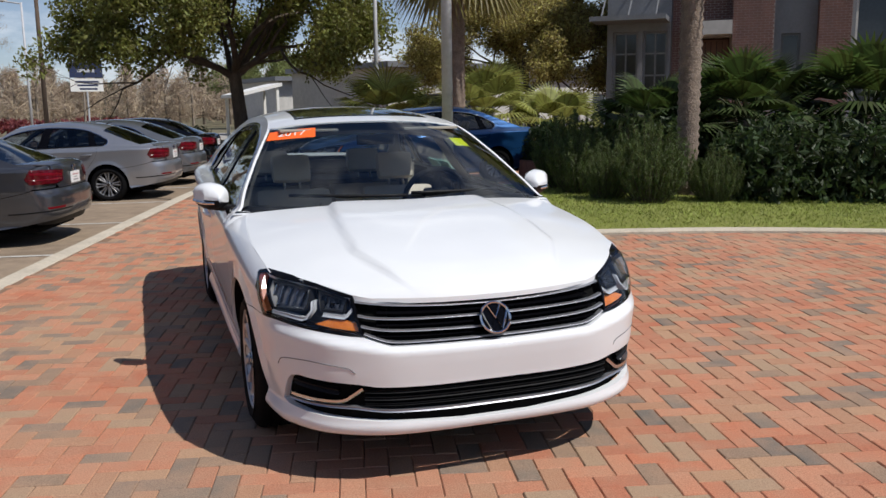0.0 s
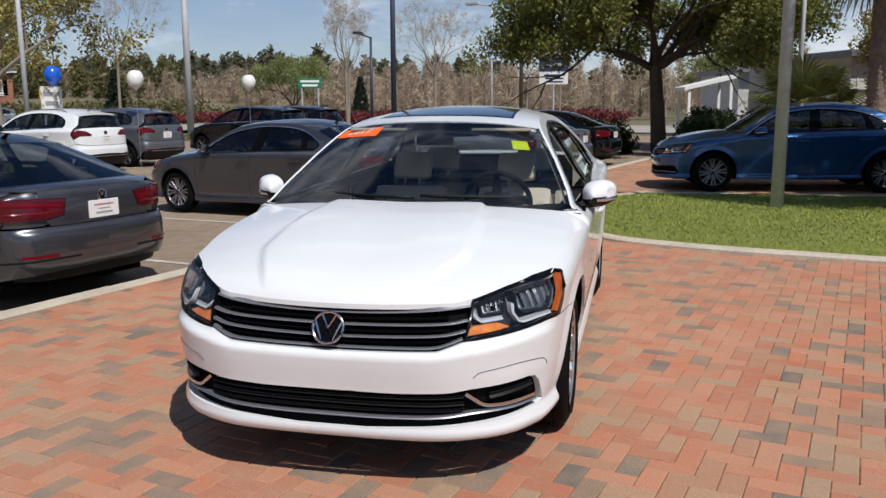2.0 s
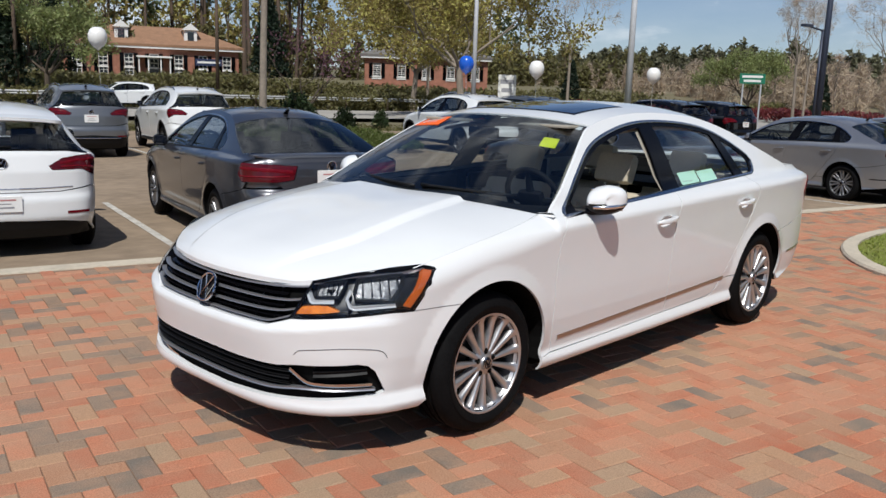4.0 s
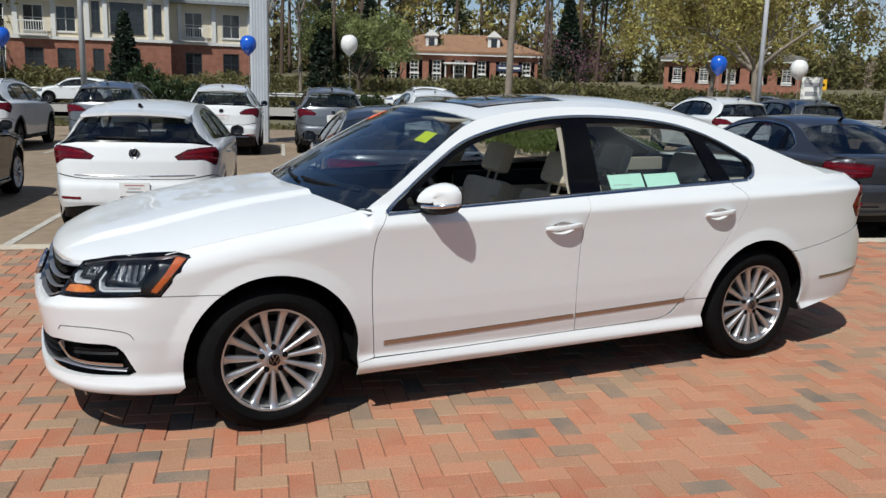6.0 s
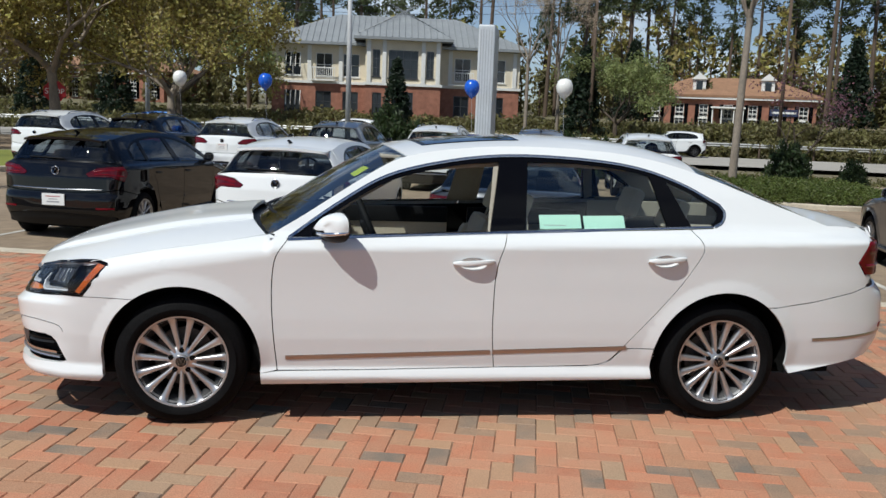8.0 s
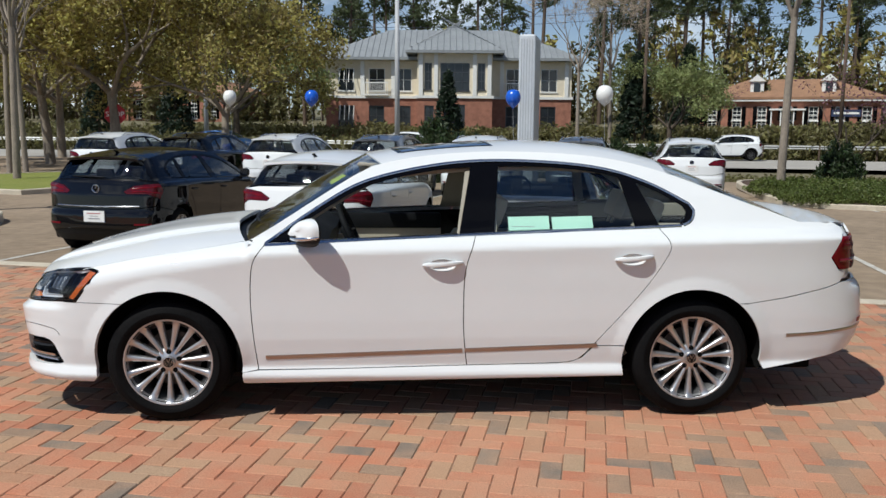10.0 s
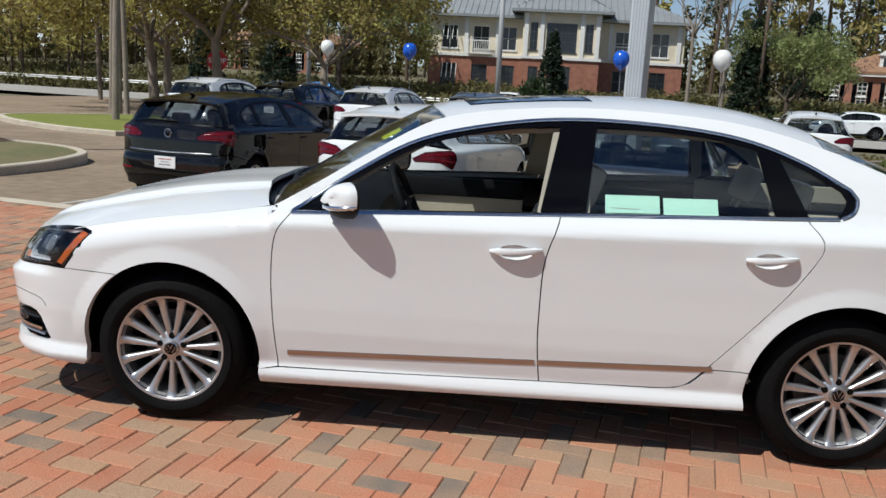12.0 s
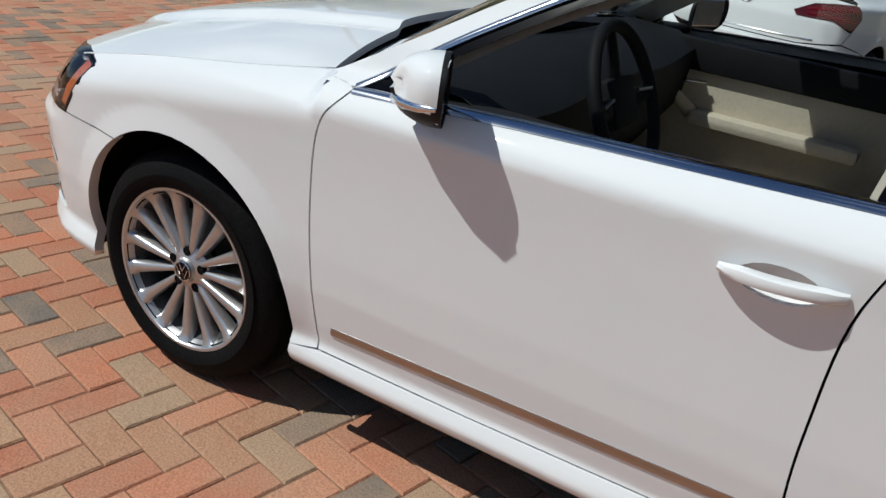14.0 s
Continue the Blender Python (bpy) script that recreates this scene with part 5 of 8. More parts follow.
    def up_over(pl, n_low):
        return [(pl[0][0], belt(pl[0][0]))] + [pl[0]] + pl[n_low:][::-1] + [pl[n_low - 1]] + [(pl[n_low - 1][0], belt(pl[n_low - 1][0]))]
    comb = [(-0.872, belt(-0.872))] + up_over(fx, 9) + up_over(rx, 9)
    comb += [(q0, belt(q0)), qx[0], qx[6], qx[5], qx[4], qx[3], qx[2], qx[1], (1.336, belt(1.336))]
    comb += [(1.365, 1.052), (1.395, 1.082), (1.412, 1.12), (1.392, 1.152)] + dlo[::-1][1:]
    skin_panel(sk, "window_frame", sp(comb), TRIM_BLACK, car, 0.12, 0.016, off=-0.004, label="gloss black window frame")
    skin_strip(sk, "window_moulding", sp(line2(DLO_TOP, n4) + line2([(1.418, 1.126), (1.410, 1.094), (1.388, 1.066), (1.345, 1.048)], 4)), 0.014, CHROME, car, 0.005, 0.014)
    skin_strip(sk, "belt_moulding", sp([(x, belt(x) + 0.001) for x in np.linspace(-0.885, 1.335, 24)]), 0.014, CHROME if hero else PLASTIC, car, 0.006, 0.014)
    if hero:
        skin_strip(sk, "door_moulding", sp([(x, 0.350 + 0.056 * (x + 0.893) / 1.766) for x in np.linspace(-0.893, 0.146, 10)]), 0.024, BRIGHT, car, 0.006, 0.010, label="satin metal side moulding")
        skin_strip(sk, "door_moulding", sp([(x, 0.350 + 0.056 * (x + 0.893) / 1.766) for x in np.linspace(0.158, 0.873, 8)]), 0.024, BRIGHT, car, 0.006, 0.010, label="satin metal side moulding")
    # black inner shell, added to make the panel gaps dark; floor, wheel houses
    shell = [(-0.95, 0.24)] + [(-0.93, 0.93)] + [(x, belt(x) - 0.03) for x in np.linspace(-0.88, 1.3, 8)] + [(1.42, 1.0), (1.9, 1.0), (2.2, 0.99), (2.25, 0.5), (2.2, 0.34), (1.85, 0.26)] + arch(RA, AR + 0.012, -8, 188, 20)
    skin_panel(sk, "inner_shell", sp(shell + [(1.0, 0.24)]), UNDER, car, 0.2, 0.0, off=-0.045)
    nose = [(0, 0.70), (ty(0.55), 0.70), (tx(-1.9), 0.74), (tx(-1.6), 0.80), (tx(-1.0), 0.90), (tx(-0.96), 0.25)] + sp(arch(FA, AR + 0.012, -8, 188, 20)) + [(tx(-1.84), 0.25), (ty(0.5), 0.20), (0, 0.20)]
    skin_panel(sk, "inner_nose", nose, UNDER, car, 0.2, 0.0, off=-0.075, weld=True)
    bm = bmesh.new()
    add_box(bm, -2.05, 2.2, -0.62, 0.62, 0.19, 0.26, 0.02)
    add_box(bm, -1.0, 1.0, -0.82, 0.82, 0.21, 0.28, 0.02)
    add_box(bm, -2.1, -1.05, -0.62, 0.62, 0.26, 0.72)
    add_box(bm, -1.06, -1.0, -0.80, 0.80, 0.26, 0.90)
    add_box(bm, 1.55, 2.2, -0.55, 0.55, 0.26, 0.96)
    for w in bm.verts:
        w.co = Vector((w.co.x * sc[0], w.co.y * sc[1], w.co.z * sc[2]))
    part("underbody", bm, UNDER, car)
    for cx in (FA, RA):
        for s in (1, -1):
            bm = bmesh.new()
            a, b = [], []
            for x, z in arch(cx, AR + 0.004, -10, 190, 24):
                y = sk.at(tx(x), z, -0.012, s).y
                a.append(bm.verts.new((x * sc[0], y, z * sc[2])))
                b.append(bm.verts.new((x * sc[0], s * 0.60 * sc[1], z * sc[2])))
            for i in range(len(a) - 1):
                bm.faces.new((a[i], a[i + 1], b[i + 1], b[i]))
            bm.faces.new(b if s > 0 else b[::-1])
            part("wheel_house", bm, UNDER, car)
            make_wheel(car, cx * sc[0], s * 0.882 * sc[1], s, wheel[0], wheel[1], 0.215, spokes, ALLOY if hero else CAR_ALLOY, split=not hero)
    # mirrors and wipers
    for s in (1, -1):
        add_mirror(car, -0.695 * sc[0], 0.885 * sc[1], 1.022 * sc[2], s, paint)
    for y0, y1 in ((0.58, -0.02), (-0.05, -0.60)):
        pts = []
        for i in range(7):
            y = y0 + (y1 - y0) * i / 6
            pts.append(S * Vector((-1.055 + 0.22 * (abs(y) / 0.74) ** 2 + 0.02 * (1 - i / 6), y, 1.022 + 0.01 * (1 - i / 6))))
        part("wiper", tube_bm(pts, 0.009, 6), PLASTIC, car, smooth=50)
    cowl = lambda u, v: Vector(((-1.17 + 0.115 * v + (0.205 + 0.05 * v) * abs(u) ** 2.2) * sc[0], u * 0.775 * sc[1], (0.965 + 0.004 * v - 0.02 * abs(u) ** 3) * sc[2]))
    part("scuttle", patch_bm(cowl, 16, 3, 0.02, -1.0), PLASTIC, car)
    return car, sk


def cabin(car, hero, leather, sc=(1, 1, 1), xs=(-0.05, 0.88), top=0.0):
    """Seats, dashboard, wheel and door cards."""
    inside = empty("interior")
    inside.parent = car
    for y in (-0.36, 0.36):
        seat(inside, xs[0], y, 0.50, leather, base=0.52 + top, back_top=1.07 + top)
    seat(inside, xs[1], 0.36, 0.56, leather, base=0.55 + top, back_top=1.05 + top)
    seat(inside, xs[1], -0.36, 0.56, leather, base=0.55 + top, back_top=1.05 + top)
    bm = bmesh.new()
    rows = []
    for x, z in ((-1.05, 0.93), (-0.85, 0.965), (-0.68, 0.955), (-0.60, 0.91), (-0.62, 0.72), (-0.75, 0.52)):
        rows.append([bm.verts.new((x * sc[0], y * sc[1] * (0.78 - 0.04 * (x < -0.9)), (z + top) * 1.0 + 0.012 * math.cos(y * 6))) for y in np.linspace(-1, 1, 17)])
    for q, w in zip(rows, rows[1:]):
        for k in range(16):
            bm.faces.new((q[k], q[k + 1], w[k + 1], w[k]))
    bmesh.ops.recalc_face_normals(bm, faces=bm.faces)
    part("dashboard", bm, DARK_CABIN, inside, smooth=60)
    steering_wheel(inside, -0.46, -0.37, 0.945 + top, DARK_CABIN)
    part("console", box_bm(-0.72, 0.25, -0.11, 0.11, 0.3, 0.60 + top, 0.03), DARK_CABIN, inside, smooth=40)
    part("cabin_floor", box_bm(-1.0, 1.5, -0.70, 0.70, 0.275, 0.30), DARK_CABIN, inside)
    part("rear_shelf", box_bm(1.08, 1.75, -0.66, 0.66, 0.90 + top, 0.935 + top, 0.01), DARK_CABIN, inside)
    return inside

HATCH_OUTLINE = [(-2.185, 0), (-2.175, 0.25), (-2.13, 0.48), (-2.03, 0.67), (-1.88, 0.79), (-1.7, 0.85), (-1.3, 0.885), (-0.7, 0.895), (0.4, 0.895), (1.2, 0.89), (1.6, 0.87), (1.85, 0.815), (1.98, 0.70), (2.045, 0.45), (2.07, 0.2), (2.075, 0)]
HATCH_REAR = [(0.2, 0.12), (0.3, 0.05), (0.42, 0.0), (0.58, 0.0), (0.64, 0.03), (0.7, 0.035), (0.85, 0.045), (1.0, 0.09), (1.08, 0.135), (1.2, 0.21), (1.3, 0.285), (1.42, 0.38), (1.5, 0.5)]
HATCH_TOP = [(-2.4, 0.74), (-2.1, 0.74), (-1.85, 0.785), (-1.7, 0.808), (-1.6, 0.83), (-1.4, 0.88), (-1.15, 0.925), (-0.98, 0.962), (-0.9, 1.6), (3, 1.6)]
HATCH_DLO = [(-0.885, 0.960), (-0.64, 1.112), (-0.386, 1.245), (-0.06, 1.328), (0.27, 1.358), (0.66, 1.358), (1.0, 1.335), (1.25, 1.285), (1.42, 1.215)]
HATCH_RAIL = [(-0.98, 0.962), (-0.75, 1.105), (-0.5, 1.245), (-0.3, 1.335), (-0.1, 1.378), (0.3, 1.408), (0.8, 1.408), (1.2, 1.385), (1.5, 1.352), (1.62, 1.335)]


def build_hatch(name, paint, sc=(1, 1, 1), tall=False, wheel=(0.318, 0.215)):
    """A five-door hatchback; tall: a sport utility body with dark cladding and roof bars."""
    car = empty(name)
    sk = Skin(HATCH_OUTLINE, [(a, b) for a, b in SEDAN_FRONT], SEDAN_SIDE, HATCH_REAR, HATCH_TOP, sc)
    tx, ty, tr, T = sk.tx, sk.ty, sk.tr, sk.t[-1]
    S = Vector(sc)
    FA, RA, AR, step = -1.315, 1.315, 0.372, 0.06
    hb = lambda x: float(np.interp(x, (-0.9, 0.2, 1.4), (0.950, 1.0, 1.055)))
    def sp(pts):
        return poly_xz(sk, pts)
    gapA = line2([(-0.90, 0.285), (-0.925, 0.6), (-0.92, 0.84), (-0.886, 0.952)], 3)
    gapB = line2([(0.15, 0.300), (0.14, 0.6), (0.15, 0.82), (0.20, 1.0)], 3)
    gapC = line2([(0.66, 0.305), (0.80, 0.34), (0.90, 0.48), (1.0, 0.72), (1.12, 0.90), (1.14, 1.035)], 3)
    sh = lambda pts, d: [(a + d, b) for a, b in pts]
    bl = lambda a, b: [(a + (b - a) * i / 6, hb(a + (b - a) * i / 6) - 0.004) for i in range(7)]
    for nm, pl, hx in (("front_door", sh(gapA, 0.004) + bl(-0.875, 0.196) + sh(gapB, -0.004)[::-1], (-0.07, 0.12, 0.85, 0.86)), ("rear_door", sh(gapB, 0.004) + bl(0.21, 1.13) + sh(gapC, -0.004)[::-1], (0.86, 1.04, 0.875, 0.885))):
        for s in (1, -1):
            d = skin_panel(sk, nm, sp(pl), paint, car, step, sides=(s,))[0]
            door_handle(sk, d, *hx, paint, s)
    wing = sh(gapA, -0.004)[::-1] + [(-0.94, 0.27)] + arch(FA, AR, -7, 126, 14, 0.318) + [(-1.70, 0.64), (-1.66, 0.80)] + line2([(-1.6, 0.832), (-1.4, 0.882), (-1.15, 0.927), (-0.98, 0.962)], 3) + [(-0.905, 0.960)]
    skin_panel(sk, "front_wing", sp(wing), paint, car, step)
    sill = [(-0.94, 0.205), (-0.94, 0.268), (0.66, 0.297), (0.80, 0.333), (0.90, 0.40), (0.955, 0.40)] + arch(RA, AR, 169, 189, 4, 0.318) + [(0, 0.215)]
    skin_panel(sk, "sill", sp(sill), PLASTIC if tall else paint, car, step)
    dlo = line2(HATCH_DLO, 3)
    quarter = [(0.905, 0.40)] + [p for p in sh(gapC, 0.004) if p[1] > 0.47] + [(1.15, 1.04), (1.42, 1.062), (1.475, 1.10), (1.455, 1.19), (1.42, 1.215)] + dlo[::-1][1:] + [(-0.905, 0.957), (-0.98, 0.966)] + line2(HATCH_RAIL, 3)[1:] + [(1.66, 1.20), (1.76, 1.02), (1.80, 1.0), (1.76, 0.90), (1.80, 0.80), (1.86, 0.70), (1.70, 0.66), (1.55, 0.62)]
    skin_panel(sk, "quarter_panel", sp(quarter + arch(RA, AR, 52, 168, 18, 0.318)), paint, car, step)
    # tail
    low = 0.48 if tall else 0.40
    rb = [(tx(1.56), 0.615), (tx(1.7), 0.652), (tx(1.86), 0.69), (tr(0.5), 0.655), (T, 0.655), (T, low), (tr(0.5), low - 0.02), (tx(1.9), low - 0.06), (tx(1.70), 0.235)] + sp(arch(RA, AR, -10, 51, 8, 0.318))
    skin_panel(sk, "rear_bumper", rb, paint, car, step, weld=True)
    skin_panel(sk, "rear_valance", [(tx(1.9), low - 0.065), (tr(0.5), low - 0.025), (T, low - 0.005), (T, 0.215), (tr(0.6), 0.215), (tx(1.85), 0.235)], PLASTIC, car, step, off=-0.006, weld=True)
    hatch = [(tx(1.87), 0.705), (tx(1.82), 0.79), (tr(0.74), 0.862), (tr(0.445), 0.862), (tr(0.41), 0.90), (tr(0.55), 0.973), (tr(0.70), 0.992), (tx(1.815), 1.003), (tr(0.60), 1.035), (T, 1.045), (T, 0.663), (tr(0.5), 0.663)]
    skin_panel(sk, "tailgate", hatch, paint, car, step, weld=True)
    skin_panel(sk, "tailgate_top", [(tx(1.64), 1.325), (tr(0.55), 1.335), (T, 1.345), (T, 1.305), (tr(0.52), 1.300), (tr(0.60), 1.285), (tx(1.72), 1.05), (tx(1.78), 1.018), (tx(1.665), 1.20)], paint, car, step, weld=True)
    skin_panel(sk, "rear_window", [(tx(1.785), 1.018), (tr(0.60), 1.043), (T, 1.052), (T, 1.302), (tr(0.52), 1.297), (tr(0.61), 1.28), (tx(1.74), 1.05)], REAR_GLASS, car, step, off=-0.006, depth=0.0, weld=True, label="dark tinted rear window")
    skin_panel(sk, "window_surround", [(tx(1.77), 1.012), (T, 1.046), (T, 1.062), (tr(0.60), 1.055), (tx(1.80), 1.035)], TRIM_BLACK, car, step, off=-0.002, depth=0.006, weld=True)
    tl = [(tx(1.755), 0.90), (tx(1.80), 0.996), (tr(0.70), 0.990), (tr(0.55), 0.970), (tr(0.415), 0.90), (tr(0.45), 0.866), (tr(0.73), 0.866), (tx(1.81), 0.80)]
    for s in (1, -1):
        lamp = skin_panel(sk, "tail_lamp", tl, RED_DARK, car, 0.1, off=0.006, sides=(s,), label="dark red tail lamp")[0]
        skin_strip(sk, "light_bar", [(tx(1.80), 0.955), (tr(0.70), 0.950), (tr(0.52), 0.925)], 0.03, RED_LENS, lamp, 0.012, sides=(s,))
        skin_strip(sk, "light_bar", [(tx(1.80), 0.87), (tr(0.70), 0.895), (tr(0.52), 0.89)], 0.02, RED_LENS, lamp, 0.012, sides=(s,))
        skin_panel(sk, "rear_reflector", [(tx(1.94), 0.445), (tr(0.55), 0.445), (tr(0.55), 0.47), (tx(1.94), 0.47)], RED_LENS, car, 0.1, off=0.006, sides=(s,))
    b = sk.at(T, 0.93, 0.006)
    badge(car, Matrix.Translation((b.x + 0.004, 0, b.z)) @ Matrix.Rotation(radians(90), 4, "Z"), 0.056)
    zz = 0.80 if tall else 0.56
    px = sk.at(T, zz, 0.002).x + (0.0 if tall else 0.004)
    pb = part("number_plate", box_bm(px - 0.006, px + 0.008, -0.155, 0.155, (zz - 0.075) * sc[2], (zz + 0.075) * sc[2], 0.004), PLATE, car, "white dealer plate with grey print")
    for k, (w, hh, mt) in enumerate(((0.10, 0.014, PLATE_RED), (0.06, 0.010, PLATE_GREY), (0.085, 0.016, PLATE_GREY))):
        z = (zz + 0.04 - 0.035 * k) * sc[2]
        part("plate_bar", box_bm(px + 0.008, px + 0.0095, -w, w, z - hh / 2, z + hh / 2), mt, pb)
    skin_strip(sk, "bright_strip", [(tr(0.62), 0.70), (tr(0.3), 0.695), (T, 0.693)] if not tall else [(tr(0.62), 0.42), (T, 0.42)], 0.014, CHROME, car, 0.006)
    # nose
    lampp = [(tx(-1.655), 0.80), (tx(-1.72), 0.806), (tx(-1.88), 0.780), (ty(0.72), 0.758), (ty(0.52), 0.738), (ty(0.50), 0.64), (ty(0.75), 0.645), (tx(-1.72), 0.655)]
    bumper = [(0, 0.66), (ty(0.48), 0.655), (ty(0.50), 0.632), (ty(0.75), 0.638), (tx(-1.71), 0.648)] + sp(arch(FA, AR, 125, 192, 10, 0.318)) + [(ty(0.72), 0.19), (0, 0.18)]
    inlet = [(0, 0.25), (ty(0.45), 0.26), (ty(0.70), 0.30), (ty(0.74), 0.42), (ty(0.5), 0.40), (0, 0.42)]
    skin_panel(sk, "front_bumper", bumper + inlet, paint, car, step, weld=True)
    skin_panel(sk, "lower_intake", inlet, PLASTIC, car, 0.15, off=-0.03, depth=0.0, weld=True)
    skin_panel(sk, "grille_back", [(0, 0.738), (ty(0.52), 0.736), (ty(0.50), 0.665), (0, 0.667)], PLASTIC, car, 0.15, off=-0.012, depth=0.0, weld=True)
    for s in (1, -1):
        skin_panel(sk, "headlamp", lampp, REFLECTOR, car, 0.12, off=-0.002, depth=0.02, sides=(s,))
    E = [sk.at(ty(0.50), 0.740), sk.at(ty(0.70), 0.762), sk.at(tx(-1.86), 0.788), sk.at(tx(-1.7), 0.811), sk.at(tx(-1.6), 0.834), sk.at(tx(-1.4), 0.884), sk.at(tx(-1.15), 0.929), sk.at(tx(-0.99), 0.962)]
    M = [(-2.095, 0, 0.740), (-2.08, 0, 0.765), (-2.03, 0, 0.79), (-1.85, 0, 0.850), (-1.65, 0, 0.905), (-1.4, 0, 0.960), (-1.2, 0, 0.985), (-1.1, 0, 0.995)]
    scl = lambda pts: [Vector((p[0] * sc[0], p[1] * sc[1], p[2] * sc[2])) for p in pts]
    part("bonnet", patch_bm(bowed(lerp_curve(scl(M)), lerp_curve(E), 2.6), 16, 12, 0.02, -1.0), paint, car)
    wl_pts = [sk.at(tx(x), z, 0.001) for x, z in line2(HATCH_RAIL[0:4], 3)]
    part("windscreen", patch_bm(bowed(lerp_curve(scl([(-1.09, 0, 0.985), (-0.9, 0, 1.105), (-0.65, 0, 1.25), (-0.42, 0, 1.375)])), lerp_curve(wl_pts), 2.4), 14, 8, 0.006, -1.0), WINDSCREEN, car, "tinted windscreen")
    edge_r = [sk.at(tx(x), z) for x, z in line2(HATCH_RAIL[3:], 3)]
    top_end = sk.at(T, 1.345, 0.02)
    mid_r = scl([(-0.415, 0, 1.378), (-0.2, 0, 1.42), (0.27, 0, 1.455), (0.8, 0, 1.455), (1.2, 0, 1.43), (1.55, 0, 1.385)]) + [top_end]
    part("roof", patch_bm(bowed(lerp_curve(mid_r), lerp_curve(edge_r + [sk.at(tx(1.66), 1.33)]), 2.6), 16, 14, 0.012, -1.0), paint, car)
    part("spoiler", patch_bm(lambda u, v: Vector((top_end.x - 0.12 * sc[0] + 0.20 * v * (1 - 0.25 * u * u), u * 0.56 * sc[1], top_end.z + 0.030 - 0.022 * v - 0.035 * u * u)), 12, 3, 0.03, -1.0), paint, car)
    inner = inset_line(dlo, 0.028)
    top_at = lambda x: float(np.interp(x, [p[0] for p in inner], [p[1] for p in inner]))
    fx0 = next(x for x in np.linspace(-0.8, 0, 80) if top_at(x) > hb(x) + 0.03)
    def pane(x0, x1, l0, l1):
        low = [(x0 + (x1 - x0) * i / 4, hb(x0 + (x1 - x0) * i / 4) + 0.012) for i in range(5)]
        up = [(x0 + l0 + (x1 + l1 - x0 - l0) * i / 8, top_at(x0 + l0 + (x1 + l1 - x0 - l0) * i / 8)) for i in range(9)]
        return low + [q for q in up[::-1] if q[1] > hb(q[0]) + 0.014]
    comb = [(-0.872, hb(-0.872))]
    for nm, pl in (("front_window", pane(fx0 + 0.02, 0.12, 0.005, 0.06)), ("rear_side_window", pane(0.28, 1.02, 0.02, -0.03)), ("quarter_window", pane(1.10, 1.40, -0.02, -0.01))):
        skin_panel(sk, nm, sp(pl), REAR_GLASS, car, 0.3, 0.0, off=-0.010, label="tinted side window")
        comb += [(pl[0][0], hb(pl[0][0])), pl[0]] + pl[5:][::-1] + [pl[4], (pl[4][0], hb(pl[4][0]))]
    comb += [(1.42, hb(1.42)), (1.465, 1.10), (1.448, 1.185)] + dlo[::-1]
    skin_panel(sk, "window_frame", sp(comb), TRIM_BLACK, car, 0.15, 0.014, off=-0.003)
    if tall:
        skin_strip(sk, "window_moulding", sp([(x, hb(x)) for x in np.linspace(-0.88, 1.44, 14)]), 0.016, CHROME, car, 0.006)
        for s in (1, -1):
            pts = [sk.at(tx(x), z, 0.0, s) + Vector((0, -0.03 * s, 0.045 * k)) for x, z, k in ((-0.25, 1.35, 0.0), (-0.12, 1.375, 1), (0.5, 1.41, 1), (1.15, 1.39, 1), (1.35, 1.37, 0.0))]
            part("roof_bar", tube_bm(pts, 0.014, 6), CHROME, car, smooth=50)
    for cx in (FA, RA):
        for s in (1, -1):
            if tall:
                ring = arch(cx, AR + 0.022, -5, 185, 16, 0.318)
                skin_strip(sk, "arch_cladding", sp(ring), 0.05, PLASTIC, car, 0.006, 0.012, sides=(s,))
            bm = bmesh.new()
            a, b = [], []
            for x, z in arch(cx, AR + 0.004, -10, 190, 18, 0.318):
                y = sk.at(tx(x), z, -0.012, s).y
                a.append(bm.verts.new((x * sc[0], y, z * sc[2])))
                b.append(bm.verts.new((x * sc[0], s * 0.58 * sc[1], z * sc[2])))
            for i in range(len(a) - 1):
                bm.faces.new((a[i], a[i + 1], b[i + 1], b[i]))
            bm.faces.new(b if s > 0 else b[::-1])
            part("wheel_house", bm, UNDER, car)
            make_wheel(car, cx * sc[0], s * 0.862 * sc[1], s, wheel[0], wheel[1], 0.21, 6 if tall else 10, DARK_ALLOY if tall else ALLOY, split=tall)
    # black backing added behind the panels to darken their gaps
    shell = [(-0.93, 0.24), (-0.91, 0.93)] + [(x, hb(x) - 0.03) for x in np.linspace(-0.88, 1.3, 6)] + [(1.5, 1.0), (1.72, 0.98), (1.82, 0.5), (1.75, 0.30)] + arch(RA, AR + 0.012, -8, 188, 16, 0.318) + [(0.9, 0.24)]
    skin_panel(sk, "inner_shell", sp(shell), UNDER, car, 0.3, 0.0, off=-0.045)
    bm = bmesh.new()
    add_box(bm, -1.95, 1.9, -0.58, 0.58, 0.19, 0.26)
    add_box(bm, -0.93, 0.93, -0.80, 0.80, 0.21, 0.28)
    add_box(bm, -1.98, -0.98, -0.58, 0.58, 0.26, 0.70)
    add_box(bm, 1.5, 1.9, -0.55, 0.55, 0.26, 0.90)
    for w in bm.verts:
        w.co = Vector((w.co.x * sc[0], w.co.y * sc[1], w.co.z * sc[2]))
    part("underbody", bm, UNDER, car)
    for s in (1, -1):
        add_mirror(car, -0.70 * sc[0], 0.865 * sc[1], 1.03 * sc[2], s, paint, lamp=False)
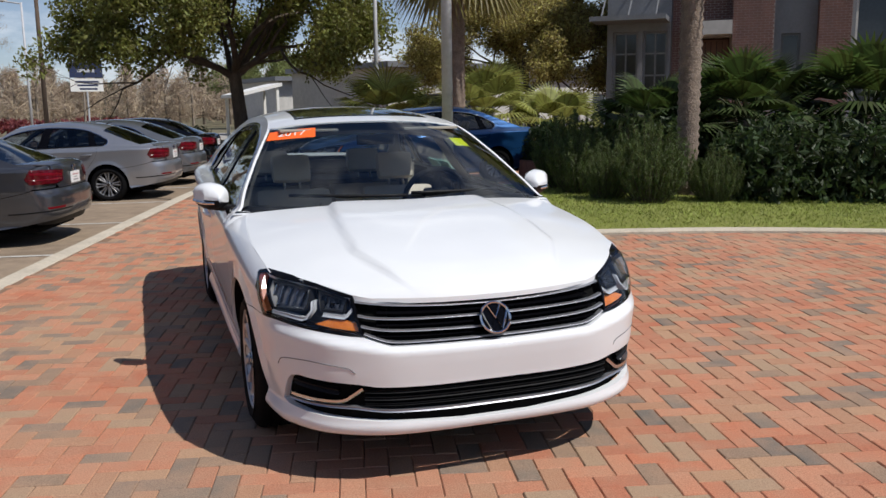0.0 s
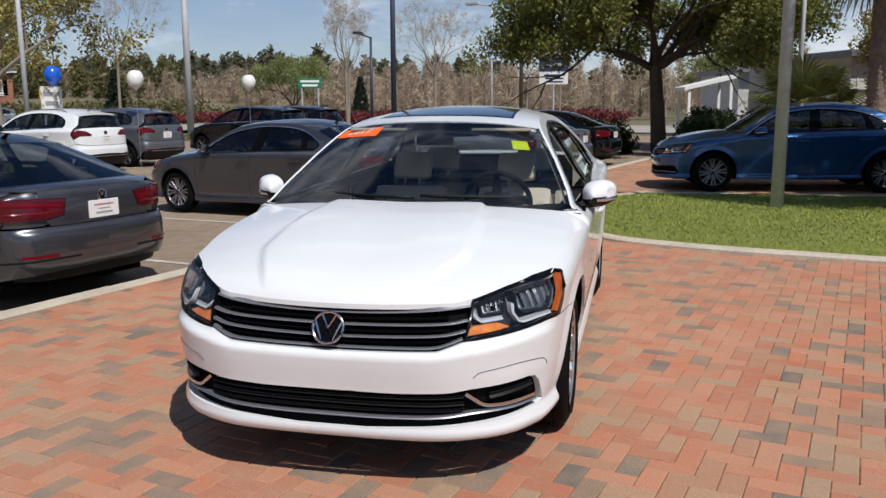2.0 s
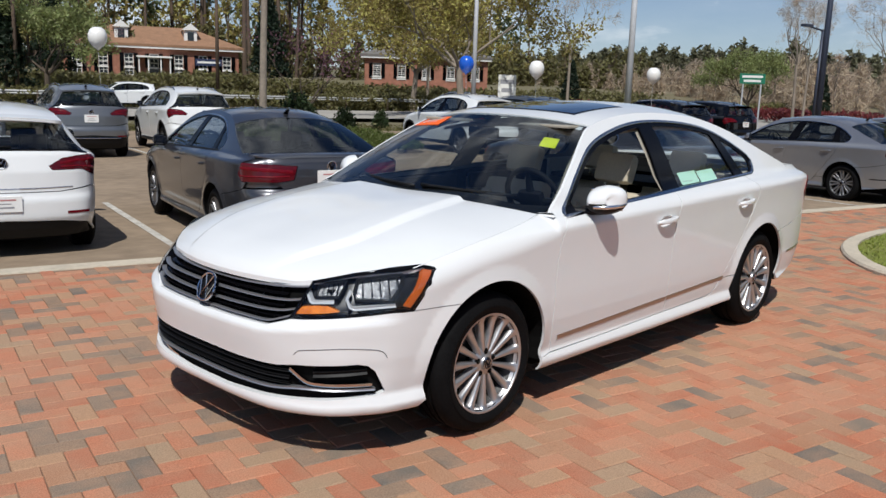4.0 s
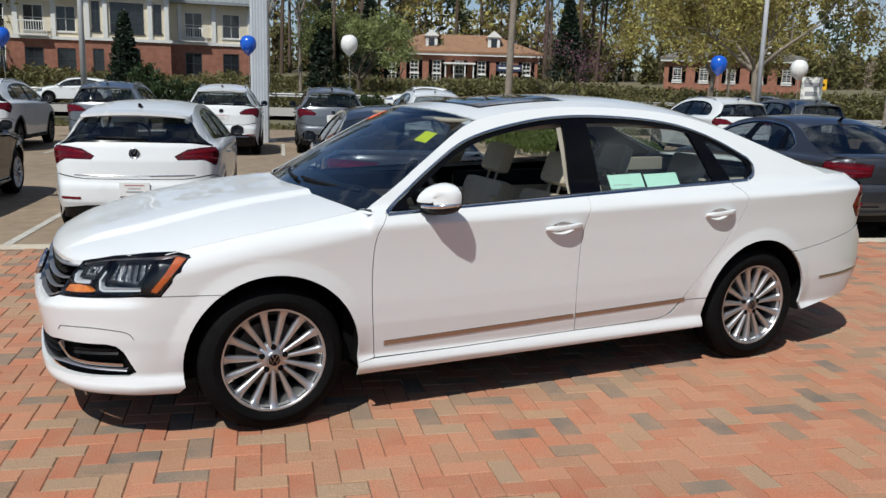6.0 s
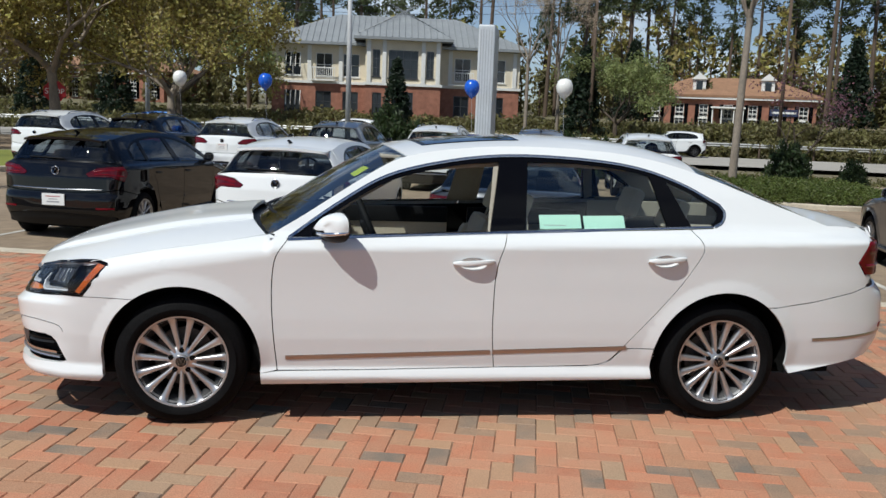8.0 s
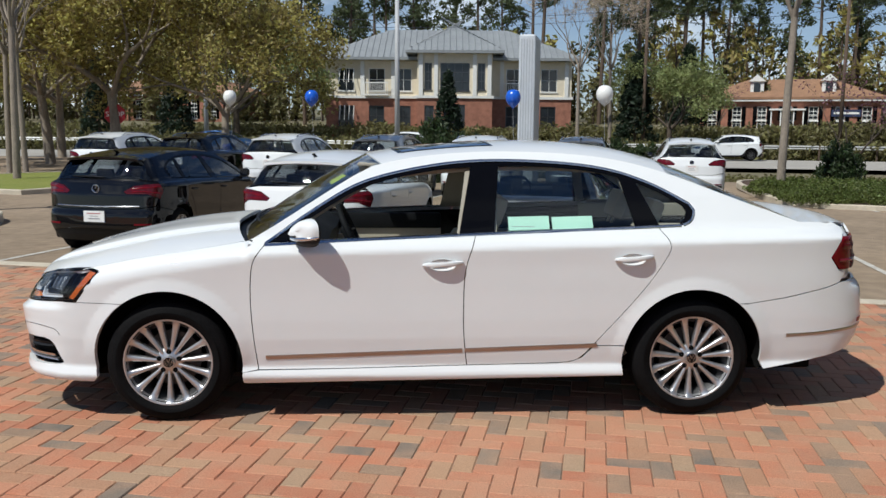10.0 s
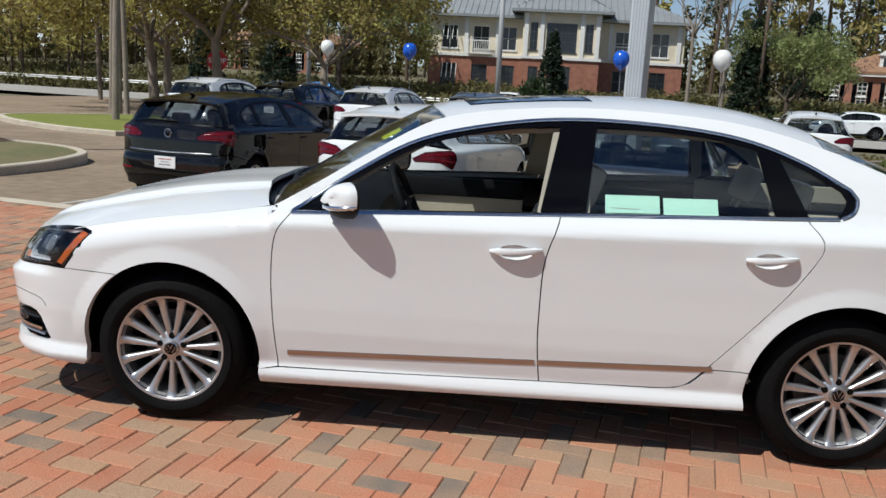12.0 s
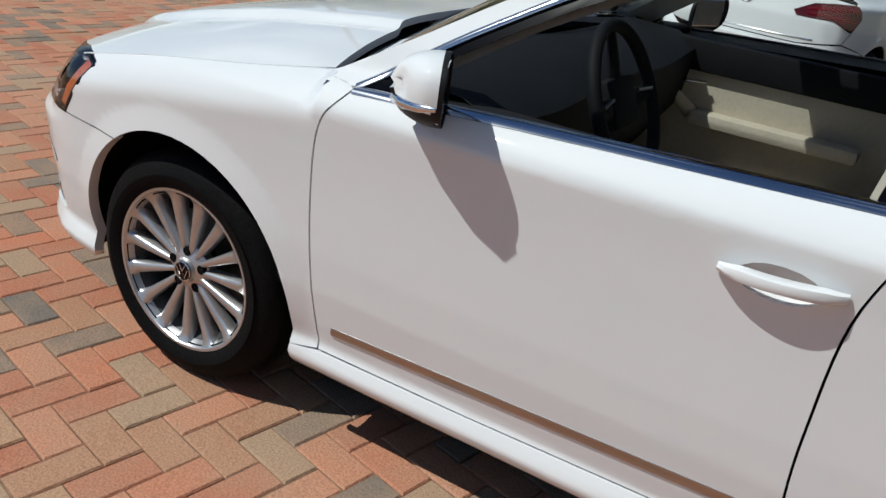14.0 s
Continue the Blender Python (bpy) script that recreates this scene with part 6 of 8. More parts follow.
    part("aerial", tube_bm([S * Vector(p) for p in ((1.45, 0, 1.395), (1.52, 0, 1.43), (1.57, 0, 1.42))], [0.03, 0.02, 0.006], 8, True, 0.5), TRIM_BLACK, car, smooth=50)
    part("wiper", tube_bm([sk.at(tr(0.10), 1.085, 0.012), sk.at(tr(0.05), 1.085, 0.014), sk.at(tr(0.05), 1.085, 0.014, -1), sk.at(tr(0.42), 1.09, 0.012, -1)], 0.008, 6), PLASTIC, car, smooth=50)
    return car, sk

# ---- the white saloon on the plaza ----
hero, hero_skin = build_sedan("saloon_car", WHITE, True)
tagged(hero, "white four-door saloon with alloy wheels parked on brick paving", "car")
hero_cabin = cabin(hero, True, BEIGE)
for s in (1, -1):
    for nm, x0, x1 in (("front_door_card", -0.86, 0.12), ("rear_door_card", 0.26, 1.05)):
        bm = bmesh.new()
        add_box(bm, x0, x1, s * 0.775, s * 0.795, 0.34, 0.94, 0.015)
        card = part(nm, bm, BEIGE, hero_cabin, smooth=40)
        part("card_top", box_bm(x0, x1, s * 0.750, s * 0.800, 0.845, 0.955, 0.012), DARK_CABIN, card, smooth=40)
        arm = part("armrest", box_bm(x0 + 0.30, x1 - 0.10, s * 0.700, s * 0.78, 0.665, 0.715, 0.02), BEIGE, card, smooth=40)
        part("pull_grip", tube_bm([(x0 + 0.30, s * 0.745, 0.70), (x0 + 0.22, s * 0.735, 0.76), (x0 + 0.14, s * 0.755, 0.83)], [0.026, 0.022, 0.018], 8), BEIGE, arm, smooth=50)
        part("map_pocket", box_bm(x0 + 0.16, x1 - 0.16, s * 0.725, s * 0.78, 0.38, 0.50, 0.02), BEIGE, card, smooth=40)
        part("inner_handle", tube_bm([(x0 + 0.18, s * 0.752, 0.800), (x0 + 0.24, s * 0.735, 0.806), (x0 + 0.33, s * 0.748, 0.815)], [0.008, 0.011, 0.006], 8, True, 0.6), CHROME, card, smooth=50)
    skin_panel(hero_skin, "pillar_lining", poly_xz(hero_skin, [(1.40, 1.055), (1.425, 1.13), (1.26, 1.235), (1.09, 1.295), (1.15, 1.06), (1.10, 1.03), (1.02, 1.31), (1.0, 1.36), (1.1, 1.37), (1.35, 1.30), (1.65, 1.17), (1.9, 1.07), (1.9, 1.0), (1.2, 1.0), (1.17, 1.055)]), PALE_CABIN, hero_cabin, 0.2, 0.0, off=-0.035, sides=(s,))
    skin_panel(hero_skin, "pillar_lining", poly_xz(hero_skin, [(0.115, 0.99), (0.175, 1.32), (0.355, 1.34), (0.33, 1.0)]), PALE_CABIN, hero_cabin, 0.2, 0.0, off=-0.030, sides=(s,))
for s in (1, -1):
    skin_panel(hero_skin, "pillar_lining", poly_xz(hero_skin, [(-0.88, 0.99), (-0.62, 1.165), (-0.36, 1.305), (-0.31, 1.265), (-0.56, 1.125), (-0.80, 0.965)]), PALE_CABIN, hero_cabin, 0.2, 0.0, off=-0.05, sides=(s,))
    part("quarter_trim", box_bm(1.10, 1.98, s * 0.69, s * 0.72, 0.80, 1.035, 0.012), PALE_CABIN, hero_cabin, smooth=40)
part("rear_bulkhead", box_bm(1.98, 2.02, -0.70, 0.70, 0.45, 1.03), DARK_CABIN, hero_cabin)
part("headliner", patch_bm(lambda u, v: Vector((-0.25 + 1.55 * v, 0.54 * u, 1.395 - 0.05 * u * u - 0.05 * (2 * v - 1) ** 2)), 10, 10, 0.02, -1.0), PALE_CABIN, hero_cabin)
part("rear_view_mirror", box_bm(-0.50, -0.475, -0.11, 0.11, 1.265, 1.325, 0.01), DARK_CABIN, hero_cabin, smooth=40)
for y in (-0.37, 0.37):
    part("sun_visor", box_bm(-0.42, -0.24, y - 0.17, y + 0.17, 1.345, 1.36, 0.006), PALE_CABIN, hero_cabin, smooth=40)

# ---- parked cars ----
def repaint(car, paint, old):
    """Gives a copied car a paint of its own."""
    for o in car.children_recursive:
        for sl in o.material_slots:
            if sl.material == old:
                sl.link = "OBJECT"
                sl.material = paint


def parked(u, v, half, lift=0.0, turn=0.0):
    """The pose of a car in a bay, tail towards the plaza at (u, v); half: its tail's distance from its middle."""
    p = lot(u, v + half, lotz(v + half) + lift)
    return Matrix.Translation(p) @ Matrix.Rotation(radians(LOT_TURN - 90 + turn), 4, "Z")


jetta, _ = build_sedan("parked_saloon", GREY, False, (0.963, 0.982, 0.985), (0.325, 0.222), 8)
cabin(jetta, False, DARK_CABIN, (0.963, 0.982, 1))
jetta.matrix_basis = parked(0.20, 3.42, 2.44)
tagged(jetta, "dark grey four-door saloon parked in a marked bay", "car", "cars in the first row")
for u, v, paint, text in ((5.95, 3.75, GREY, "dark grey saloon parked beside an empty bay"), (11.35, 3.70, SILVER, "silver saloon parked on the asphalt lot"), (14.1, 3.75, SLATE, "mid grey saloon parked beside a silver one"), (16.85, 3.85, BLACK, "black saloon at the end of the row")):
    c = copy_thing(jetta, parked(u, v, 2.44))
    tagged(c, text)
    if paint != GREY:
        repaint(c, paint, GREY)
c = copy_thing(jetta, Matrix.Translation((10.36, -3.62, 0.0)) @ Matrix.Rotation(radians(-84.5 - 0), 4, "Z"))
repaint(c, BLUE, GREY)
tagged(c, "metallic blue saloon parked on paving behind the lawn", "car", "cars on the plaza")

golf, _ = build_hatch("parked_hatchback", WHITE)
cabin(golf, False, DARK_CABIN, (0.95, 0.97, 1), (-0.05, 0.80))
golf.matrix_basis = parked(-2.62, 4.55, 2.07)
tagged(golf, "white five-door hatchback with dark red tail lamps", "car", "cars in the first row")
c = copy_thing(golf, parked(-5.72, 5.05, 2.07))
repaint(c, BLACK, WHITE)
tagged(c, "glossy black five-door hatchback with a dealer plate")

suv, _ = build_hatch("parked_suv", WHITE, (1.10, 1.03, 1.19), True, (0.355, 0.235))
cabin(suv, False, DARK_CABIN, (1.0, 1.0, 1), (-0.05, 0.85), 0.12)
suv.matrix_basis = parked(-8.2, 16.7, 2.23)
tagged(suv, "white sport utility car with roof bars in the second row", "car", "cars in the second row")
for u, v, paint, text in ((-5.2, 16.6, SLATE, "grey sport utility car between two white ones"), (-2.5, 16.4, WHITE, ""), (0.2, 17.0, SLATE, "grey sport utility car with roof bars"), (3.05, 17.8, WHITE, ""), (11.05, 16.0, WHITE, "white sport utility car beside a planted island"), (13.8, 16.6, SLATE, "grey sport utility car with a dealer plate"), (18.9, 15.6, BLACK, "black sport utility car near the lot's end"), (21.9, 16.2, BLACK, "black sport utility car near the lot's end"), (-11.0, 16.9, BLACK, "black sport utility car in the second row"), (-13.9, 17.2, WHITE, "")):
    c = copy_thing(suv, parked(u, v, 2.23))
    if text:
        tagged(c, text)
    if paint != WHITE:
        repaint(c, paint, WHITE)

# stickers and papers on the white saloon
ws_mid = lerp_curve([Vector(p) for p in ((-1.085, 0, 0.985), (-0.90, 0, 1.105), (-0.65, 0, 1.262), (-0.39, 0, 1.400))])
ws_edge = lerp_curve([hero_skin.at(hero_skin.tx(x), z, 0.001) - Vector((0, 0.012, 0.004)) for x, z in line2(RAIL[0:5], 3)])
screen = bowed(ws_mid, ws_edge, 2.4)


def on_screen(u0, u1, v0, v1, lift=0.003, depth=0.001):
    return patch_bm(lambda a, b: screen(u0 + (u1 - u0) * a, v0 + (v1 - v0) * b) + Vector((-0.6, 0, 0.8)) * lift, 8, 4, depth)


sticker = part("year_sticker", on_screen(0.56, 0.985, 0.80, 0.935), ORANGE, hero, "orange model-year sticker on the windscreen")
font = bpy.data.curves.new("year", "FONT")
font.body, font.size, font.extrude, font.align_x, font.align_y = "2017", 0.075, 0.0006, "CENTER", "CENTER"
holder = new("year_text", font)
dg = bpy.context.evaluated_depsgraph_get()
digits = bpy.data.meshes.new_from_object(holder.evaluated_get(dg))
bpy.data.objects.remove(holder)
bm = bmesh.new()
bm.from_mesh(digits)
for w in bm.verts:
    w.co = screen(0.775 - w.co.x / 0.60, 0.867 + w.co.y / 0.70) + Vector((-0.6, 0, 0.8)) * (0.006 + w.co.z)
part("year_digits", bm, PLATE, sticker)
part("yellow_note", on_screen(-0.835, -0.70, 0.655, 0.765, -0.004), YELLOW, hero, "yellow note inside the windscreen")
part("inspection_sticker", on_screen(-0.955, -0.905, 0.925, 0.975, -0.004), PLATE, hero)
for x0 in (0.395, 0.632):
    bm = bmesh.new()
    q = [hero_skin.at(hero_skin.tx(x), z, -0.022, -1) for x, z in ((x0, 1.018), (x0 + 0.222, 1.026), (x0 + 0.222, 1.092), (x0, 1.086))]
    vs = [bm.verts.new(c) for c in q] + [bm.verts.new(c + Vector((0, 0.0015, 0))) for c in q]
    for f in ((0, 1, 2, 3), (7, 6, 5, 4), (0, 4, 5, 1), (1, 5, 6, 2), (2, 6, 7, 3), (3, 7, 4, 0)):
        bm.faces.new([vs[k] for k in f])
    bmesh.ops.recalc_face_normals(bm, faces=bm.faces)
    sheet = part("window_paper", bm, PAPER, hero, "mint green paper behind the rear side window")
    for k, (a, b, z) in enumerate(((0.02, 0.14, 1.036), (0.02, 0.12, 1.046), (0.06, 0.16, 1.058))):
        bm = bmesh.new()
        zz = z + 0.008 * (x0 > 0.5)
        vs = [bm.verts.new(hero_skin.at(hero_skin.tx(x0 + x), zq, -0.0205, -1)) for x, zq in ((a, zz), (b, zz), (b, zz + 0.003), (a, zz + 0.003))]
        bm.faces.new(vs)
        part("print_bar", bm, PLATE_GREY, sheet)

# ---- plants ----
def leaf_mesh(name, centres, size, mt, per=1, spread=0.0, seed=1, long=1.0, droop=0.0, wide=0.55):
    """Many small leaves, each a folded four-corner blade, round given places."""
    r = np.random.RandomState(seed)
    c = np.repeat(np.array([tuple(p) for p in centres], float), per, axis=0)
    n = len(c)
    off = r.normal(0, 1, (n, 3))
    off /= np.maximum(np.linalg.norm(off, axis=1, keepdims=True), 1e-6)
    c = c + off * (r.rand(n, 1) ** 0.5) * spread
    a = r.normal(0, 1, (n, 3))
    a[:, 2] -= droop
    a /= np.linalg.norm(a, axis=1, keepdims=True)
    b = np.cross(a, r.normal(0, 1, (n, 3)))
    b /= np.maximum(np.linalg.norm(b, axis=1, keepdims=True), 1e-6)
    s = size * (0.6 + 0.8 * r.rand(n, 1))
    up = np.cross(a, b)
    v = np.empty((n, 4, 3))
    v[:, 0] = c - a * s * long
    v[:, 1] = c + b * s * wide + up * s * wide * 0.35
    v[:, 2] = c + a * s * long
    v[:, 3] = c - b * s * wide + up * s * wide * 0.35
    me = bpy.data.meshes.new(name)
    me.from_pydata(v.reshape(-1, 3).tolist(), [], np.arange(n * 4).reshape(-1, 4).tolist())
    me.materials.append(mt)
    return me


def grow(bm, p, d, length, radius, depth, rng, tips, spread=0.75, kids=3, gravity=0.0, wob=0.15, shrink=0.68, sides=6):
    """A limb that forks; the places of its ends go into tips."""
    pts, rr, q, dd = [p], [radius], p.copy(), d.normalized()
    steps = 4 if depth > 1 else 3
    for i in range(steps):
        dd = (dd + Vector((rng.gauss(0, wob), rng.gauss(0, wob), rng.gauss(0, wob) + gravity))).normalized()
        q = q + dd * length / steps
        pts.append(q.copy())
        rr.append(radius * (1 - 0.4 * (i + 1) / steps))
        if depth <= 1:
            tips.append(q.copy())
    add_tube(bm, pts, rr, sides, False)
    if depth <= 0:
        tips.append(q.copy())
        return
    for k in range(kids):
        a = 2 * math.pi * (k + rng.random() * 0.7) / kids
        side = dd.cross(Vector((0.3, 0.2, 1))).normalized()
        side = Matrix.Rotation(a, 3, dd) @ side
        nd = (dd + side * spread * (0.7 + 0.6 * rng.random())).normalized()
        at = pts[-1] if k < kids - 1 or depth < 2 else pts[-2]
        grow(bm, at.copy(), nd, length * shrink * (0.8 + 0.4 * rng.random()), rr[-1] * 0.72, depth - 1, rng, tips, spread, kids, gravity, wob, shrink, max(3, sides - 1))


def make_tree(name, label, seed, trunk_h, trunk_r, limb, depth, kids, mt_bark, mt_leaf, leaf_size, per, leaf_spread, spread=0.75, gravity=0.0, limbs=4, lean=(0, 0), shrink=0.68, first=0.9, long=1.0, wide=0.55, low=-1.0):
    """A tapered trunk with forking limbs and a crown of many leaves."""
    rng = random.Random(seed)
    tree = empty(name)
    tagged(tree, label, "tree")
    bm, tips = bmesh.new(), []
    pts = [Vector((0, 0, -0.25)), Vector((0, 0, 0.05)), Vector((lean[0] * 0.4, lean[1] * 0.4, trunk_h * 0.5)), Vector((lean[0], lean[1], trunk_h))]
    add_tube(bm, pts, [trunk_r * 1.45, trunk_r * 1.15, trunk_r, trunk_r * 0.85], 10, False)
    for k in range(limbs):
        a = 2 * math.pi * (k + 0.5 * rng.random()) / limbs
        d = Vector((math.cos(a) * first, math.sin(a) * first, 0.55 + 0.4 * rng.random()))
        grow(bm, pts[-1] - Vector((0, 0, 0.1 * trunk_h * rng.random())), d, limb * (0.8 + 0.4 * rng.random()), trunk_r * 0.55, depth, rng, tips, spread, kids, gravity, 0.15, shrink)
    part("trunk", bm, mt_bark, tree, smooth=70)
    if mt_leaf:
        me = leaf_mesh("crown", [q for q in tips if q.z > low], leaf_size, mt_leaf, per, leaf_spread, seed, long, 0.0, wide)
        ob = new("crown", me)
        ob.parent = tree
    return tree


def place_tree(master, x, y, z, s=1.0, turn=0.0):
    return copy_thing(master, Matrix.Translation((x, y, z)) @ Matrix.Rotation(radians(turn), 4, "Z") @ Matrix.Scale(s, 4))


def pine(name, label, seed, h, mt=None):
    rng = random.Random(seed)
    tree = empty(name)
    tagged(tree, label, "tree")
    bm = bmesh.new()
    top = Vector((rng.gauss(0, 0.5), rng.gauss(0, 0.5), h))
    add_tube(bm, [Vector((0, 0, -0.3)), top * 0.33, top * 0.66, top], [0.26, 0.21, 0.15, 0.05], 7, False)
    tips = []
    for k in range(26):
        f = 0.55 + 0.45 * (k / 26) ** 0.9
        a = rng.random() * 6.28
        ln = (1.02 - f) * h * 0.30 + 0.5
        d = Vector((math.cos(a), math.sin(a), 0.25 + 0.3 * rng.random()))
        p = top * f
        q = p + d * ln
        add_tube(bm, [p, p.lerp(q, 0.5) - Vector((0, 0, 0.1)), q], [0.05, 0.035, 0.015], 4, False)
        for _ in range(4):
            tips.append(p.lerp(q, 0.45 + 0.6 * rng.random()))
    part("trunk", bm, PINE_BARK, tree, smooth=70)
    ob = new("crown", leaf_mesh("crown", tips, 0.18, mt or PINE_LEAF, 17, 0.70, seed, 1.3))
    ob.parent = tree
    return tree


def cone_tree(name, label, seed, h, r, mt):
    rng = random.Random(seed)
    tree = empty(name)
    tagged(tree, label, "tree")
    part("trunk", tube_bm([(0, 0, -0.2), (0, 0, h * 0.9)], [0.12, 0.03], 7), BARK, tree)
    tips = []
    for k in range(420):
        f = rng.random() ** 0.8
        a = rng.random() * 6.28
        rr = r * (1 - f) * (0.65 + 0.45 * rng.random()) + 0.1
        tips.append(Vector((math.cos(a) * rr, math.sin(a) * rr, 0.5 + f * (h - 0.6))))
    ob = new("crown", leaf_mesh("crown", tips, 0.13, mt, 12, 0.28, seed, 1.2))
    ob.parent = tree
    return tree


def shrub(name, label, seed, rx, ry, h, mt, size=0.05, n=260, per=14, group="", long=1.3, droop=0.0):
    """A leafy bush with an uneven outline over short stems."""
    rng = random.Random(seed)
    bush = empty(name)
    tagged(bush, label, "shrub", group)
    bm, tips = bmesh.new(), []
    for k in range(9):
        a = k * 0.7 + rng.random()
        add_tube(bm, [(0, 0, -0.1), (math.cos(a) * rx * 0.3, math.sin(a) * ry * 0.3, h * 0.4), (math.cos(a) * rx * 0.6, math.sin(a) * ry * 0.6, h * 0.8)], [0.02, 0.014, 0.005], 4, False)
    part("stem", bm, BARK, bush)
    while len(tips) < n:
        p = Vector((rng.uniform(-1, 1), rng.uniform(-1, 1), rng.uniform(-0.2, 1)))
        lump = 1 + 0.22 * noise.noise(p * 2.3 + Vector((seed, 0, 0)))
        if 0.45 < p.length < lump:
            tips.append(Vector((p.x * rx, p.y * ry, max(0.04, (p.z + 0.2) / 1.2 * h))))
    ob = new("foliage", leaf_mesh("foliage", tips, size, mt, per, size * 3.2, seed, long, droop))
    ob.parent = bush
    return bush


def frond_fan(bm, origin, d, length, blades=22, width=0.035, droop=0.25, fan=150):
    """A fan-shaped palm leaf: a stalk and a half circle of folded blades."""
    d = d.normalized()
    side = d.cross(Vector((0, 0, 1)))
    side = side.normalized() if side.length > 0.05 else Vector((1, 0, 0))
    up = side.cross(d)
    hub = origin + d * length * 0.5 - Vector((0, 0, droop * length * 0.12))
    add_tube(bm, [origin, hub], [0.018, 0.010], 4, False)
    for k in range(blades):
        a = radians(-fan / 2 + fan * k / (blades - 1))
        e = (d * math.cos(a) + side * math.sin(a)).normalized()
        ln = length * 0.58 * (0.8 + 0.2 * math.cos(a))
        w = side * math.cos(a) - d * math.sin(a)
        p1 = hub + e * ln * 0.5 + up * 0.02
        p2 = hub + e * ln - Vector((0, 0, droop * ln * 0.55))
        a0, b0 = bm.verts.new(hub), bm.verts.new(p1 + w * width)
        c0, d0 = bm.verts.new(p2), bm.verts.new(p1 - w * width)
        bm.faces.new((a0, b0, c0, d0))


def fan_palm(name, label, seed, x, y, z, n, length, mt, low=-0.1, group="", tilt=1.0):
    rng = random.Random(seed)
    palm = empty(name, Matrix.Translation((x, y, z)))
    tagged(palm, label, "palm", group)
    part("stem", tube_bm([(0, 0, -z - 0.1), (0, 0, 0.1)], [0.14, 0.10], 8), PALM_BARK, palm)
    for k in range(n):
        bm = bmesh.new()
        a = k * 2.399 + rng.random() * 0.4
        el = low + (1.25 - low) * (k / n) ** 0.8 * tilt
        d = Vector((math.cos(a) * math.cos(el), math.sin(a) * math.cos(el), math.sin(el)))
        frond_fan(bm, Vector((0, 0, 0.05)), d, length * (0.85 + 0.3 * rng.random()), droop=0.35 + 0.3 * rng.random())
        part("frond", bm, mt, palm)
    return palm


def tall_palm(name, label, x, y, z0, h, r, crown=True, boots=0.0):
    palm = empty(name, Matrix.Translation((x, y, z0)))
    tagged(palm, label, "palm")
    rng = random.Random(int(h * 10))
    prof, k = [], 0
    zz = -0.2
    while zz < h:
        prof += [(r * (1.10 if k % 2 else 0.95) * (1.15 if zz < 0.3 else 1.0), zz)]
        zz += 0.06
        k += 1
    part("trunk", lathe_bm(prof, 12, "z"), PALM_BARK, palm, smooth=60)
    if boots:
        for k in range(26):
            bm = bmesh.new()
            a, f = k * 2.4, k / 26
            zb = h - boots * (1 - f)
            d = Vector((math.cos(a), math.sin(a), 0))
            add_tube(bm, [d * r * 0.8 + Vector((0, 0, zb)), d * (r + 0.07) + Vector((0, 0, zb + 0.16)), d * (r + 0.13) + Vector((0, 0, zb + 0.34))], [0.06, 0.045, 0.012], 5, True, 0.4)
            part("leaf_boot", bm, PALM_BARK, palm)
    if crown:
        for k in range(34):
            bm = bmesh.new()
            a = k * 2.399
            el = -0.95 + 2.1 * (k / 34)
            d = Vector((math.cos(a) * math.cos(el), math.sin(a) * math.cos(el), math.sin(el)))
            frond_fan(bm, Vector((0, 0, h)), d, 2.0 + 0.4 * rng.random(), 24, 0.05, 0.75, 160)
            part("frond", bm, PALM_DRY if el < -0.35 else PALM_LEAF, palm)
    return palm


# the live oak by the second plaza
oak = make_tree("oak_tree", "spreading live oak with dense green crown", 11, 2.8, 0.22, 2.3, 3, 3, BARK, OAK_LEAF, 0.066, 120, 0.58, 0.72, 0.04, 8, (0.1, 0.2), 0.74, 1.15, low=2.95)
oak.matrix_basis = Matrix.Translation((22.3, -1.75, -0.25))
for x, y, s, tn in ((23.8, -12.4, 0.78, 80),):
    c = place_tree(oak, x, y, -0.2, s, tn)
    repaint_leaf = [o for o in c.children if o.name.startswith("crown")][0]
    repaint_leaf.material_slots[0].link = "OBJECT"
    repaint_leaf.material_slots[0].material = OLIVE_LEAF
    tagged(c, "olive green tree behind the blue saloon")

# palms and shrubs on the lawn island
tall_palm("palm_tree", "palm trunk with old leaf bases beside the shrubs", 5.42, -6.33, 0.05, 6.4, 0.155, True, 2.6)
tall_palm("palm_tree", "palm tree with a drooping skirt of dry fronds", 14.4, -6.0, -0.2, 5.9, 0.21, True, 0.5)
for k, (x, y, z, n, ln, mt) in enumerate(((6.0, -7.9, 1.1, 28, 1.4, FAN_LEAF), (5.2, -9.5, 1.15, 28, 1.5, FAN_LEAF), (7.6, -7.2, 0.9, 24, 1.3, FAN_LEAF), (4.2, -10.8, 1.15, 26, 1.5, FAN_LEAF), (8.3, -9.4, 1.1, 24, 1.6, FAN_LEAF), (16.8, -7.6, 1.0, 26, 2.1, PALM_LEAF), (17.5, -5.2, 0.9, 24, 1.9, PALM_LEAF), (15.6, -9.3, 0.7, 22, 1.7, PALM_LEAF))):
    fan_palm("fan_palm", "bushy green fan palm among dark shrubs", 20 + k, x, y, z, n, ln, mt, group="fan palms")
rng = random.Random(31)
rose = empty("rosemary_bush")
tagged(rose, "upright grey-green rosemary bush on the lawn's edge", "shrub", "shrubs by the lawn")
bm, tips = bmesh.new(), []
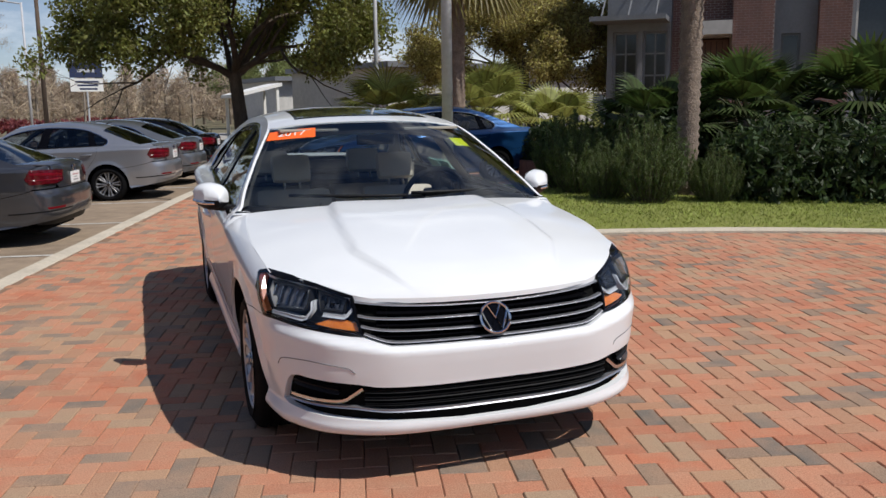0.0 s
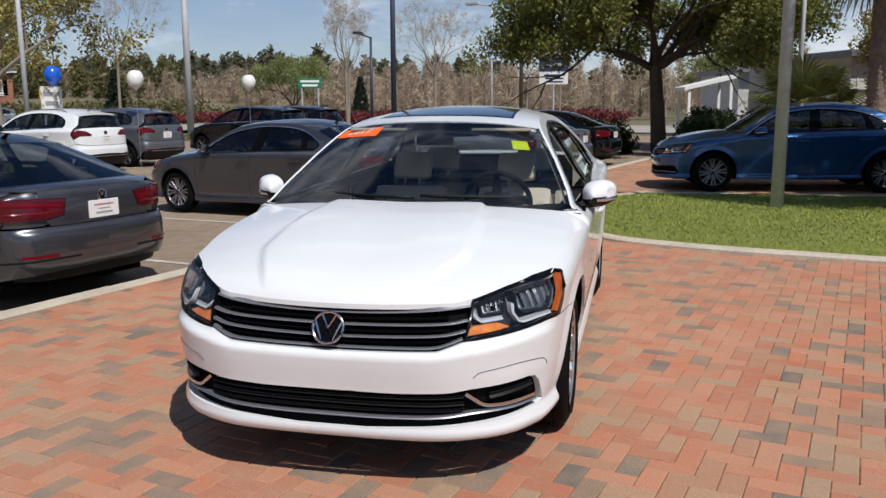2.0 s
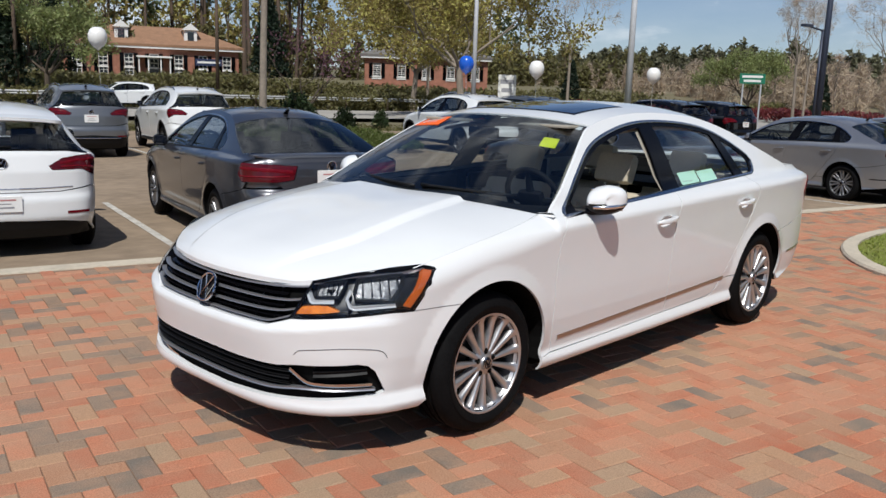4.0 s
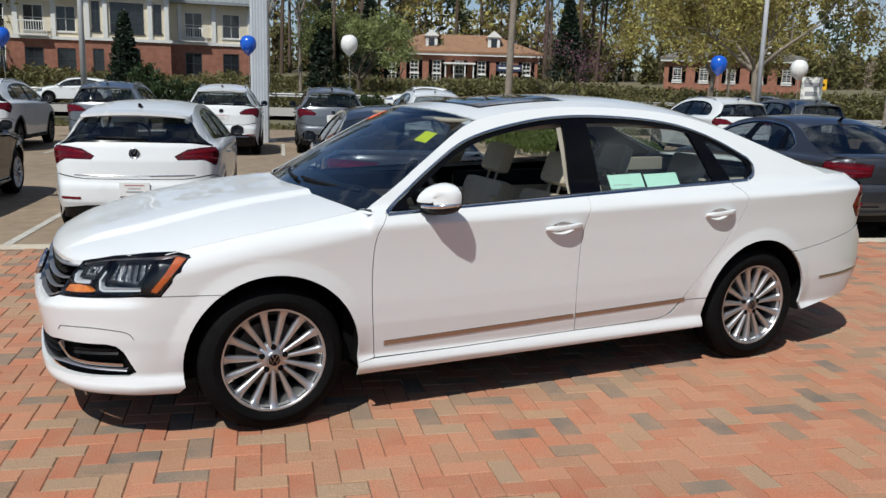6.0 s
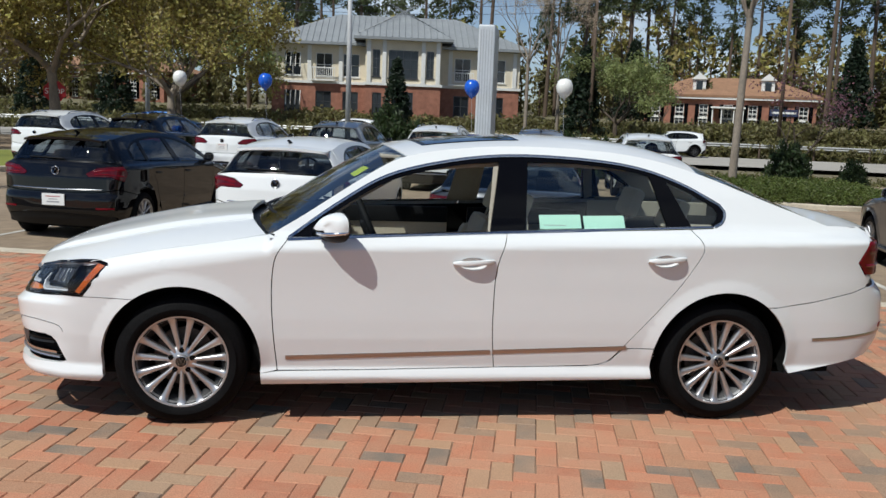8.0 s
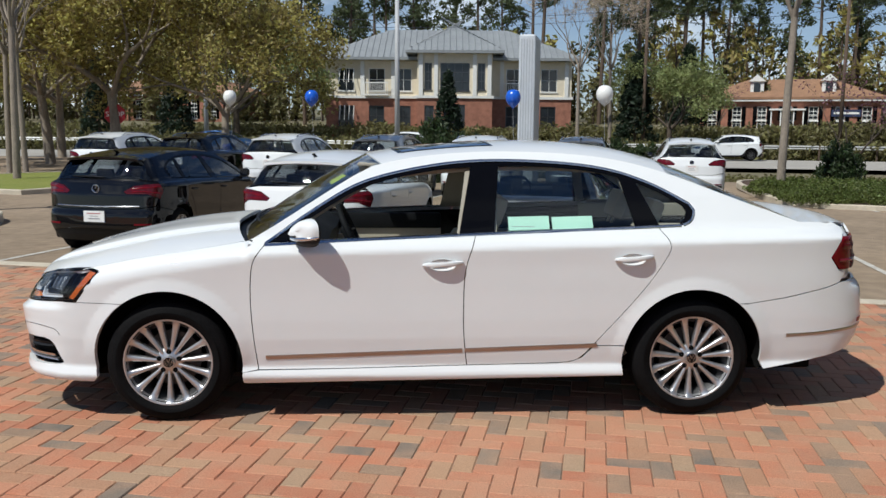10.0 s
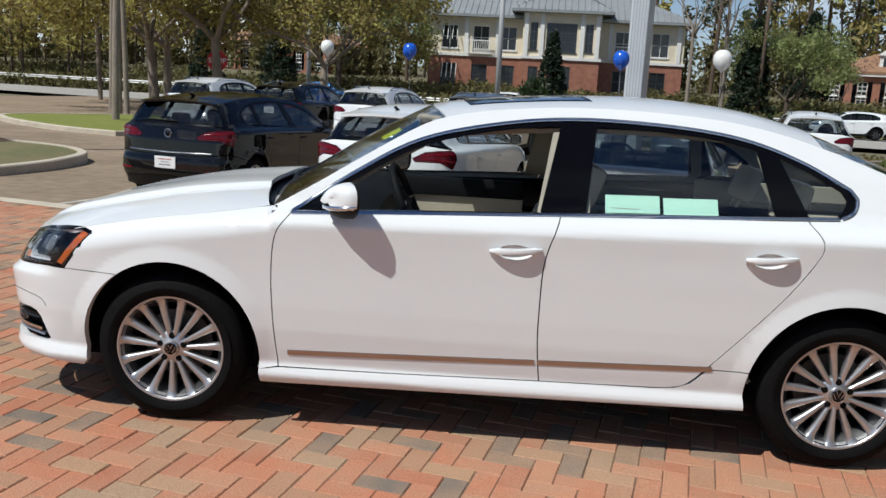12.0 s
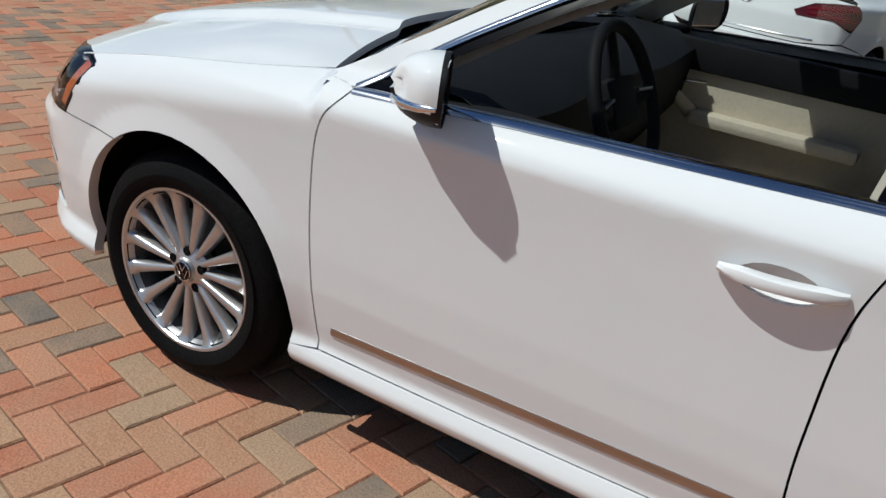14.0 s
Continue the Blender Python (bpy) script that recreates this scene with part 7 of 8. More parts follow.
for k in range(85):
    a, f = k * 2.399, (k / 85) ** 0.5
    out, h = 0.60 * f, (1.12 - 0.45 * f * f) * rng.uniform(0.75, 1.1)
    d = Vector((math.cos(a), math.sin(a), 0))
    p0, p1, p2 = d * out * 0.35, d * out * 0.8 + Vector((0, 0, h * 0.5)), d * out + Vector((rng.gauss(0, 0.05), rng.gauss(0, 0.05), h))
    add_tube(bm, [p0, p1, p2], [0.008, 0.006, 0.002], 4, False)
    tips += [p1.lerp(p2, q / 7) for q in range(8)] + [p0.lerp(p1, q) for q in (0.35, 0.55, 0.75, 0.9)]
part("stem", bm, BARK, rose)
ob = new("foliage", leaf_mesh("foliage", tips, 0.014, ROSEMARY, 13, 0.035, 31, 2.6, -1.2, 0.35))
ob.parent = rose
rose.matrix_basis = Matrix.Translation((4.85, -5.35, 0.08))
for x, y, s, tn in ((5.45, -5.0, 0.72, 50), (4.55, -6.2, 0.7, 120), (6.4, -5.1, 0.95, 200), (7.3, -5.3, 1.05, 260), (6.2, -6.0, 1.15, 310), (8.0, -5.9, 1.1, 20), (8.3, -6.8, 1.05, 150)):
    place_tree(rose, x, y, 0.06, s, tn)
dark = shrub("dark_shrub", "dark green shrub with deep shade put into its leaf colour", 32, 0.9, 0.9, 1.2, SHRUB_LEAF, 0.055, 260, 16, "shrubs by the lawn")
dark.matrix_basis = Matrix.Translation((4.6, -7.3, 0.06))
for x, y, s, tn in ((4.0, -8.4, 1.0, 40), (3.4, -9.6, 1.0, 90), (2.9, -10.9, 1.1, 160), (5.4, -8.4, 1.1, 220), (6.6, -6.7, 1.0, 280), (5.0, -10.6, 1.2, 30), (8.0, -8.1, 1.2, 10), (2.2, -12.2, 1.2, 70), (9.0, -7.3, 0.9, 250)):
    place_tree(dark, x, y, 0.06, s, tn)
for x, y, sc2, tn in ((20.4, -3.4, 1.15, 15), (21.6, -4.9, 1.2, 95), (23.2, -6.0, 1.25, 200), (24.8, -3.4, 1.2, 140), (22.8, -0.2, 0.9, 60)):
    place_tree(dark, x, y, -0.2, sc2, tn)
ball = shrub("clipped_shrub", "small rounded shrub in a brick planter", 33, 0.42, 0.42, 0.72, SHRUB_LEAF, 0.032, 220, 16)
ball.matrix_basis = Matrix.Translation((9.35, -5.95, 0.40))
bm = box_bm(8.95, 9.75, -6.35, -5.55, 0.0, 0.42, 0.02)
planter = part("planter", bm, RED_BRICK)
tagged(planter, "low brick planter beside the blue saloon", "planter")

# grass blades on the lawn
bpy.context.view_layer.update()
bed_surface = next(o for o in lawn.children if o.name.startswith("bed_surface"))
rng = random.Random(3)
pts = []
ring2 = [Vector((p.x, p.y, 0)) for p in lawn_inner]
while len(pts) < 48000:
    x, y = rng.uniform(1.5, 9.2), rng.uniform(-8.5, -0.1)
    p = Vector((x, y, 0))
    if inside(p, ring2):
        hit, at, _, _ = bed_surface.ray_cast(Vector((x, y, 2)), Vector((0, 0, -1)))
        if hit:
            pts.append((x, y, at.z - 0.004))
r = np.random.RandomState(5)
c = np.array(pts)
n = len(c)
a = r.rand(n) * 6.28
h = 0.018 + 0.022 * r.rand(n)
wv = np.stack([np.cos(a), np.sin(a), np.zeros(n)], 1) * 0.007
tip = c + np.stack([r.normal(0, 0.022, n), r.normal(0, 0.022, n), h], 1)
v = np.stack([c - wv, c + wv, tip], 1).reshape(-1, 3)
me = bpy.data.meshes.new("grass")
me.from_pydata(v.tolist(), [], np.arange(n * 3).reshape(-1, 3).tolist())
me.materials.append(BLADE)
tagged(new("grass", me), "short bright green lawn grass", "grass", kind="stuff")

# trees along the lot and the road
bare = make_tree("bare_tree", "leafless young tree with thin pale branches", 51, 4.6, 0.095, 1.9, 4, 2, PALE_BARK, TWIG, 0.16, 5, 0.25, 0.45, 0.10, 5, (0.1, 0), 0.75, 0.5, 1.3, 0.05)
bare.matrix_basis = Matrix.Translation((11.2, 19.2, -0.3)) @ Matrix.Scale(1.15, 4)
olive = make_tree("spring_tree", "oak with olive brown spring foliage", 52, 2.6, 0.17, 2.3, 3, 3, PALE_BARK, OLIVE_LEAF, 0.085, 34, 0.66, 0.62, 0.05, 5, (0, 0.2), 0.74, 0.8)
olive.matrix_basis = Matrix.Translation((*lot(-17.8, 34)[:2], -0.75)) @ Matrix.Scale(1.15, 4)
fresh = make_tree("flowering_tree", "pale green flowering spring tree", 53, 1.6, 0.16, 1.8, 3, 3, BARK, FRESH_LEAF, 0.09, 20, 0.55, 0.6, 0.05, 5, (0, 0), 0.72, 0.8)
fresh.matrix_basis = Matrix.Translation((*lot(5.2, 66)[:2], -0.4)) @ Matrix.Scale(1.25, 4)
for m, u, v, s, tn in ((olive, -23, 33, 1.3, 60), (olive, -29, 36, 1.3, 120), (olive, -34, 44, 1.3, 200), (olive, 29, 46, 1.25, 40), (olive, 33, 60, 1.2, 210),
                       (bare, -17.5, 18.6, 1.0, 30), (bare, -2, 63, 1.3, 80), (bare, 44.8, 31.2, 0.85, 100), (bare, 47.9, 26, 0.7, 200), (bare, 35, 19, 0.65, 20), (bare, 40, 48, 1.0, 10), (bare, 38, 66, 1.2, 70), (bare, 0.5, 66, 1.3, 140), (bare, 58, 40, 0.9, 260), (bare, -36, 40, 1.2, 220), (bare, 62, 22, 0.75, 300),
                       (fresh, -34, 70, 1.5, 60), (fresh, 66, 52, 0.9, 90), (fresh, 74, 9, 0.9, 20), (fresh, 78, -6, 0.9, 130)):
    place_tree(m, *lot(u, v)[:2], land(v), s, tn)
wt = place_tree(bare, *lot(-13.6, 8.3)[:2], -0.04, 1.05, 160)
tagged(wt, "slim leafless tree in a mulch ring")
mp2 = lot(-13.6, 8.3)
ring = part("mulch_ring", lathe_bm([(1.75, -0.12), (1.7, 0.0), (1.3, 0.07), (0.5, 0.11), (0.001, 0.12)], 40, "z"), MULCH)
ring.matrix_basis = Matrix.Translation((mp2[0], mp2[1], -0.10))
tagged(ring, "low ring of dark bark mulch round a tree", "mulch", kind="stuff")
for k in range(3):
    place_tree(bare, *(lot(-21.4 + 0.35 * k, 23.2)[:2]), lotz(23), 0.9, 100 * k)
redbud = make_tree("redbud_tree", "small redbud with pink blossom", 54, 0.9, 0.07, 1.2, 3, 2, BARK, PINK_LEAF, 0.045, 4, 0.3, 0.5, 0.08, 4, (0, 0), 0.75, 0.6)
redbud.matrix_basis = Matrix.Translation((*lot(8.6, 24.5)[:2], -0.4)) @ Matrix.Scale(1.0, 4)
place_tree(redbud, *lot(10.5, 80)[:2], 0.9, 1.4, 100)
cedar = cone_tree("cedar_tree", "dark green conical cedar", 61, 6.5, 1.5, CEDAR_LEAF)
cedar.matrix_basis = Matrix.Translation((*lot(-12.6, 64)[:2], -0.5))
for u, v, s in ((-47, 68, 1.2), (2.5, 66, 1.2), (7.5, 80, 1.3), (29, 84, 1.4), (-38, 66, 1.2), (52, 62, 0.8), (66, 44, 0.7)):
    place_tree(cedar, *lot(u, v)[:2], land(v), s, u * 7)
hedge = shrub("evergreen_bush", "rounded evergreen bush beside the road", 71, 1.0, 1.0, 1.5, SHRUB_LEAF, 0.06, 300, 16, "bushes along the road")
hedge.matrix_basis = Matrix.Translation((*lot(8.2, 24.3)[:2], -0.40)) @ Matrix.Diagonal((0.72, 0.72, 1.05, 1))
for u, v, s, tn in ((10.9, 26.2, 0.74, 30), (-5.6, 26.5, 1.5, 100), (-4.4, 27.2, 1.2, 10), (2.2, 27.3, 1.0, 170), (1.2, 29, 1.1, 70), (16, 33, 0.6, 200), (24, 33, 0.7, 20)):
    place_tree(hedge, *lot(u, v)[:2], lotz(min(v, 30)) - 0.08, s, tn)
cover = shrub("groundcover", "low clipped groundcover on a kerbed island", 72, 1.1, 1.1, 0.34, COVER_LEAF, 0.036, 240, 18, "groundcover on the islands")
cover.matrix_basis = Matrix.Translation((*lot(6.6, 18.6)[:2], -0.25))
for u in np.arange(6.2, 9.3, 1.25):
    for v in (17.9, 19.3, 20.7, 22.1):
        place_tree(cover, *lot(u + 0.2 * math.sin(v * 3), v)[:2], -0.24, 0.95 + 0.15 * math.sin(u * 5 + v), u * 50 + v * 30)
# verge shrubs and hedges along both sides of the road: too many to count
rng = random.Random(9)
def hedge_row(name, label, line, count, mt, h, w, size):
    pts = []
    for _ in range(count):
        f = rng.random() * (len(line) - 1)
        i = int(f)
        a, b = Vector(line[i]), Vector(line[min(i + 1, len(line) - 1)])
        p = a.lerp(b, f - i)
        hh = h * (0.75 + 0.5 * noise.noise(p * 0.35))
        pts.append(p + Vector((rng.gauss(0, w), rng.gauss(0, w), hh * rng.random() ** 0.7)))
    ob = new(name, leaf_mesh(name, pts, size, mt, 6, size * 2.5, 4, 1.2))
    return tagged(ob, label, "hedge", kind="stuff")
hedge_row("verge_shrubs", "unclipped brown-green shrubs on the road verge", [lot(-120, 61, -0.7), lot(-60, 61, -0.7), lot(0, 61, -0.7), lot(40, 61, -0.7), lot(90, 61, -0.7)], 11000, SHRUB_BROWN, 1.5, 0.9, 0.16)
hedge_row("bank_shrubs", "rough shrubs on the bank below the houses", [lot(-110, 74, 0.2), lot(-40, 75, 0.3), lot(8, 76, 0.4), lot(30, 75, 0.3), lot(70, 70, 0.0)], 9000, SHRUB_BROWN, 1.5, 1.6, 0.2)
hedge_row("lot_hedge", "clipped green hedge between the lot and the road", [lot(-20, 34, -0.75), lot(0, 33, -0.75), lot(12, 33, -0.75), lot(36, 33, -0.75)], 2600, SHRUB_BROWN, 0.4, 0.7, 0.07)
hedge_row("red_hedge", "band of red-leaved shrubs across the street", [Vector((73, 0, -0.4)), Vector((72, 16, -0.4)), Vector((70, 32, -0.4)), Vector((66, 46, -0.4))], 3000, RED_SHRUB, 1.1, 0.6, 0.12)

# pines and woods behind the road
tall_pines = [pine("pine_tree", "tall pine with a bare trunk and high crown", 80 + k, 17 + 2.5 * k) for k in range(3)]
spots = []
for k in range(36):
    u = -75 + 122 * k / 36 + rng.uniform(-2, 2)
    spots.append((u, 100 + rng.uniform(-5, 18)))
spots += [(8, 95), (10.5, 98), (29, 92), (31, 96), (34, 94), (37, 98), (-30, 92), (-34, 88), (-1, 92), (3, 95)]
for k, (u, v) in enumerate(spots):
    if k < 3:
        tall_pines[k].matrix_basis = Matrix.Translation(lot(u, v, land(v)))
    else:
        place_tree(tall_pines[k % 3], *lot(u, v)[:2], land(v), rng.uniform(0.85, 1.2), rng.uniform(0, 360))


def woods(name, label, n, box_u, box_v, hmin, hmax, mt_leaf, mt_bark, seed, dens=60, size=0.35, base=None, crown0=0.25, wide=0.55):
    """A far wood in one piece: trunks, limbs and foliage."""
    r2 = random.Random(seed)
    bm, tips = bmesh.new(), []
    for _ in range(n):
        u, v, h = r2.uniform(*box_u), r2.uniform(*box_v), r2.uniform(hmin, hmax)
        p = lot(u, v, land(v) if base is None else base)
        add_tube(bm, [p, p + Vector((0, 0, h * 0.6)), p + Vector((r2.gauss(0, 0.5), r2.gauss(0, 0.5), h))], [0.16, 0.11, 0.03], 4, False)
        for _k in range(7):
            a, f = r2.random() * 6.28, r2.uniform(crown0 + 0.1, 0.9)
            q = p + Vector((0, 0, h * f))
            add_tube(bm, [q, q + Vector((math.cos(a) * h * 0.16, math.sin(a) * h * 0.16, h * 0.16))], [0.06, 0.015], 3, False)
        for _k in range(dens):
            a, f = r2.random() * 6.28, r2.random()
            rr = h * 0.22 * math.sin(math.pi * min(1, 0.15 + f)) ** 0.5 * r2.random() ** 0.5
            tips.append(p + Vector((math.cos(a) * rr, math.sin(a) * rr, h * (crown0 + (1.02 - crown0) * f))))
    wood = part(name, bm, mt_bark)
    tagged(wood, label, "woods", kind="stuff")
    ob = new("foliage", leaf_mesh("foliage", tips, size, mt_leaf, 4, size * (2.2 if wide > 0.2 else 0.9), seed, 1.2, 0.0, wide))
    ob.parent = wood
    ob["kind"] = "stuff"


woods("brown_woods", "leafless brown spring wood across the street", 300, (80, 135), (-5, 110), 4.0, 6.8, TWIG, PALE_BARK, 91, 95, 0.55, -0.3, 0.12, 0.07)
woods("olive_woods", "mixed budding wood behind the houses", 115, (-110, 78), (96, 125), 8, 13, OLIVE_LEAF, PINE_BARK, 92, 50, 0.34)
woods("understory", "budding undergrowth below the pines", 300, (-125, 95), (90, 112), 2.5, 6.0, SHRUB_BROWN, PINE_BARK, 98, 50, 0.30, None, 0.0)
woods("pine_woods", "open dark pine wood behind the road", 50, (-140, 95), (112, 150), 11, 18, PINE_LEAF, PINE_BARK, 93, 45, 0.40, None, 0.45)
woods("hill_woods", "far green hill wood on the horizon", 420, (150, 260), (110, 300), 9, 13, HILL_LEAF, PINE_BARK, 94, 110, 0.6, 0.5, 0.05)
woods("low_woods", "low budding wood on the horizon", 160, (140, 220), (-40, 110), 4, 7.5, HILL_LEAF, PINE_BARK, 97, 50, 0.6, -0.3, 0.05)
woods("east_woods", "scattered trees behind the eastern street", 40, (78, 125), (-60, -8), 5, 7.5, FRESH_LEAF, PALE_BARK, 95, 50, 0.3, -0.3, 0.2)
woods("west_woods", "budding trees west of the lot", 60, (-130, -60), (60, 95), 9, 14, OLIVE_LEAF, PINE_BARK, 96, 60, 0.34, None, 0.2)

# ---- buildings ----
def frame_at(p, d):
    """A local frame with x along d, y into the building."""
    d = Vector((d[0], d[1], 0)).normalized()
    return Matrix((( d.x, -d.y, 0, p[0]), (d.y, d.x, 0, p[1]), (0, 0, 1, p[2]), (0, 0, 0, 1)))


def lbox(name, m, a, mt, parent, bevel=0.0, label=""):
    bm = box_bm(*a, bevel=bevel)
    bmesh.ops.transform(bm, matrix=m, verts=bm.verts)
    return part(name, bm, mt, parent, label)


def wall_holes(m, x0, x1, z0, z1, y, thick, holes, mt, parent, name="wall"):
    """An upright wall with openings that go through it."""
    xs = sorted({x0, x1, *[h[0] for h in holes], *[h[1] for h in holes]})
    zs = sorted({z0, z1, *[h[2] for h in holes], *[h[3] for h in holes]})
    bm = bmesh.new()
    for a, b in zip(xs, xs[1:]):
        run = None
        for c, d in list(zip(zs, zs[1:])) + [(None, None)]:
            solid = c is not None and not any(h[0] <= (a + b) / 2 <= h[1] and h[2] <= (c + d) / 2 <= h[3] for h in holes)
            if solid:
                run = (run[0], d) if run else (c, d)
            elif run:
                add_box(bm, a, b, y, y + thick, run[0], run[1])
                run = None
    bmesh.ops.remove_doubles(bm, verts=bm.verts, dist=0.001)
    bmesh.ops.transform(bm, matrix=m, verts=bm.verts)
    return part(name, bm, mt, parent)


def window_in(m, x0, x1, z0, z1, y, parent, bars=(1, 1), frame_mt=None, sill=True, shutters=None):
    fm = frame_mt or WHITE_WOOD
    w = empty("window")
    w.parent = parent
    t = 0.07
    bm = bmesh.new()
    add_box(bm, x0, x1, y + 0.06, y + 0.12, z0, z0 + t)
    add_box(bm, x0, x1, y + 0.06, y + 0.12, z1 - t, z1)
    add_box(bm, x0, x0 + t, y + 0.06, y + 0.12, z0 + t, z1 - t)
    add_box(bm, x1 - t, x1, y + 0.06, y + 0.12, z0 + t, z1 - t)
    for k in range(1, bars[0] + 1):
        x = x0 + (x1 - x0) * k / (bars[0] + 1)
        add_box(bm, x - 0.025, x + 0.025, y + 0.07, y + 0.11, z0 + t, z1 - t)
    for k in range(1, bars[1] + 1):
        z = z0 + (z1 - z0) * k / (bars[1] + 1)
        add_box(bm, x0 + t, x1 - t, y + 0.075, y + 0.105, z - 0.025, z + 0.025)
    bmesh.ops.transform(bm, matrix=m, verts=bm.verts)
    part("frame", bm, fm, w)
    lbox("pane", m, (x0 + 0.02, x1 - 0.02, y + 0.10, y + 0.13, z0 + 0.02, z1 - 0.02), WINDOW_DARK, w)
    if sill:
        lbox("sill", m, (x0 - 0.08, x1 + 0.08, y - 0.08, y + 0.05, z0 - 0.10, z0), fm, w)
    if shutters:
        for a, b in ((x0 - 0.42, x0 - 0.04), (x1 + 0.04, x1 + 0.42)):
            lbox("shutter", m, (a, b, y - 0.05, y - 0.004, z0, z1), shutters, w)
    return w


def hip_roof(m, x0, x1, y0, y1, z, h, mt, parent, over=0.6, seams=0.0, name="roof"):
    bm = bmesh.new()
    x0, x1, y0, y1 = x0 - over, x1 + over, y0 - over, y1 + over
    r = min((y1 - y0) / 2, (x1 - x0) / 2)
    ym = (y0 + y1) / 2
    b = [bm.verts.new(c) for c in ((x0, y0, z), (x1, y0, z), (x1, y1, z), (x0, y1, z))]
    lo = [bm.verts.new(c) for c in ((x0, y0, z - 0.25), (x1, y0, z - 0.25), (x1, y1, z - 0.25), (x0, y1, z - 0.25))]
    a, c = bm.verts.new((x0 + r, ym, z + h)), bm.verts.new((max(x1 - r, x0 + r + 0.02), ym, z + h))
    for f in ((b[0], b[1], c, a), (b[1], b[2], c), (b[2], b[3], a, c), (b[3], b[0], a), (lo[3], lo[2], lo[1], lo[0])):
        bm.faces.new(f)
    for k in range(4):
        bm.faces.new((lo[k], lo[(k + 1) % 4], b[(k + 1) % 4], b[k]))
    lines = []
    if seams:
        x = x0 + seams
        while x < x1 - 0.05:
            f = min(1.0, (x - x0) / r, (x1 - x) / r)
            lines.append(((x, y0, z + 0.03), (x, y0 + (ym - y0) * f, z + h * f + 0.03)))
            x += seams
        y = y0 + seams
        while y < y1 - 0.05:
            f = min((y - y0), (y1 - y)) / r
            lines.append(((x0, y, z + 0.03), (x0 + r * f, y, z + h * f + 0.03)))
            lines.append(((x1, y, z + 0.03), (x1 - r * f, y, z + h * f + 0.03)))
            y += seams
    bmesh.ops.transform(bm, matrix=m, verts=bm.verts)
    roof = part(name, bm, mt, parent)
    for a, c in lines:
        part("seam", tube_bm([m @ Vector(a), m @ Vector(c)], 0.045, 4), mt, roof)
    return roof


# two-storey office with cream upper floor and brick base
office = empty("office_building")
tagged(office, "cream and brick office with a grey metal hip roof", "building")
P0, P1 = lot(-27.0, 75.3, 1.0), lot(-3.4, 79.9, 1.0)
om = frame_at((P0.x, P0.y, 1.3), P1 - P0)
L = 24.0
lower, upper = [], []
for x in (1.2, 4.2, 6.8, 17.6, 21.0):
    lower.append((x, x + 1.5, 0.3, 2.3))
    upper.append((x, x + 1.6, 3.7, 5.9))
for holes, z0, z1, mt in ((lower, -1.5, 3.1, RED_BRICK), (upper, 3.1, 6.8, STUCCO)):
    wall_holes(om, 0, 9.0, z0, z1, 0, 0.3, [h for h in holes if h[1] < 9], mt, office)
    wall_holes(om, 16.2, L, z0, z1, 0, 0.3, [h for h in holes if h[0] > 16.2], mt, office)
    lbox("wall", om, (0, 0.3, 0.3, 12, z0, z1), mt, office)
    lbox("wall", om, (L - 0.3, L, 0.3, 12, z0, z1), mt, office)
mid = [(9.7, 10.4, 3.8, 6.3), (11.2, 14.0, 3.7, 6.3), (14.8, 15.5, 3.8, 6.3)]
wall_holes(om, 9.0, 16.2, -1.5, 3.1, -1.8, 0.3, [(9.7, 10.6, 0.2, 2.3), (11.6, 13.6, -0.2, 2.4)], RED_BRICK, office)
wall_holes(om, 9.0, 16.2, 3.1, 7.4, -1.8, 0.3, mid, STUCCO, office)
for a in ((9.0, 9.3), (15.9, 16.2)):
    lbox("wall", om, (a[0], a[1], -1.5, 0.0, -1.5, 3.1), RED_BRICK, office)
    lbox("wall", om, (a[0], a[1], -1.5, 0.0, 3.1, 7.4), STUCCO, office)
lbox("cornice", om, (-0.15, 9.0, -0.14, 0.0, 3.0, 3.25), WHITE_WOOD, office)
lbox("cornice", om, (16.2, L + 0.15, -0.14, 0.0, 3.0, 3.25), WHITE_WOOD, office)
lbox("cornice", om, (8.85, 16.35, -1.95, -1.8, 3.0, 3.25), WHITE_WOOD, office)
for h in lower + upper:
    window_in(om, *h, 0, office, (1, 1), DARK_ALLOY if h[2] < 2 else WHITE_WOOD)
for h in mid:
    window_in(om, *h, -1.8, office, (1 if h[1] - h[0] < 1 else 3, 2), DARK_ALLOY)
window_in(om, 9.7, 10.6, 0.2, 2.3, -1.8, office, (1, 1), DARK_ALLOY)
window_in(om, 11.6, 13.6, -0.2, 2.4, -1.8, office, (2, 1), DARK_ALLOY)
for x in (4.1, 17.5):
    rail = empty("balcony")
    rail.parent = office
    lbox("handrail", om, (x - 0.3, x + 2.0, -0.5, -0.44, 4.45, 4.55), WHITE_WOOD, rail)
    lbox("slab", om, (x - 0.3, x + 2.0, -0.55, -0.15, 3.26, 3.40), WHITE_WOOD, rail)
    for k in range(12):
        lbox("baluster", om, (x - 0.28 + k * 0.2, x - 0.23 + k * 0.2, -0.5, -0.45, 3.40, 4.45), WHITE_WOOD, rail)
for x in (3.4, 6.4, 9.15, 10.6, 14.3, 15.7, 17.0, 20.0, 23.3):
    y = -1.95 if 9 < x < 16 else -0.15
    lbox("pilaster", om, (x, x + 0.38, y, y + 0.148, 3.26, 6.6 if y > -1 else 7.2), WHITE_WOOD, office)
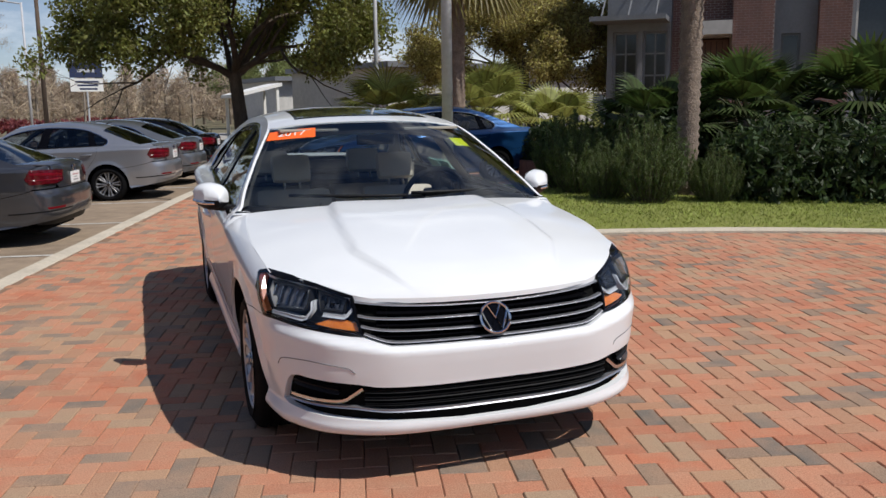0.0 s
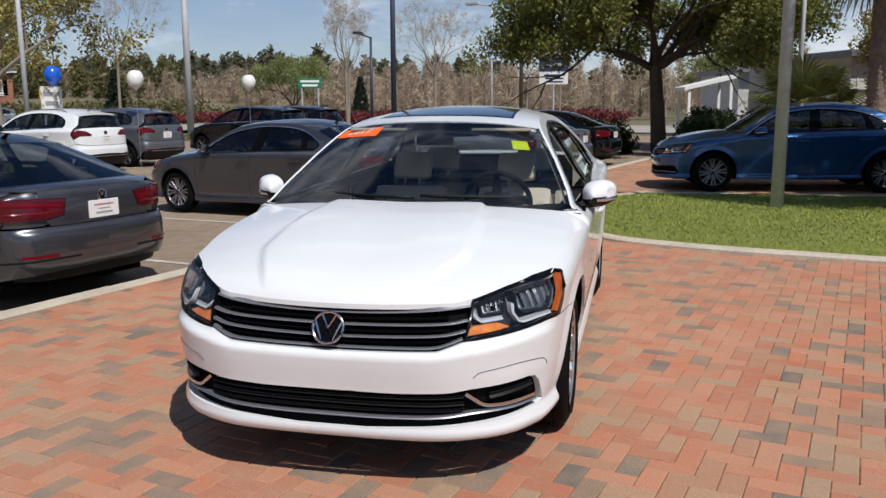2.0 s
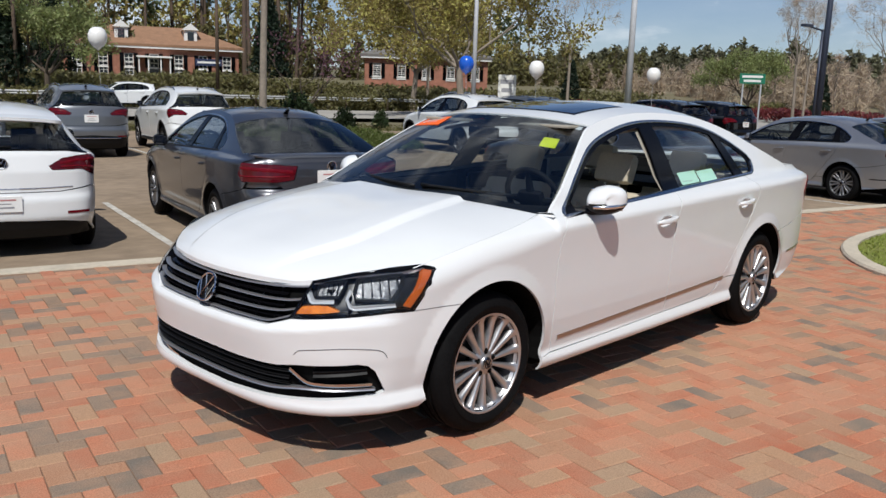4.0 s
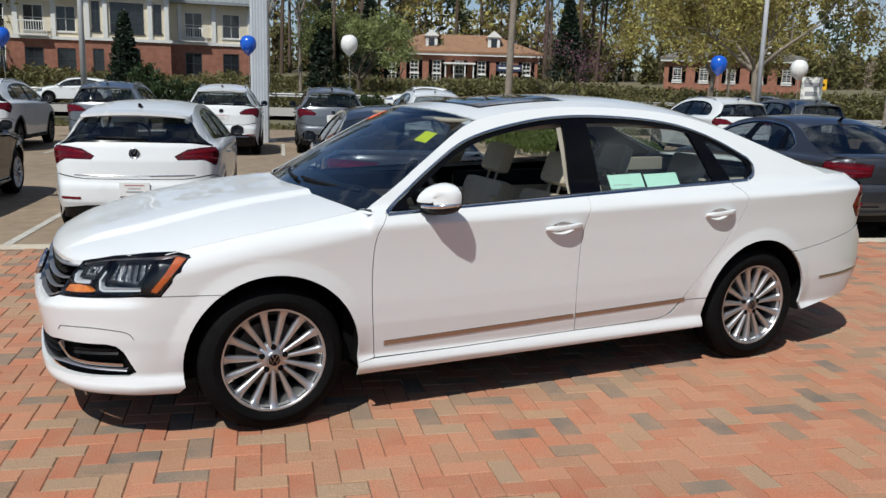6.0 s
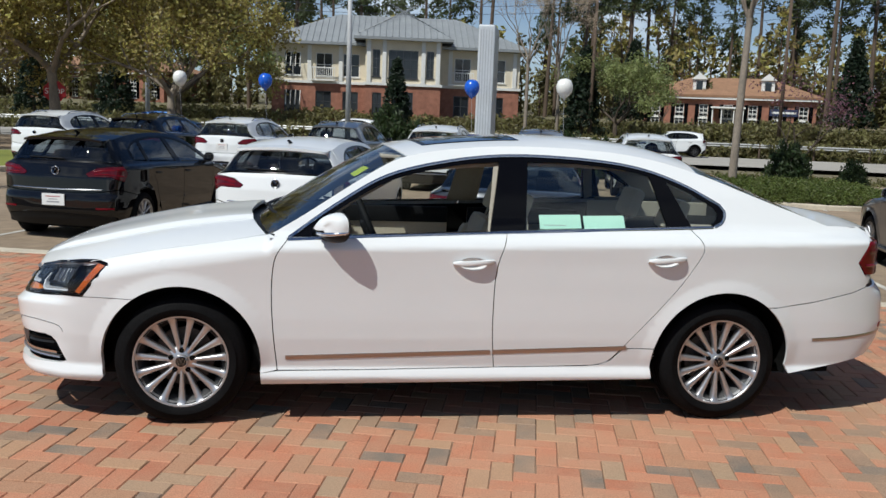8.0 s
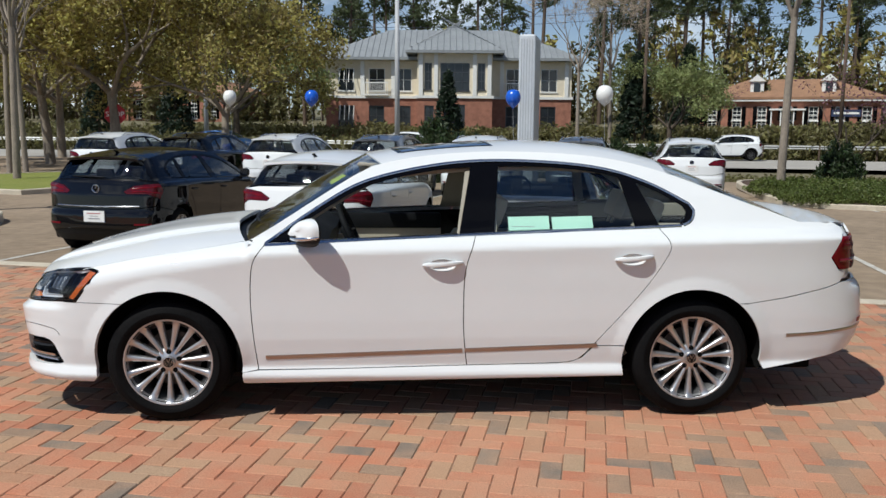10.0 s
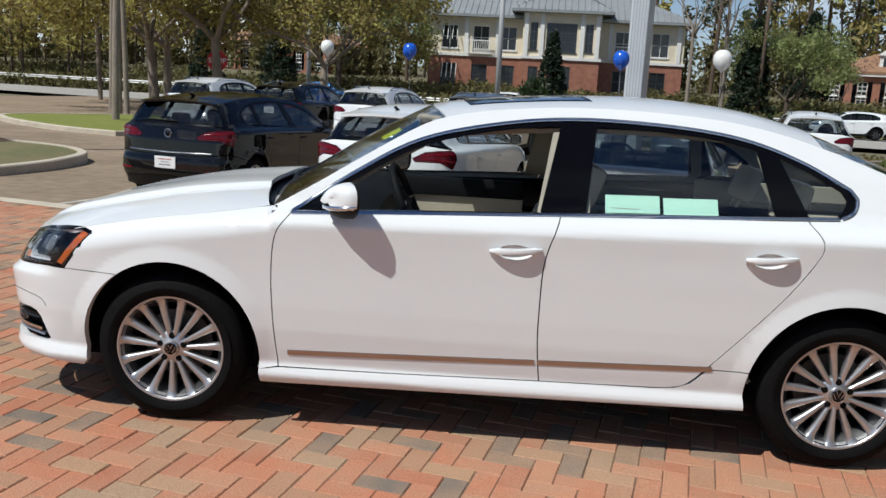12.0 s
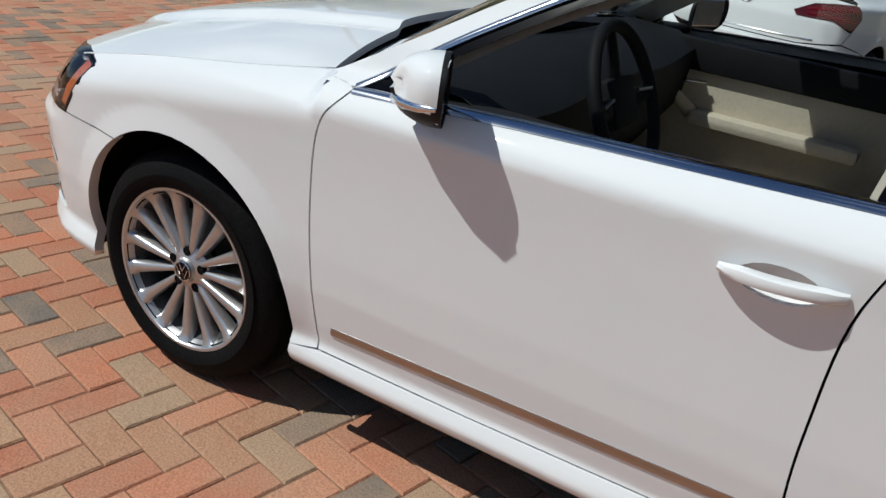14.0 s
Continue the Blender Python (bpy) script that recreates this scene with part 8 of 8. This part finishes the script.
for x, z in ((1.3, 5.9), (1.3, 2.3)):
    sh = empty("bahama_shutter")
    sh.parent = office
    for k in range(4):
        bm = tube_bm([(x + 0.1 + 0.45 * k, -0.05, z), (x + 0.1 + 0.45 * k, -0.75, z - 1.4)], 0.04, 4)
        bmesh.ops.transform(bm, matrix=om, verts=bm.verts)
        part("shutter_bar", bm, WHITE_WOOD, sh)
hip_roof(om, 0, L, 0, 12, 6.9, 3.3, SLATE_ROOF, office, 0.9, 0.6)
hip_roof(om, 8.6, 16.6, -1.8, 9.0, 7.45, 2.9, SLATE_ROOF, office, 0.7, 0.6)


def brick_house(P, Q, z, depth, roof_mt, label, dormers, bays, eave, ridge, portico=True):
    house = empty("brick_house")
    tagged(house, label, "house")
    m = frame_at((P.x, P.y, z), Q - P)
    w = (Q - P).length
    holes = []
    for k in range(bays):
        x = w * (k + 0.5) / bays
        holes.append((x - 0.45, x + 0.45, eave - 1.95, eave - 0.55))
        if not (portico and abs(x - w / 2) < w / bays * 0.7):
            holes.append((x - 0.45, x + 0.45, 0.35, 1.75))
    door = (w / 2 - 0.6, w / 2 + 0.6, -0.2, 2.0)
    wall_holes(m, 0, w, -1.5, eave, 0, 0.3, holes + ([door] if portico else []), RED_BRICK, house)
    lbox("wall", m, (0, 0.3, 0.3, depth, -1.5, eave), RED_BRICK, house)
    lbox("wall", m, (w - 0.3, w, 0.3, depth, -1.5, eave), RED_BRICK, house)
    lbox("wall", m, (0.3, w - 0.3, depth - 0.3, depth, -1.5, eave), RED_BRICK, house)
    for h in holes:
        window_in(m, *h, 0, house, (1, 2), WHITE_WOOD, True, TRIM_BLACK)
    lbox("fascia", m, (-0.4, w + 0.4, -0.45, -0.02, eave - 0.02, eave + 0.16), WHITE_WOOD, house)
    roof = hip_roof(m, 0, w, 0, depth, eave + 0.42, ridge, roof_mt, house, 0.5)
    for f in dormers:
        x = w * f
        d = empty("dormer")
        d.parent = house
        lbox("dormer_wall", m, (x - 0.65, x + 0.65, 0.9, 3.2, eave + 0.5, eave + 2.1), WHITE_WOOD, d)
        lbox("pane", m, (x - 0.32, x + 0.32, 0.86, 0.90, eave + 0.95, eave + 1.85), WINDOW_DARK, d)
        bm = bmesh.new()
        v = [bm.verts.new(c) for c in ((x - 0.85, 0.7, eave + 2.05), (x + 0.85, 0.7, eave + 2.05), (x, 0.7, eave + 2.75), (x - 0.85, 3.4, eave + 2.05), (x + 0.85, 3.4, eave + 2.05), (x, 3.4, eave + 2.75))]
        for q in ((0, 1, 2), (3, 5, 4), (0, 2, 5, 3), (2, 1, 4, 5), (1, 0, 3, 4)):
            bm.faces.new([v[k] for k in q])
        bmesh.ops.transform(bm, matrix=m, verts=bm.verts)
        part("dormer_roof", bm, WHITE_WOOD, d)
    if portico:
        p = empty("portico")
        p.parent = house
        lbox("lintel", m, (w / 2 - 1.7, w / 2 + 1.7, -1.6, -0.01, 2.15, 2.32), WHITE_WOOD, p)
        for x in (-1.5, -0.6, 0.6, 1.5):
            lbox("column", m, (w / 2 + x - 0.06, w / 2 + x + 0.06, -1.45, -1.33, -1.0, 2.15), WHITE_WOOD, p)
        lbox("door", m, (w / 2 - 0.5, w / 2 + 0.5, 0.1, 0.16, -0.2, 1.95), WINDOW_DARK, p)
    return house, m, w


h1, hm, hw = brick_house(lot(9.6, 89.3), lot(26.4, 86.2), 1.35, 9, BROWN_ROOF, "two-storey brick house with white dormers and shutters", (0.32, 0.72), 7, 3.1, 2.0)
sign = lbox("fascia_sign", hm, (hw * 0.74, hw * 0.74 + 2.7, -0.12, -0.004, 1.55, 2.25), SIGN_BLUE, h1, label="blue name board with unreadable white print")
lbox("print_bar", hm, (hw * 0.74 + 0.2, hw * 0.74 + 2.5, -0.128, -0.12, 1.80, 2.0), WHITE_WOOD, sign)
brick_house(lot(38.8, 81.1), lot(50.4, 74.3), 1.9, 9, GREY_ROOF, "brick house with a grey shingle roof behind trees", (0.8,), 5, 2.5, 1.7, False)
brick_house(lot(-66, 96), lot(-46, 92), 2.0, 9, BROWN_ROOF, "long brick house seen through trees", (), 7, 3.2, 2.0, False)

# the dealership beside the lawn: dark brick, glass front, metal canopies
shop = empty("dealership_building")
tagged(shop, "dark brick building with a glass front and metal canopies", "building")
sm = frame_at((18.9, -12.74, -0.1), (-0.63, -0.78))
wall_holes(sm, 0.0, 1.95, 0, 7.5, 0, 0.35, [(0.18, 0.95, 0.4, 3.75), (1.1, 1.85, 0.4, 3.75)], METAL_GREY, shop)
window_in(sm, 0.18, 0.95, 0.4, 3.75, 0.1, shop, (1, 4), METAL_GREY, False)
window_in(sm, 1.1, 1.85, 0.4, 3.75, 0.1, shop, (1, 4), METAL_GREY, False)
wall_holes(sm, 1.95, 3.75, 0, 7.5, 0.35, 0.35, [(2.75, 3.65, 0, 3.5)], MORTAR, shop)
wall_holes(sm, 4.9, 6.1, 0, 7.5, 0.25, 0.3, [(5.12, 5.66, 1.2, 3.55)], METAL_GREY, shop)
window_in(sm, 5.12, 5.66, 1.2, 3.55, 0.3, shop, (0, 0), DARK_ALLOY, False)
wall_holes(sm, 6.95, 18, 0, 7.5, 0.1, 0.3, [(7.1, 8.9, 0.8, 4.9), (9.3, 11.3, 0.8, 4.9)], METAL_GREY, shop)
window_in(sm, 7.1, 8.9, 0.8, 4.9, 0.15, shop, (1, 1), WALL_PALE, False)
window_in(sm, 9.3, 11.3, 0.8, 4.9, 0.15, shop, (1, 1), WALL_PALE, False)
for x0, x1 in ((3.75, 4.9), (6.1, 6.95)):
    lbox("brick_pier", sm, (x0, x1, -0.45, 0.8, 0, 7.5), MORTAR, shop)
lbox("wall", sm, (0, 0.35, 0.35, 14, 0, 7.5), DARK_BRICK, shop)
lbox("roof", sm, (0, 18, 1.0, 14, 7.3, 7.48), METAL_GREY, shop)
lbox("wall", sm, (0.35, 18, 13.6, 14, 0, 7.3), DARK_BRICK, shop)
lbox("wall", sm, (17.65, 18, 0.5, 13.6, 0, 7.3), DARK_BRICK, shop)
door = lbox("door", sm, (2.78, 3.62, 0.5, 0.57, 0, 3.45), WOOD_DOOR, shop, label="dark stained wood double door")
for k in range(1, 5):
    lbox("door_board", sm, (2.78 + k * 0.168 - 0.008, 2.78 + k * 0.168 + 0.008, 0.485, 0.5, 0.05, 3.4), PLASTIC, door)
lbox("canopy", sm, (-0.35, 1.9, -1.3, 0.0, 4.0, 4.14), METAL_GREY, shop)
for x in (0.0, 0.8, 1.6):
    bm = tube_bm([(x, -1.2, 4.14), (x, 0, 5.1)], 0.025, 6)
    bmesh.ops.transform(bm, matrix=sm, verts=bm.verts)
    part("canopy_rod", bm, METAL_GREY, shop)
lbox("canopy", sm, (2.5, 3.74, -0.5, 0.35, 3.55, 3.95), WALL_PALE, shop)
# courses of brick standing proud of the mortar
def brick_facing(m, x0, x1, y, z0, z1, skip=()):
    bm = bmesh.new()
    row, z = 0, z0
    while z < z1:
        x = x0 - (0.11 if row % 2 else 0.0)
        while x < x1 - 0.02:
            a, b = max(x, x0) + 0.006, min(x + 0.22, x1) - 0.006
            if b - a > 0.03 and not any(q[0] < b and a < q[1] and q[2] < z + 0.07 and z < q[3] for q in skip):
                add_box(bm, a, b, y - 0.008, y, z + 0.006, z + 0.069)
            x += 0.225
        z += 0.075
        row += 1
    bmesh.ops.transform(bm, matrix=m, verts=bm.verts)
    part("brick_facing", bm, DARK_BRICK, shop)["kind"] = "stuff"
for x0, x1 in ((3.75, 4.9), (6.1, 6.95)):
    brick_facing(sm, x0, x1, -0.45, 1.3, 6.5)
    brick_facing(sm @ Matrix.Translation((x0, 0, 0)) @ Matrix.Rotation(radians(-90), 4, "Z"), -0.8, 0.45, 0.0, 1.3, 6.5)
brick_facing(sm, 1.95, 3.75, 0.35, 1.3, 6.5, [(2.75, 3.65, 0, 3.5)])

# low pale commercial buildings beyond the oak
for (x, y), d, w, h, dp, text in (((33, -9.5), (0.35, -1), 20, 3.6, 9, "low pale metal-sided building beyond the oak"), ((47, -6.6), (0.2, -1), 26, 3.4, 8, "single-storey grey building with dark openings")):
    b = empty("commercial_building")
    tagged(b, text, "building")
    m = frame_at((x, y, -0.4 if y < 50 else 0.3), d)
    holes = [(1.2 + 3.2 * k, 3.4 + 3.2 * k, 0.4, 2.4) for k in range(int(w / 3.2) - 1)]
    wall_holes(m, 0, w, -0.4, h, 0, 0.3, holes, WALL_PALE, b)
    for q in holes:
        window_in(m, *q, 0, b, (1, 0), METAL_GREY, False)
    lbox("wall", m, (0, 0.3, 0.3, dp, -0.4, h), WALL_PALE, b)
    lbox("wall", m, (w - 0.3, w, 0.3, dp, -0.4, h), WALL_PALE, b)
    for k in range(int(w / 0.5)):
        lbox("wall_rib", m, (0.25 + k * 0.5, 0.30 + k * 0.5, -0.03, 0.0, 2.45, h), WALL_PALE, b)
    lbox("roof", m, (-0.4, w + 0.4, -0.6, dp, h, h + 0.25), METAL_GREY, b)

# a small white gabled porch in front of the grey building
porch = empty("porch", frame_at((40.2, -3.5, -0.4), (0.2, -1)))
tagged(porch, "small white gabled porch on posts beside the street", "porch")
bm = bmesh.new()
v = [bm.verts.new(c) for y in (0.0, 2.4) for c in ((-0.2, y, 2.35), (2.4, y, 2.95), (2.4, y, 3.12), (-0.2, y, 2.52))]
for q in ((0, 1, 2, 3), (7, 6, 5, 4), (0, 4, 5, 1), (1, 5, 6, 2), (2, 6, 7, 3), (3, 7, 4, 0)):
    bm.faces.new([v[k] for k in q])
bmesh.ops.recalc_face_normals(bm, faces=bm.faces)
part("roof", bm, WHITE_WOOD, porch)
for x in (0.0, 2.1):
    for y in (0.1, 2.2):
        part("post", box_bm(x, x + 0.14, y, y + 0.14, 0.0, 2.38 + 0.23 * x), WHITE_WOOD, porch)

# ---- poles, signs, balloons, rail ----
def light_pole(x, y, z, h, r, mt, label, arm=0.0, heading=0.0, base=True, head=True):
    p = empty("light_pole", Matrix.Translation((x, y, z)))
    tagged(p, label, "lamp post")
    part("shaft", tube_bm([(0, 0, -0.2), (0, 0, h)], [r, r * 0.7], 14, True), mt, p, smooth=40)
    if base:
        part("base_collar", lathe_bm([(r * 1.5, -0.05), (r * 1.5, 0.03), (r * 1.25, 0.06), (r * 1.12, 0.30), (r * 1.03, 0.40)], 18, "z"), mt, p, smooth=40)
    if arm:
        d = Vector((math.cos(heading), math.sin(heading), 0))
        part("arm", tube_bm([(0, 0, h - 0.05), d * arm + Vector((0, 0, h + 0.10))], [r * 0.5, r * 0.4], 8), mt, p, smooth=40)
        bm = box_bm(arm - 0.35, arm + 0.35, -0.16, 0.16, h + 0.04, h + 0.18, 0.03)
        bmesh.ops.transform(bm, matrix=Matrix.Rotation(heading, 4, "Z"), verts=bm.verts)
        part("lamp_head", bm, mt, p)
    return p


light_pole(6.52, -2.95, 0.08, 8.5, 0.085, POLE, "galvanised lamp post standing in the lawn", base=False)
light_pole(18.7, -5.15, -0.2, 7.5, 0.07, POLE, "thin grey pole behind the blue saloon", base=False)
light_pole(*lot(-10.25, 38.6)[:2], -0.75, 11, 0.15, POLE, "tall grey lamp post beside the road", 1.8, 2.0)
light_pole(*lot(21.6, 33.4)[:2], -0.6, 10, 0.13, POLE, "tall grey lamp post beside the road", 1.8, 2.0)
light_pole(*lot(24.5, 15.2)[:2], -0.35, 9, 0.12, POLE_BLUE, "dark blue lamp post in the parking lot", 1.2, 0.4)
light_pole(*lot(37.3, 24.4)[:2], -0.5, 5.6, 0.10, POLE_BLUE, "dark street lamp with a single arm", 1.6, 3.0)
light_pole(*lot(31.6, 14.2)[:2], -0.4, 6.2, 0.06, POLE, "slim grey lamp post at the lot's end", 1.0, 1.2)
light_pole(*lot(50.5, 20.6)[:2], -0.4, 12, 0.15, PINE_BARK, "wooden utility pole across the street", base=False)
light_pole(*lot(38.0, 39.2)[:2], -0.6, 13, 0.24, POLE, "thick pale utility pole beside the road", base=False)
light_pole(*lot(3.1, 65)[:2], -0.5, 12, 0.16, PINE_BARK, "wooden utility pole beside the road", base=False)
light_pole(*lot(18, 66)[:2], -0.5, 13, 0.16, PINE_BARK, "wooden utility pole beside the road", base=False)
light_pole(*lot(-33, 62)[:2], -0.5, 13, 0.2, POLE, "pale utility pole beside the road", base=False)
wires = empty("overhead_wires")
tagged(wires, "sagging overhead wires between utility poles", "wires")
for h in (10.8, 10.2):
    for (a, b) in (((-33, 62), (3.1, 65)), ((3.1, 65), (18, 66)), ((18, 66), (38, 39.2)), ((38, 39.2), (50.5, 20.6))):
        A, B = lot(*a, h), lot(*b, h)
        part("wire", tube_bm([A.lerp(B, k / 10) - Vector((0, 0, 0.7 * math.sin(math.pi * k / 10))) for k in range(11)], 0.015, 4), POLE_BLUE, wires)

# tall pale sign pylon among the parked cars
pm = Matrix.Translation((4.2, 22.55, -0.5)) @ Matrix.Rotation(radians(LOT_TURN), 4, "Z")
pylon = empty("sign_pylon", pm)
tagged(pylon, "tall pale grey sign pylon seen edge-on", "sign")
part("panel", box_bm(-0.26, 0.26, -0.9, 0.9, 0.0, 4.95, 0.05), PYLON, pylon)
for k in range(5):
    part("rib", box_bm(-0.19 + k * 0.085, -0.165 + k * 0.085, -0.915, -0.9, 0.1, 4.8), POLE, pylon)
part("plinth", box_bm(-0.5, 0.5, -1.2, 1.2, -0.2, 0.06, 0.03), CONCRETE, pylon)

def balloon(x, y, z, mt, label, ground):
    b = empty("balloon", Matrix.Translation((x, y, z)))
    tagged(b, label, "balloon", "balloons over the parked cars")
    prof = [(0.001, 0.30), (0.12, 0.285), (0.21, 0.22), (0.262, 0.10), (0.27, 0.0), (0.245, -0.12), (0.17, -0.23), (0.08, -0.31), (0.025, -0.345), (0.03, -0.37), (0.001, -0.372)]
    part("skin", lathe_bm([(r * 0.86, h * 0.86) for r, h in prof], 24, "z"), mt, b, smooth=70)
    part("stick", tube_bm([(0, 0, -0.31), (0.05, 0.02, (ground - z) * 0.5), (0.02, 0.0, ground - z)], 0.004, 5), POLE, b)
for u, v, z, mt in ((-12.35, 23.2, 2.54, 0), (-9.1, 22.65, 2.52, 1), (-2.0, 20.8, 2.45, 1), (0.75, 19.0, 2.48, 0), (11.2, 18.1, 2.25, 1), (12.9, 16.8, 2.16, 0), (18.0, 17.0, 2.15, 0)):
    p = lot(u, v)
    balloon(p.x, p.y, z, BALLOON_BLUE if mt else BALLOON_WHITE, "blue balloon on a stick above a parked car" if mt else "white balloon on a stick above a parked car", lotz(v))

def post_sign(x, y, z, w, h, zc, mt, label, face, bars, bar_mt, posts=1, parts=()):
    s = empty("road_sign", Matrix.Translation((x, y, z)) @ Matrix.Rotation(face, 4, "Z"))
    tagged(s, label, "sign")
    for k in range(posts):
        px = (k - (posts - 1) / 2) * w * 0.7
        part("post", tube_bm([(px, 0.03, -0.3), (px, 0.03, zc + h / 2)], 0.05, 8), POLE, s)
    panel = part("panel", box_bm(-w / 2, w / 2, -0.03, 0.0, zc - h / 2, zc + h / 2, 0.01), mt, s)
    for x0, x1, z0, z1 in bars:
        part("print_bar", box_bm(x0, x1, -0.036, -0.0301, zc + z0, zc + z1), bar_mt, panel)
    return s
# the tall roadside board with a dark top and a white text panel
face = math.atan2(5.5, 53) - math.pi / 2
bs = post_sign(47.8, 4.1, -0.5, 1.75, 0.85, 4.15, SIGN_BLUE, "roadside board with a navy top and white text panel", face, [(-0.45, 0.45, -0.12, 0.05)], POLE, 1)
tp = part("text_panel", box_bm(-0.87, 0.87, -0.03, 0.0, 2.95, 3.68, 0.01), WHITE_WOOD, bs)
for k in range(3):
    part("print_bar", box_bm(-0.6 + 0.1 * k, 0.65 - 0.05 * k, -0.036, -0.0301, 3.45 - 0.2 * k, 3.55 - 0.2 * k), SIGN_BLUE, tp)
bm = bmesh.new()
v = [bm.verts.new(c) for c in ((-0.87, 0, 4.6), (0.87, 0, 4.6), (0, 0, 4.82), (-0.87, -0.03, 4.6), (0.87, -0.03, 4.6), (0, -0.03, 4.82))]
for q in ((0, 1, 2), (5, 4, 3), (0, 2, 5, 3), (2, 1, 4, 5), (1, 0, 3, 4)):
    bm.faces.new([v[k] for k in q])
part("gable", bm, SIGN_BLUE, bs)
post_sign(47.6, 19.9, -0.6, 1.5, 0.62, 3.25, SIGN_GREEN, "green street sign with white print", math.atan2(20.4, 53) - math.pi / 2, [(-0.6, 0.6, 0.06, 0.2), (-0.5, 0.5, -0.2, -0.06)], WHITE_WOOD, 2)
P = lot(-23.1, 33)
st = empty("stop_sign", Matrix.Translation((P.x, P.y, -0.7)) @ Matrix.Rotation(radians(20), 4, "Z"))
tagged(st, "red octagonal road sign turned partly away", "sign")
part("post", tube_bm([(0, 0.03, 0), (0, 0.03, 2.9)], 0.04, 8), POLE, st)
bm = bmesh.new()
bmesh.ops.create_cone(bm, cap_ends=True, segments=8, radius1=0.52, radius2=0.52, depth=0.02, matrix=Matrix.Translation((0, 0, 2.75)) @ Matrix.Rotation(radians(90), 4, "X") @ Matrix.Rotation(radians(22.5), 4, "Z"))
octo = part("panel", bm, SIGN_RED, st)
fc = bpy.data.curves.new("word", "FONT")
fc.body, fc.size, fc.extrude, fc.align_x, fc.align_y = "STOP", 0.36, 0.004, "CENTER", "CENTER"
tmp = new("word", fc)
dg = bpy.context.evaluated_depsgraph_get()
wm = bpy.data.meshes.new_from_object(tmp.evaluated_get(dg))
bpy.data.objects.remove(tmp)
bm = bmesh.new()
bm.from_mesh(wm)
bmesh.ops.transform(bm, matrix=Matrix.Translation((0, -0.016, 2.75)) @ Matrix.Rotation(radians(90), 4, "X"), verts=bm.verts)
part("word", bm, WHITE_WOOD, octo)
Q = lot(43, 60)
post_sign(Q.x, Q.y, -0.4, 0.9, 0.9, 2.6, SIGN_YELLOW, "yellow arrow road sign", radians(-40), [(-0.3, 0.3, -0.08, 0.08)], TRIM_BLACK, 1)
Q = lot(33.5, 47)
post_sign(Q.x, Q.y, -0.6, 1.3, 1.7, 2.3, WHITE_WOOD, "white real estate board with grey print", radians(-45), [(-0.5, 0.5, 0.2, 0.5), (-0.4, 0.4, -0.4, -0.1)], PLATE_GREY, 2)

# steel guard rail beyond the road
railing = empty("guard_rail")
tagged(railing, "long grey steel guard rail along the road", "guard rail")
for k in range(-30, 14):
    a, b = lot(k * 3.8, 59.6, 0.15), lot(k * 3.8 + 3.8, 59.6, 0.15)
    if k < 9:
        bm = bmesh.new()
        d = (b - a)
        rows = []
        for p in (a, b):
            rows.append([bm.verts.new(p + Vector((VX.x * o, VX.y * o, h))) for o, h in ((0, 0), (-0.07, 0.06), (0, 0.14), (-0.07, 0.22), (0, 0.30))])
        for q in range(4):
            bm.faces.new((rows[0][q], rows[0][q + 1], rows[1][q + 1], rows[1][q]))
        part("rail_length", bm, GUARD, railing)
        part("post", tube_bm([a + Vector((0, 0, -0.95)), a + Vector((0, 0, 0.3))], 0.07, 6), PINE_BARK, railing)

# cars standing on the far road
for u, v, paint, tn, text in ((8.5, 56, WHITE, 90, "white sport utility car on the far road"), (-14.5, 56, WHITE, 90, "white sport utility car on the far road"), (-28, 55.5, BLUE, -90, "blue sport utility car on the far road"), (34, 55, WHITE, 90, "white sport utility car on the far road")):
    c = copy_thing(suv, Matrix.Translation(lot(u, v, -0.52)) @ Matrix.Rotation(radians(LOT_TURN - 90 + tn), 4, "Z"))
    tagged(c, text, "car", "cars on the road")
    if paint != WHITE:
        repaint(c, paint, WHITE)

# the pavers nearest to the walk, each an object of its own
for c, across, tilt in PAVER_NEAR:
    ob = new("paver", paver_data[across])
    ob.parent = pavement
    ob.matrix_basis = PAV @ Matrix.Translation(c + Vector((0, 0, min(0.002, tilt[0])))) @ Euler((tilt[1], tilt[2], tilt[3])).to_matrix().to_4x4()
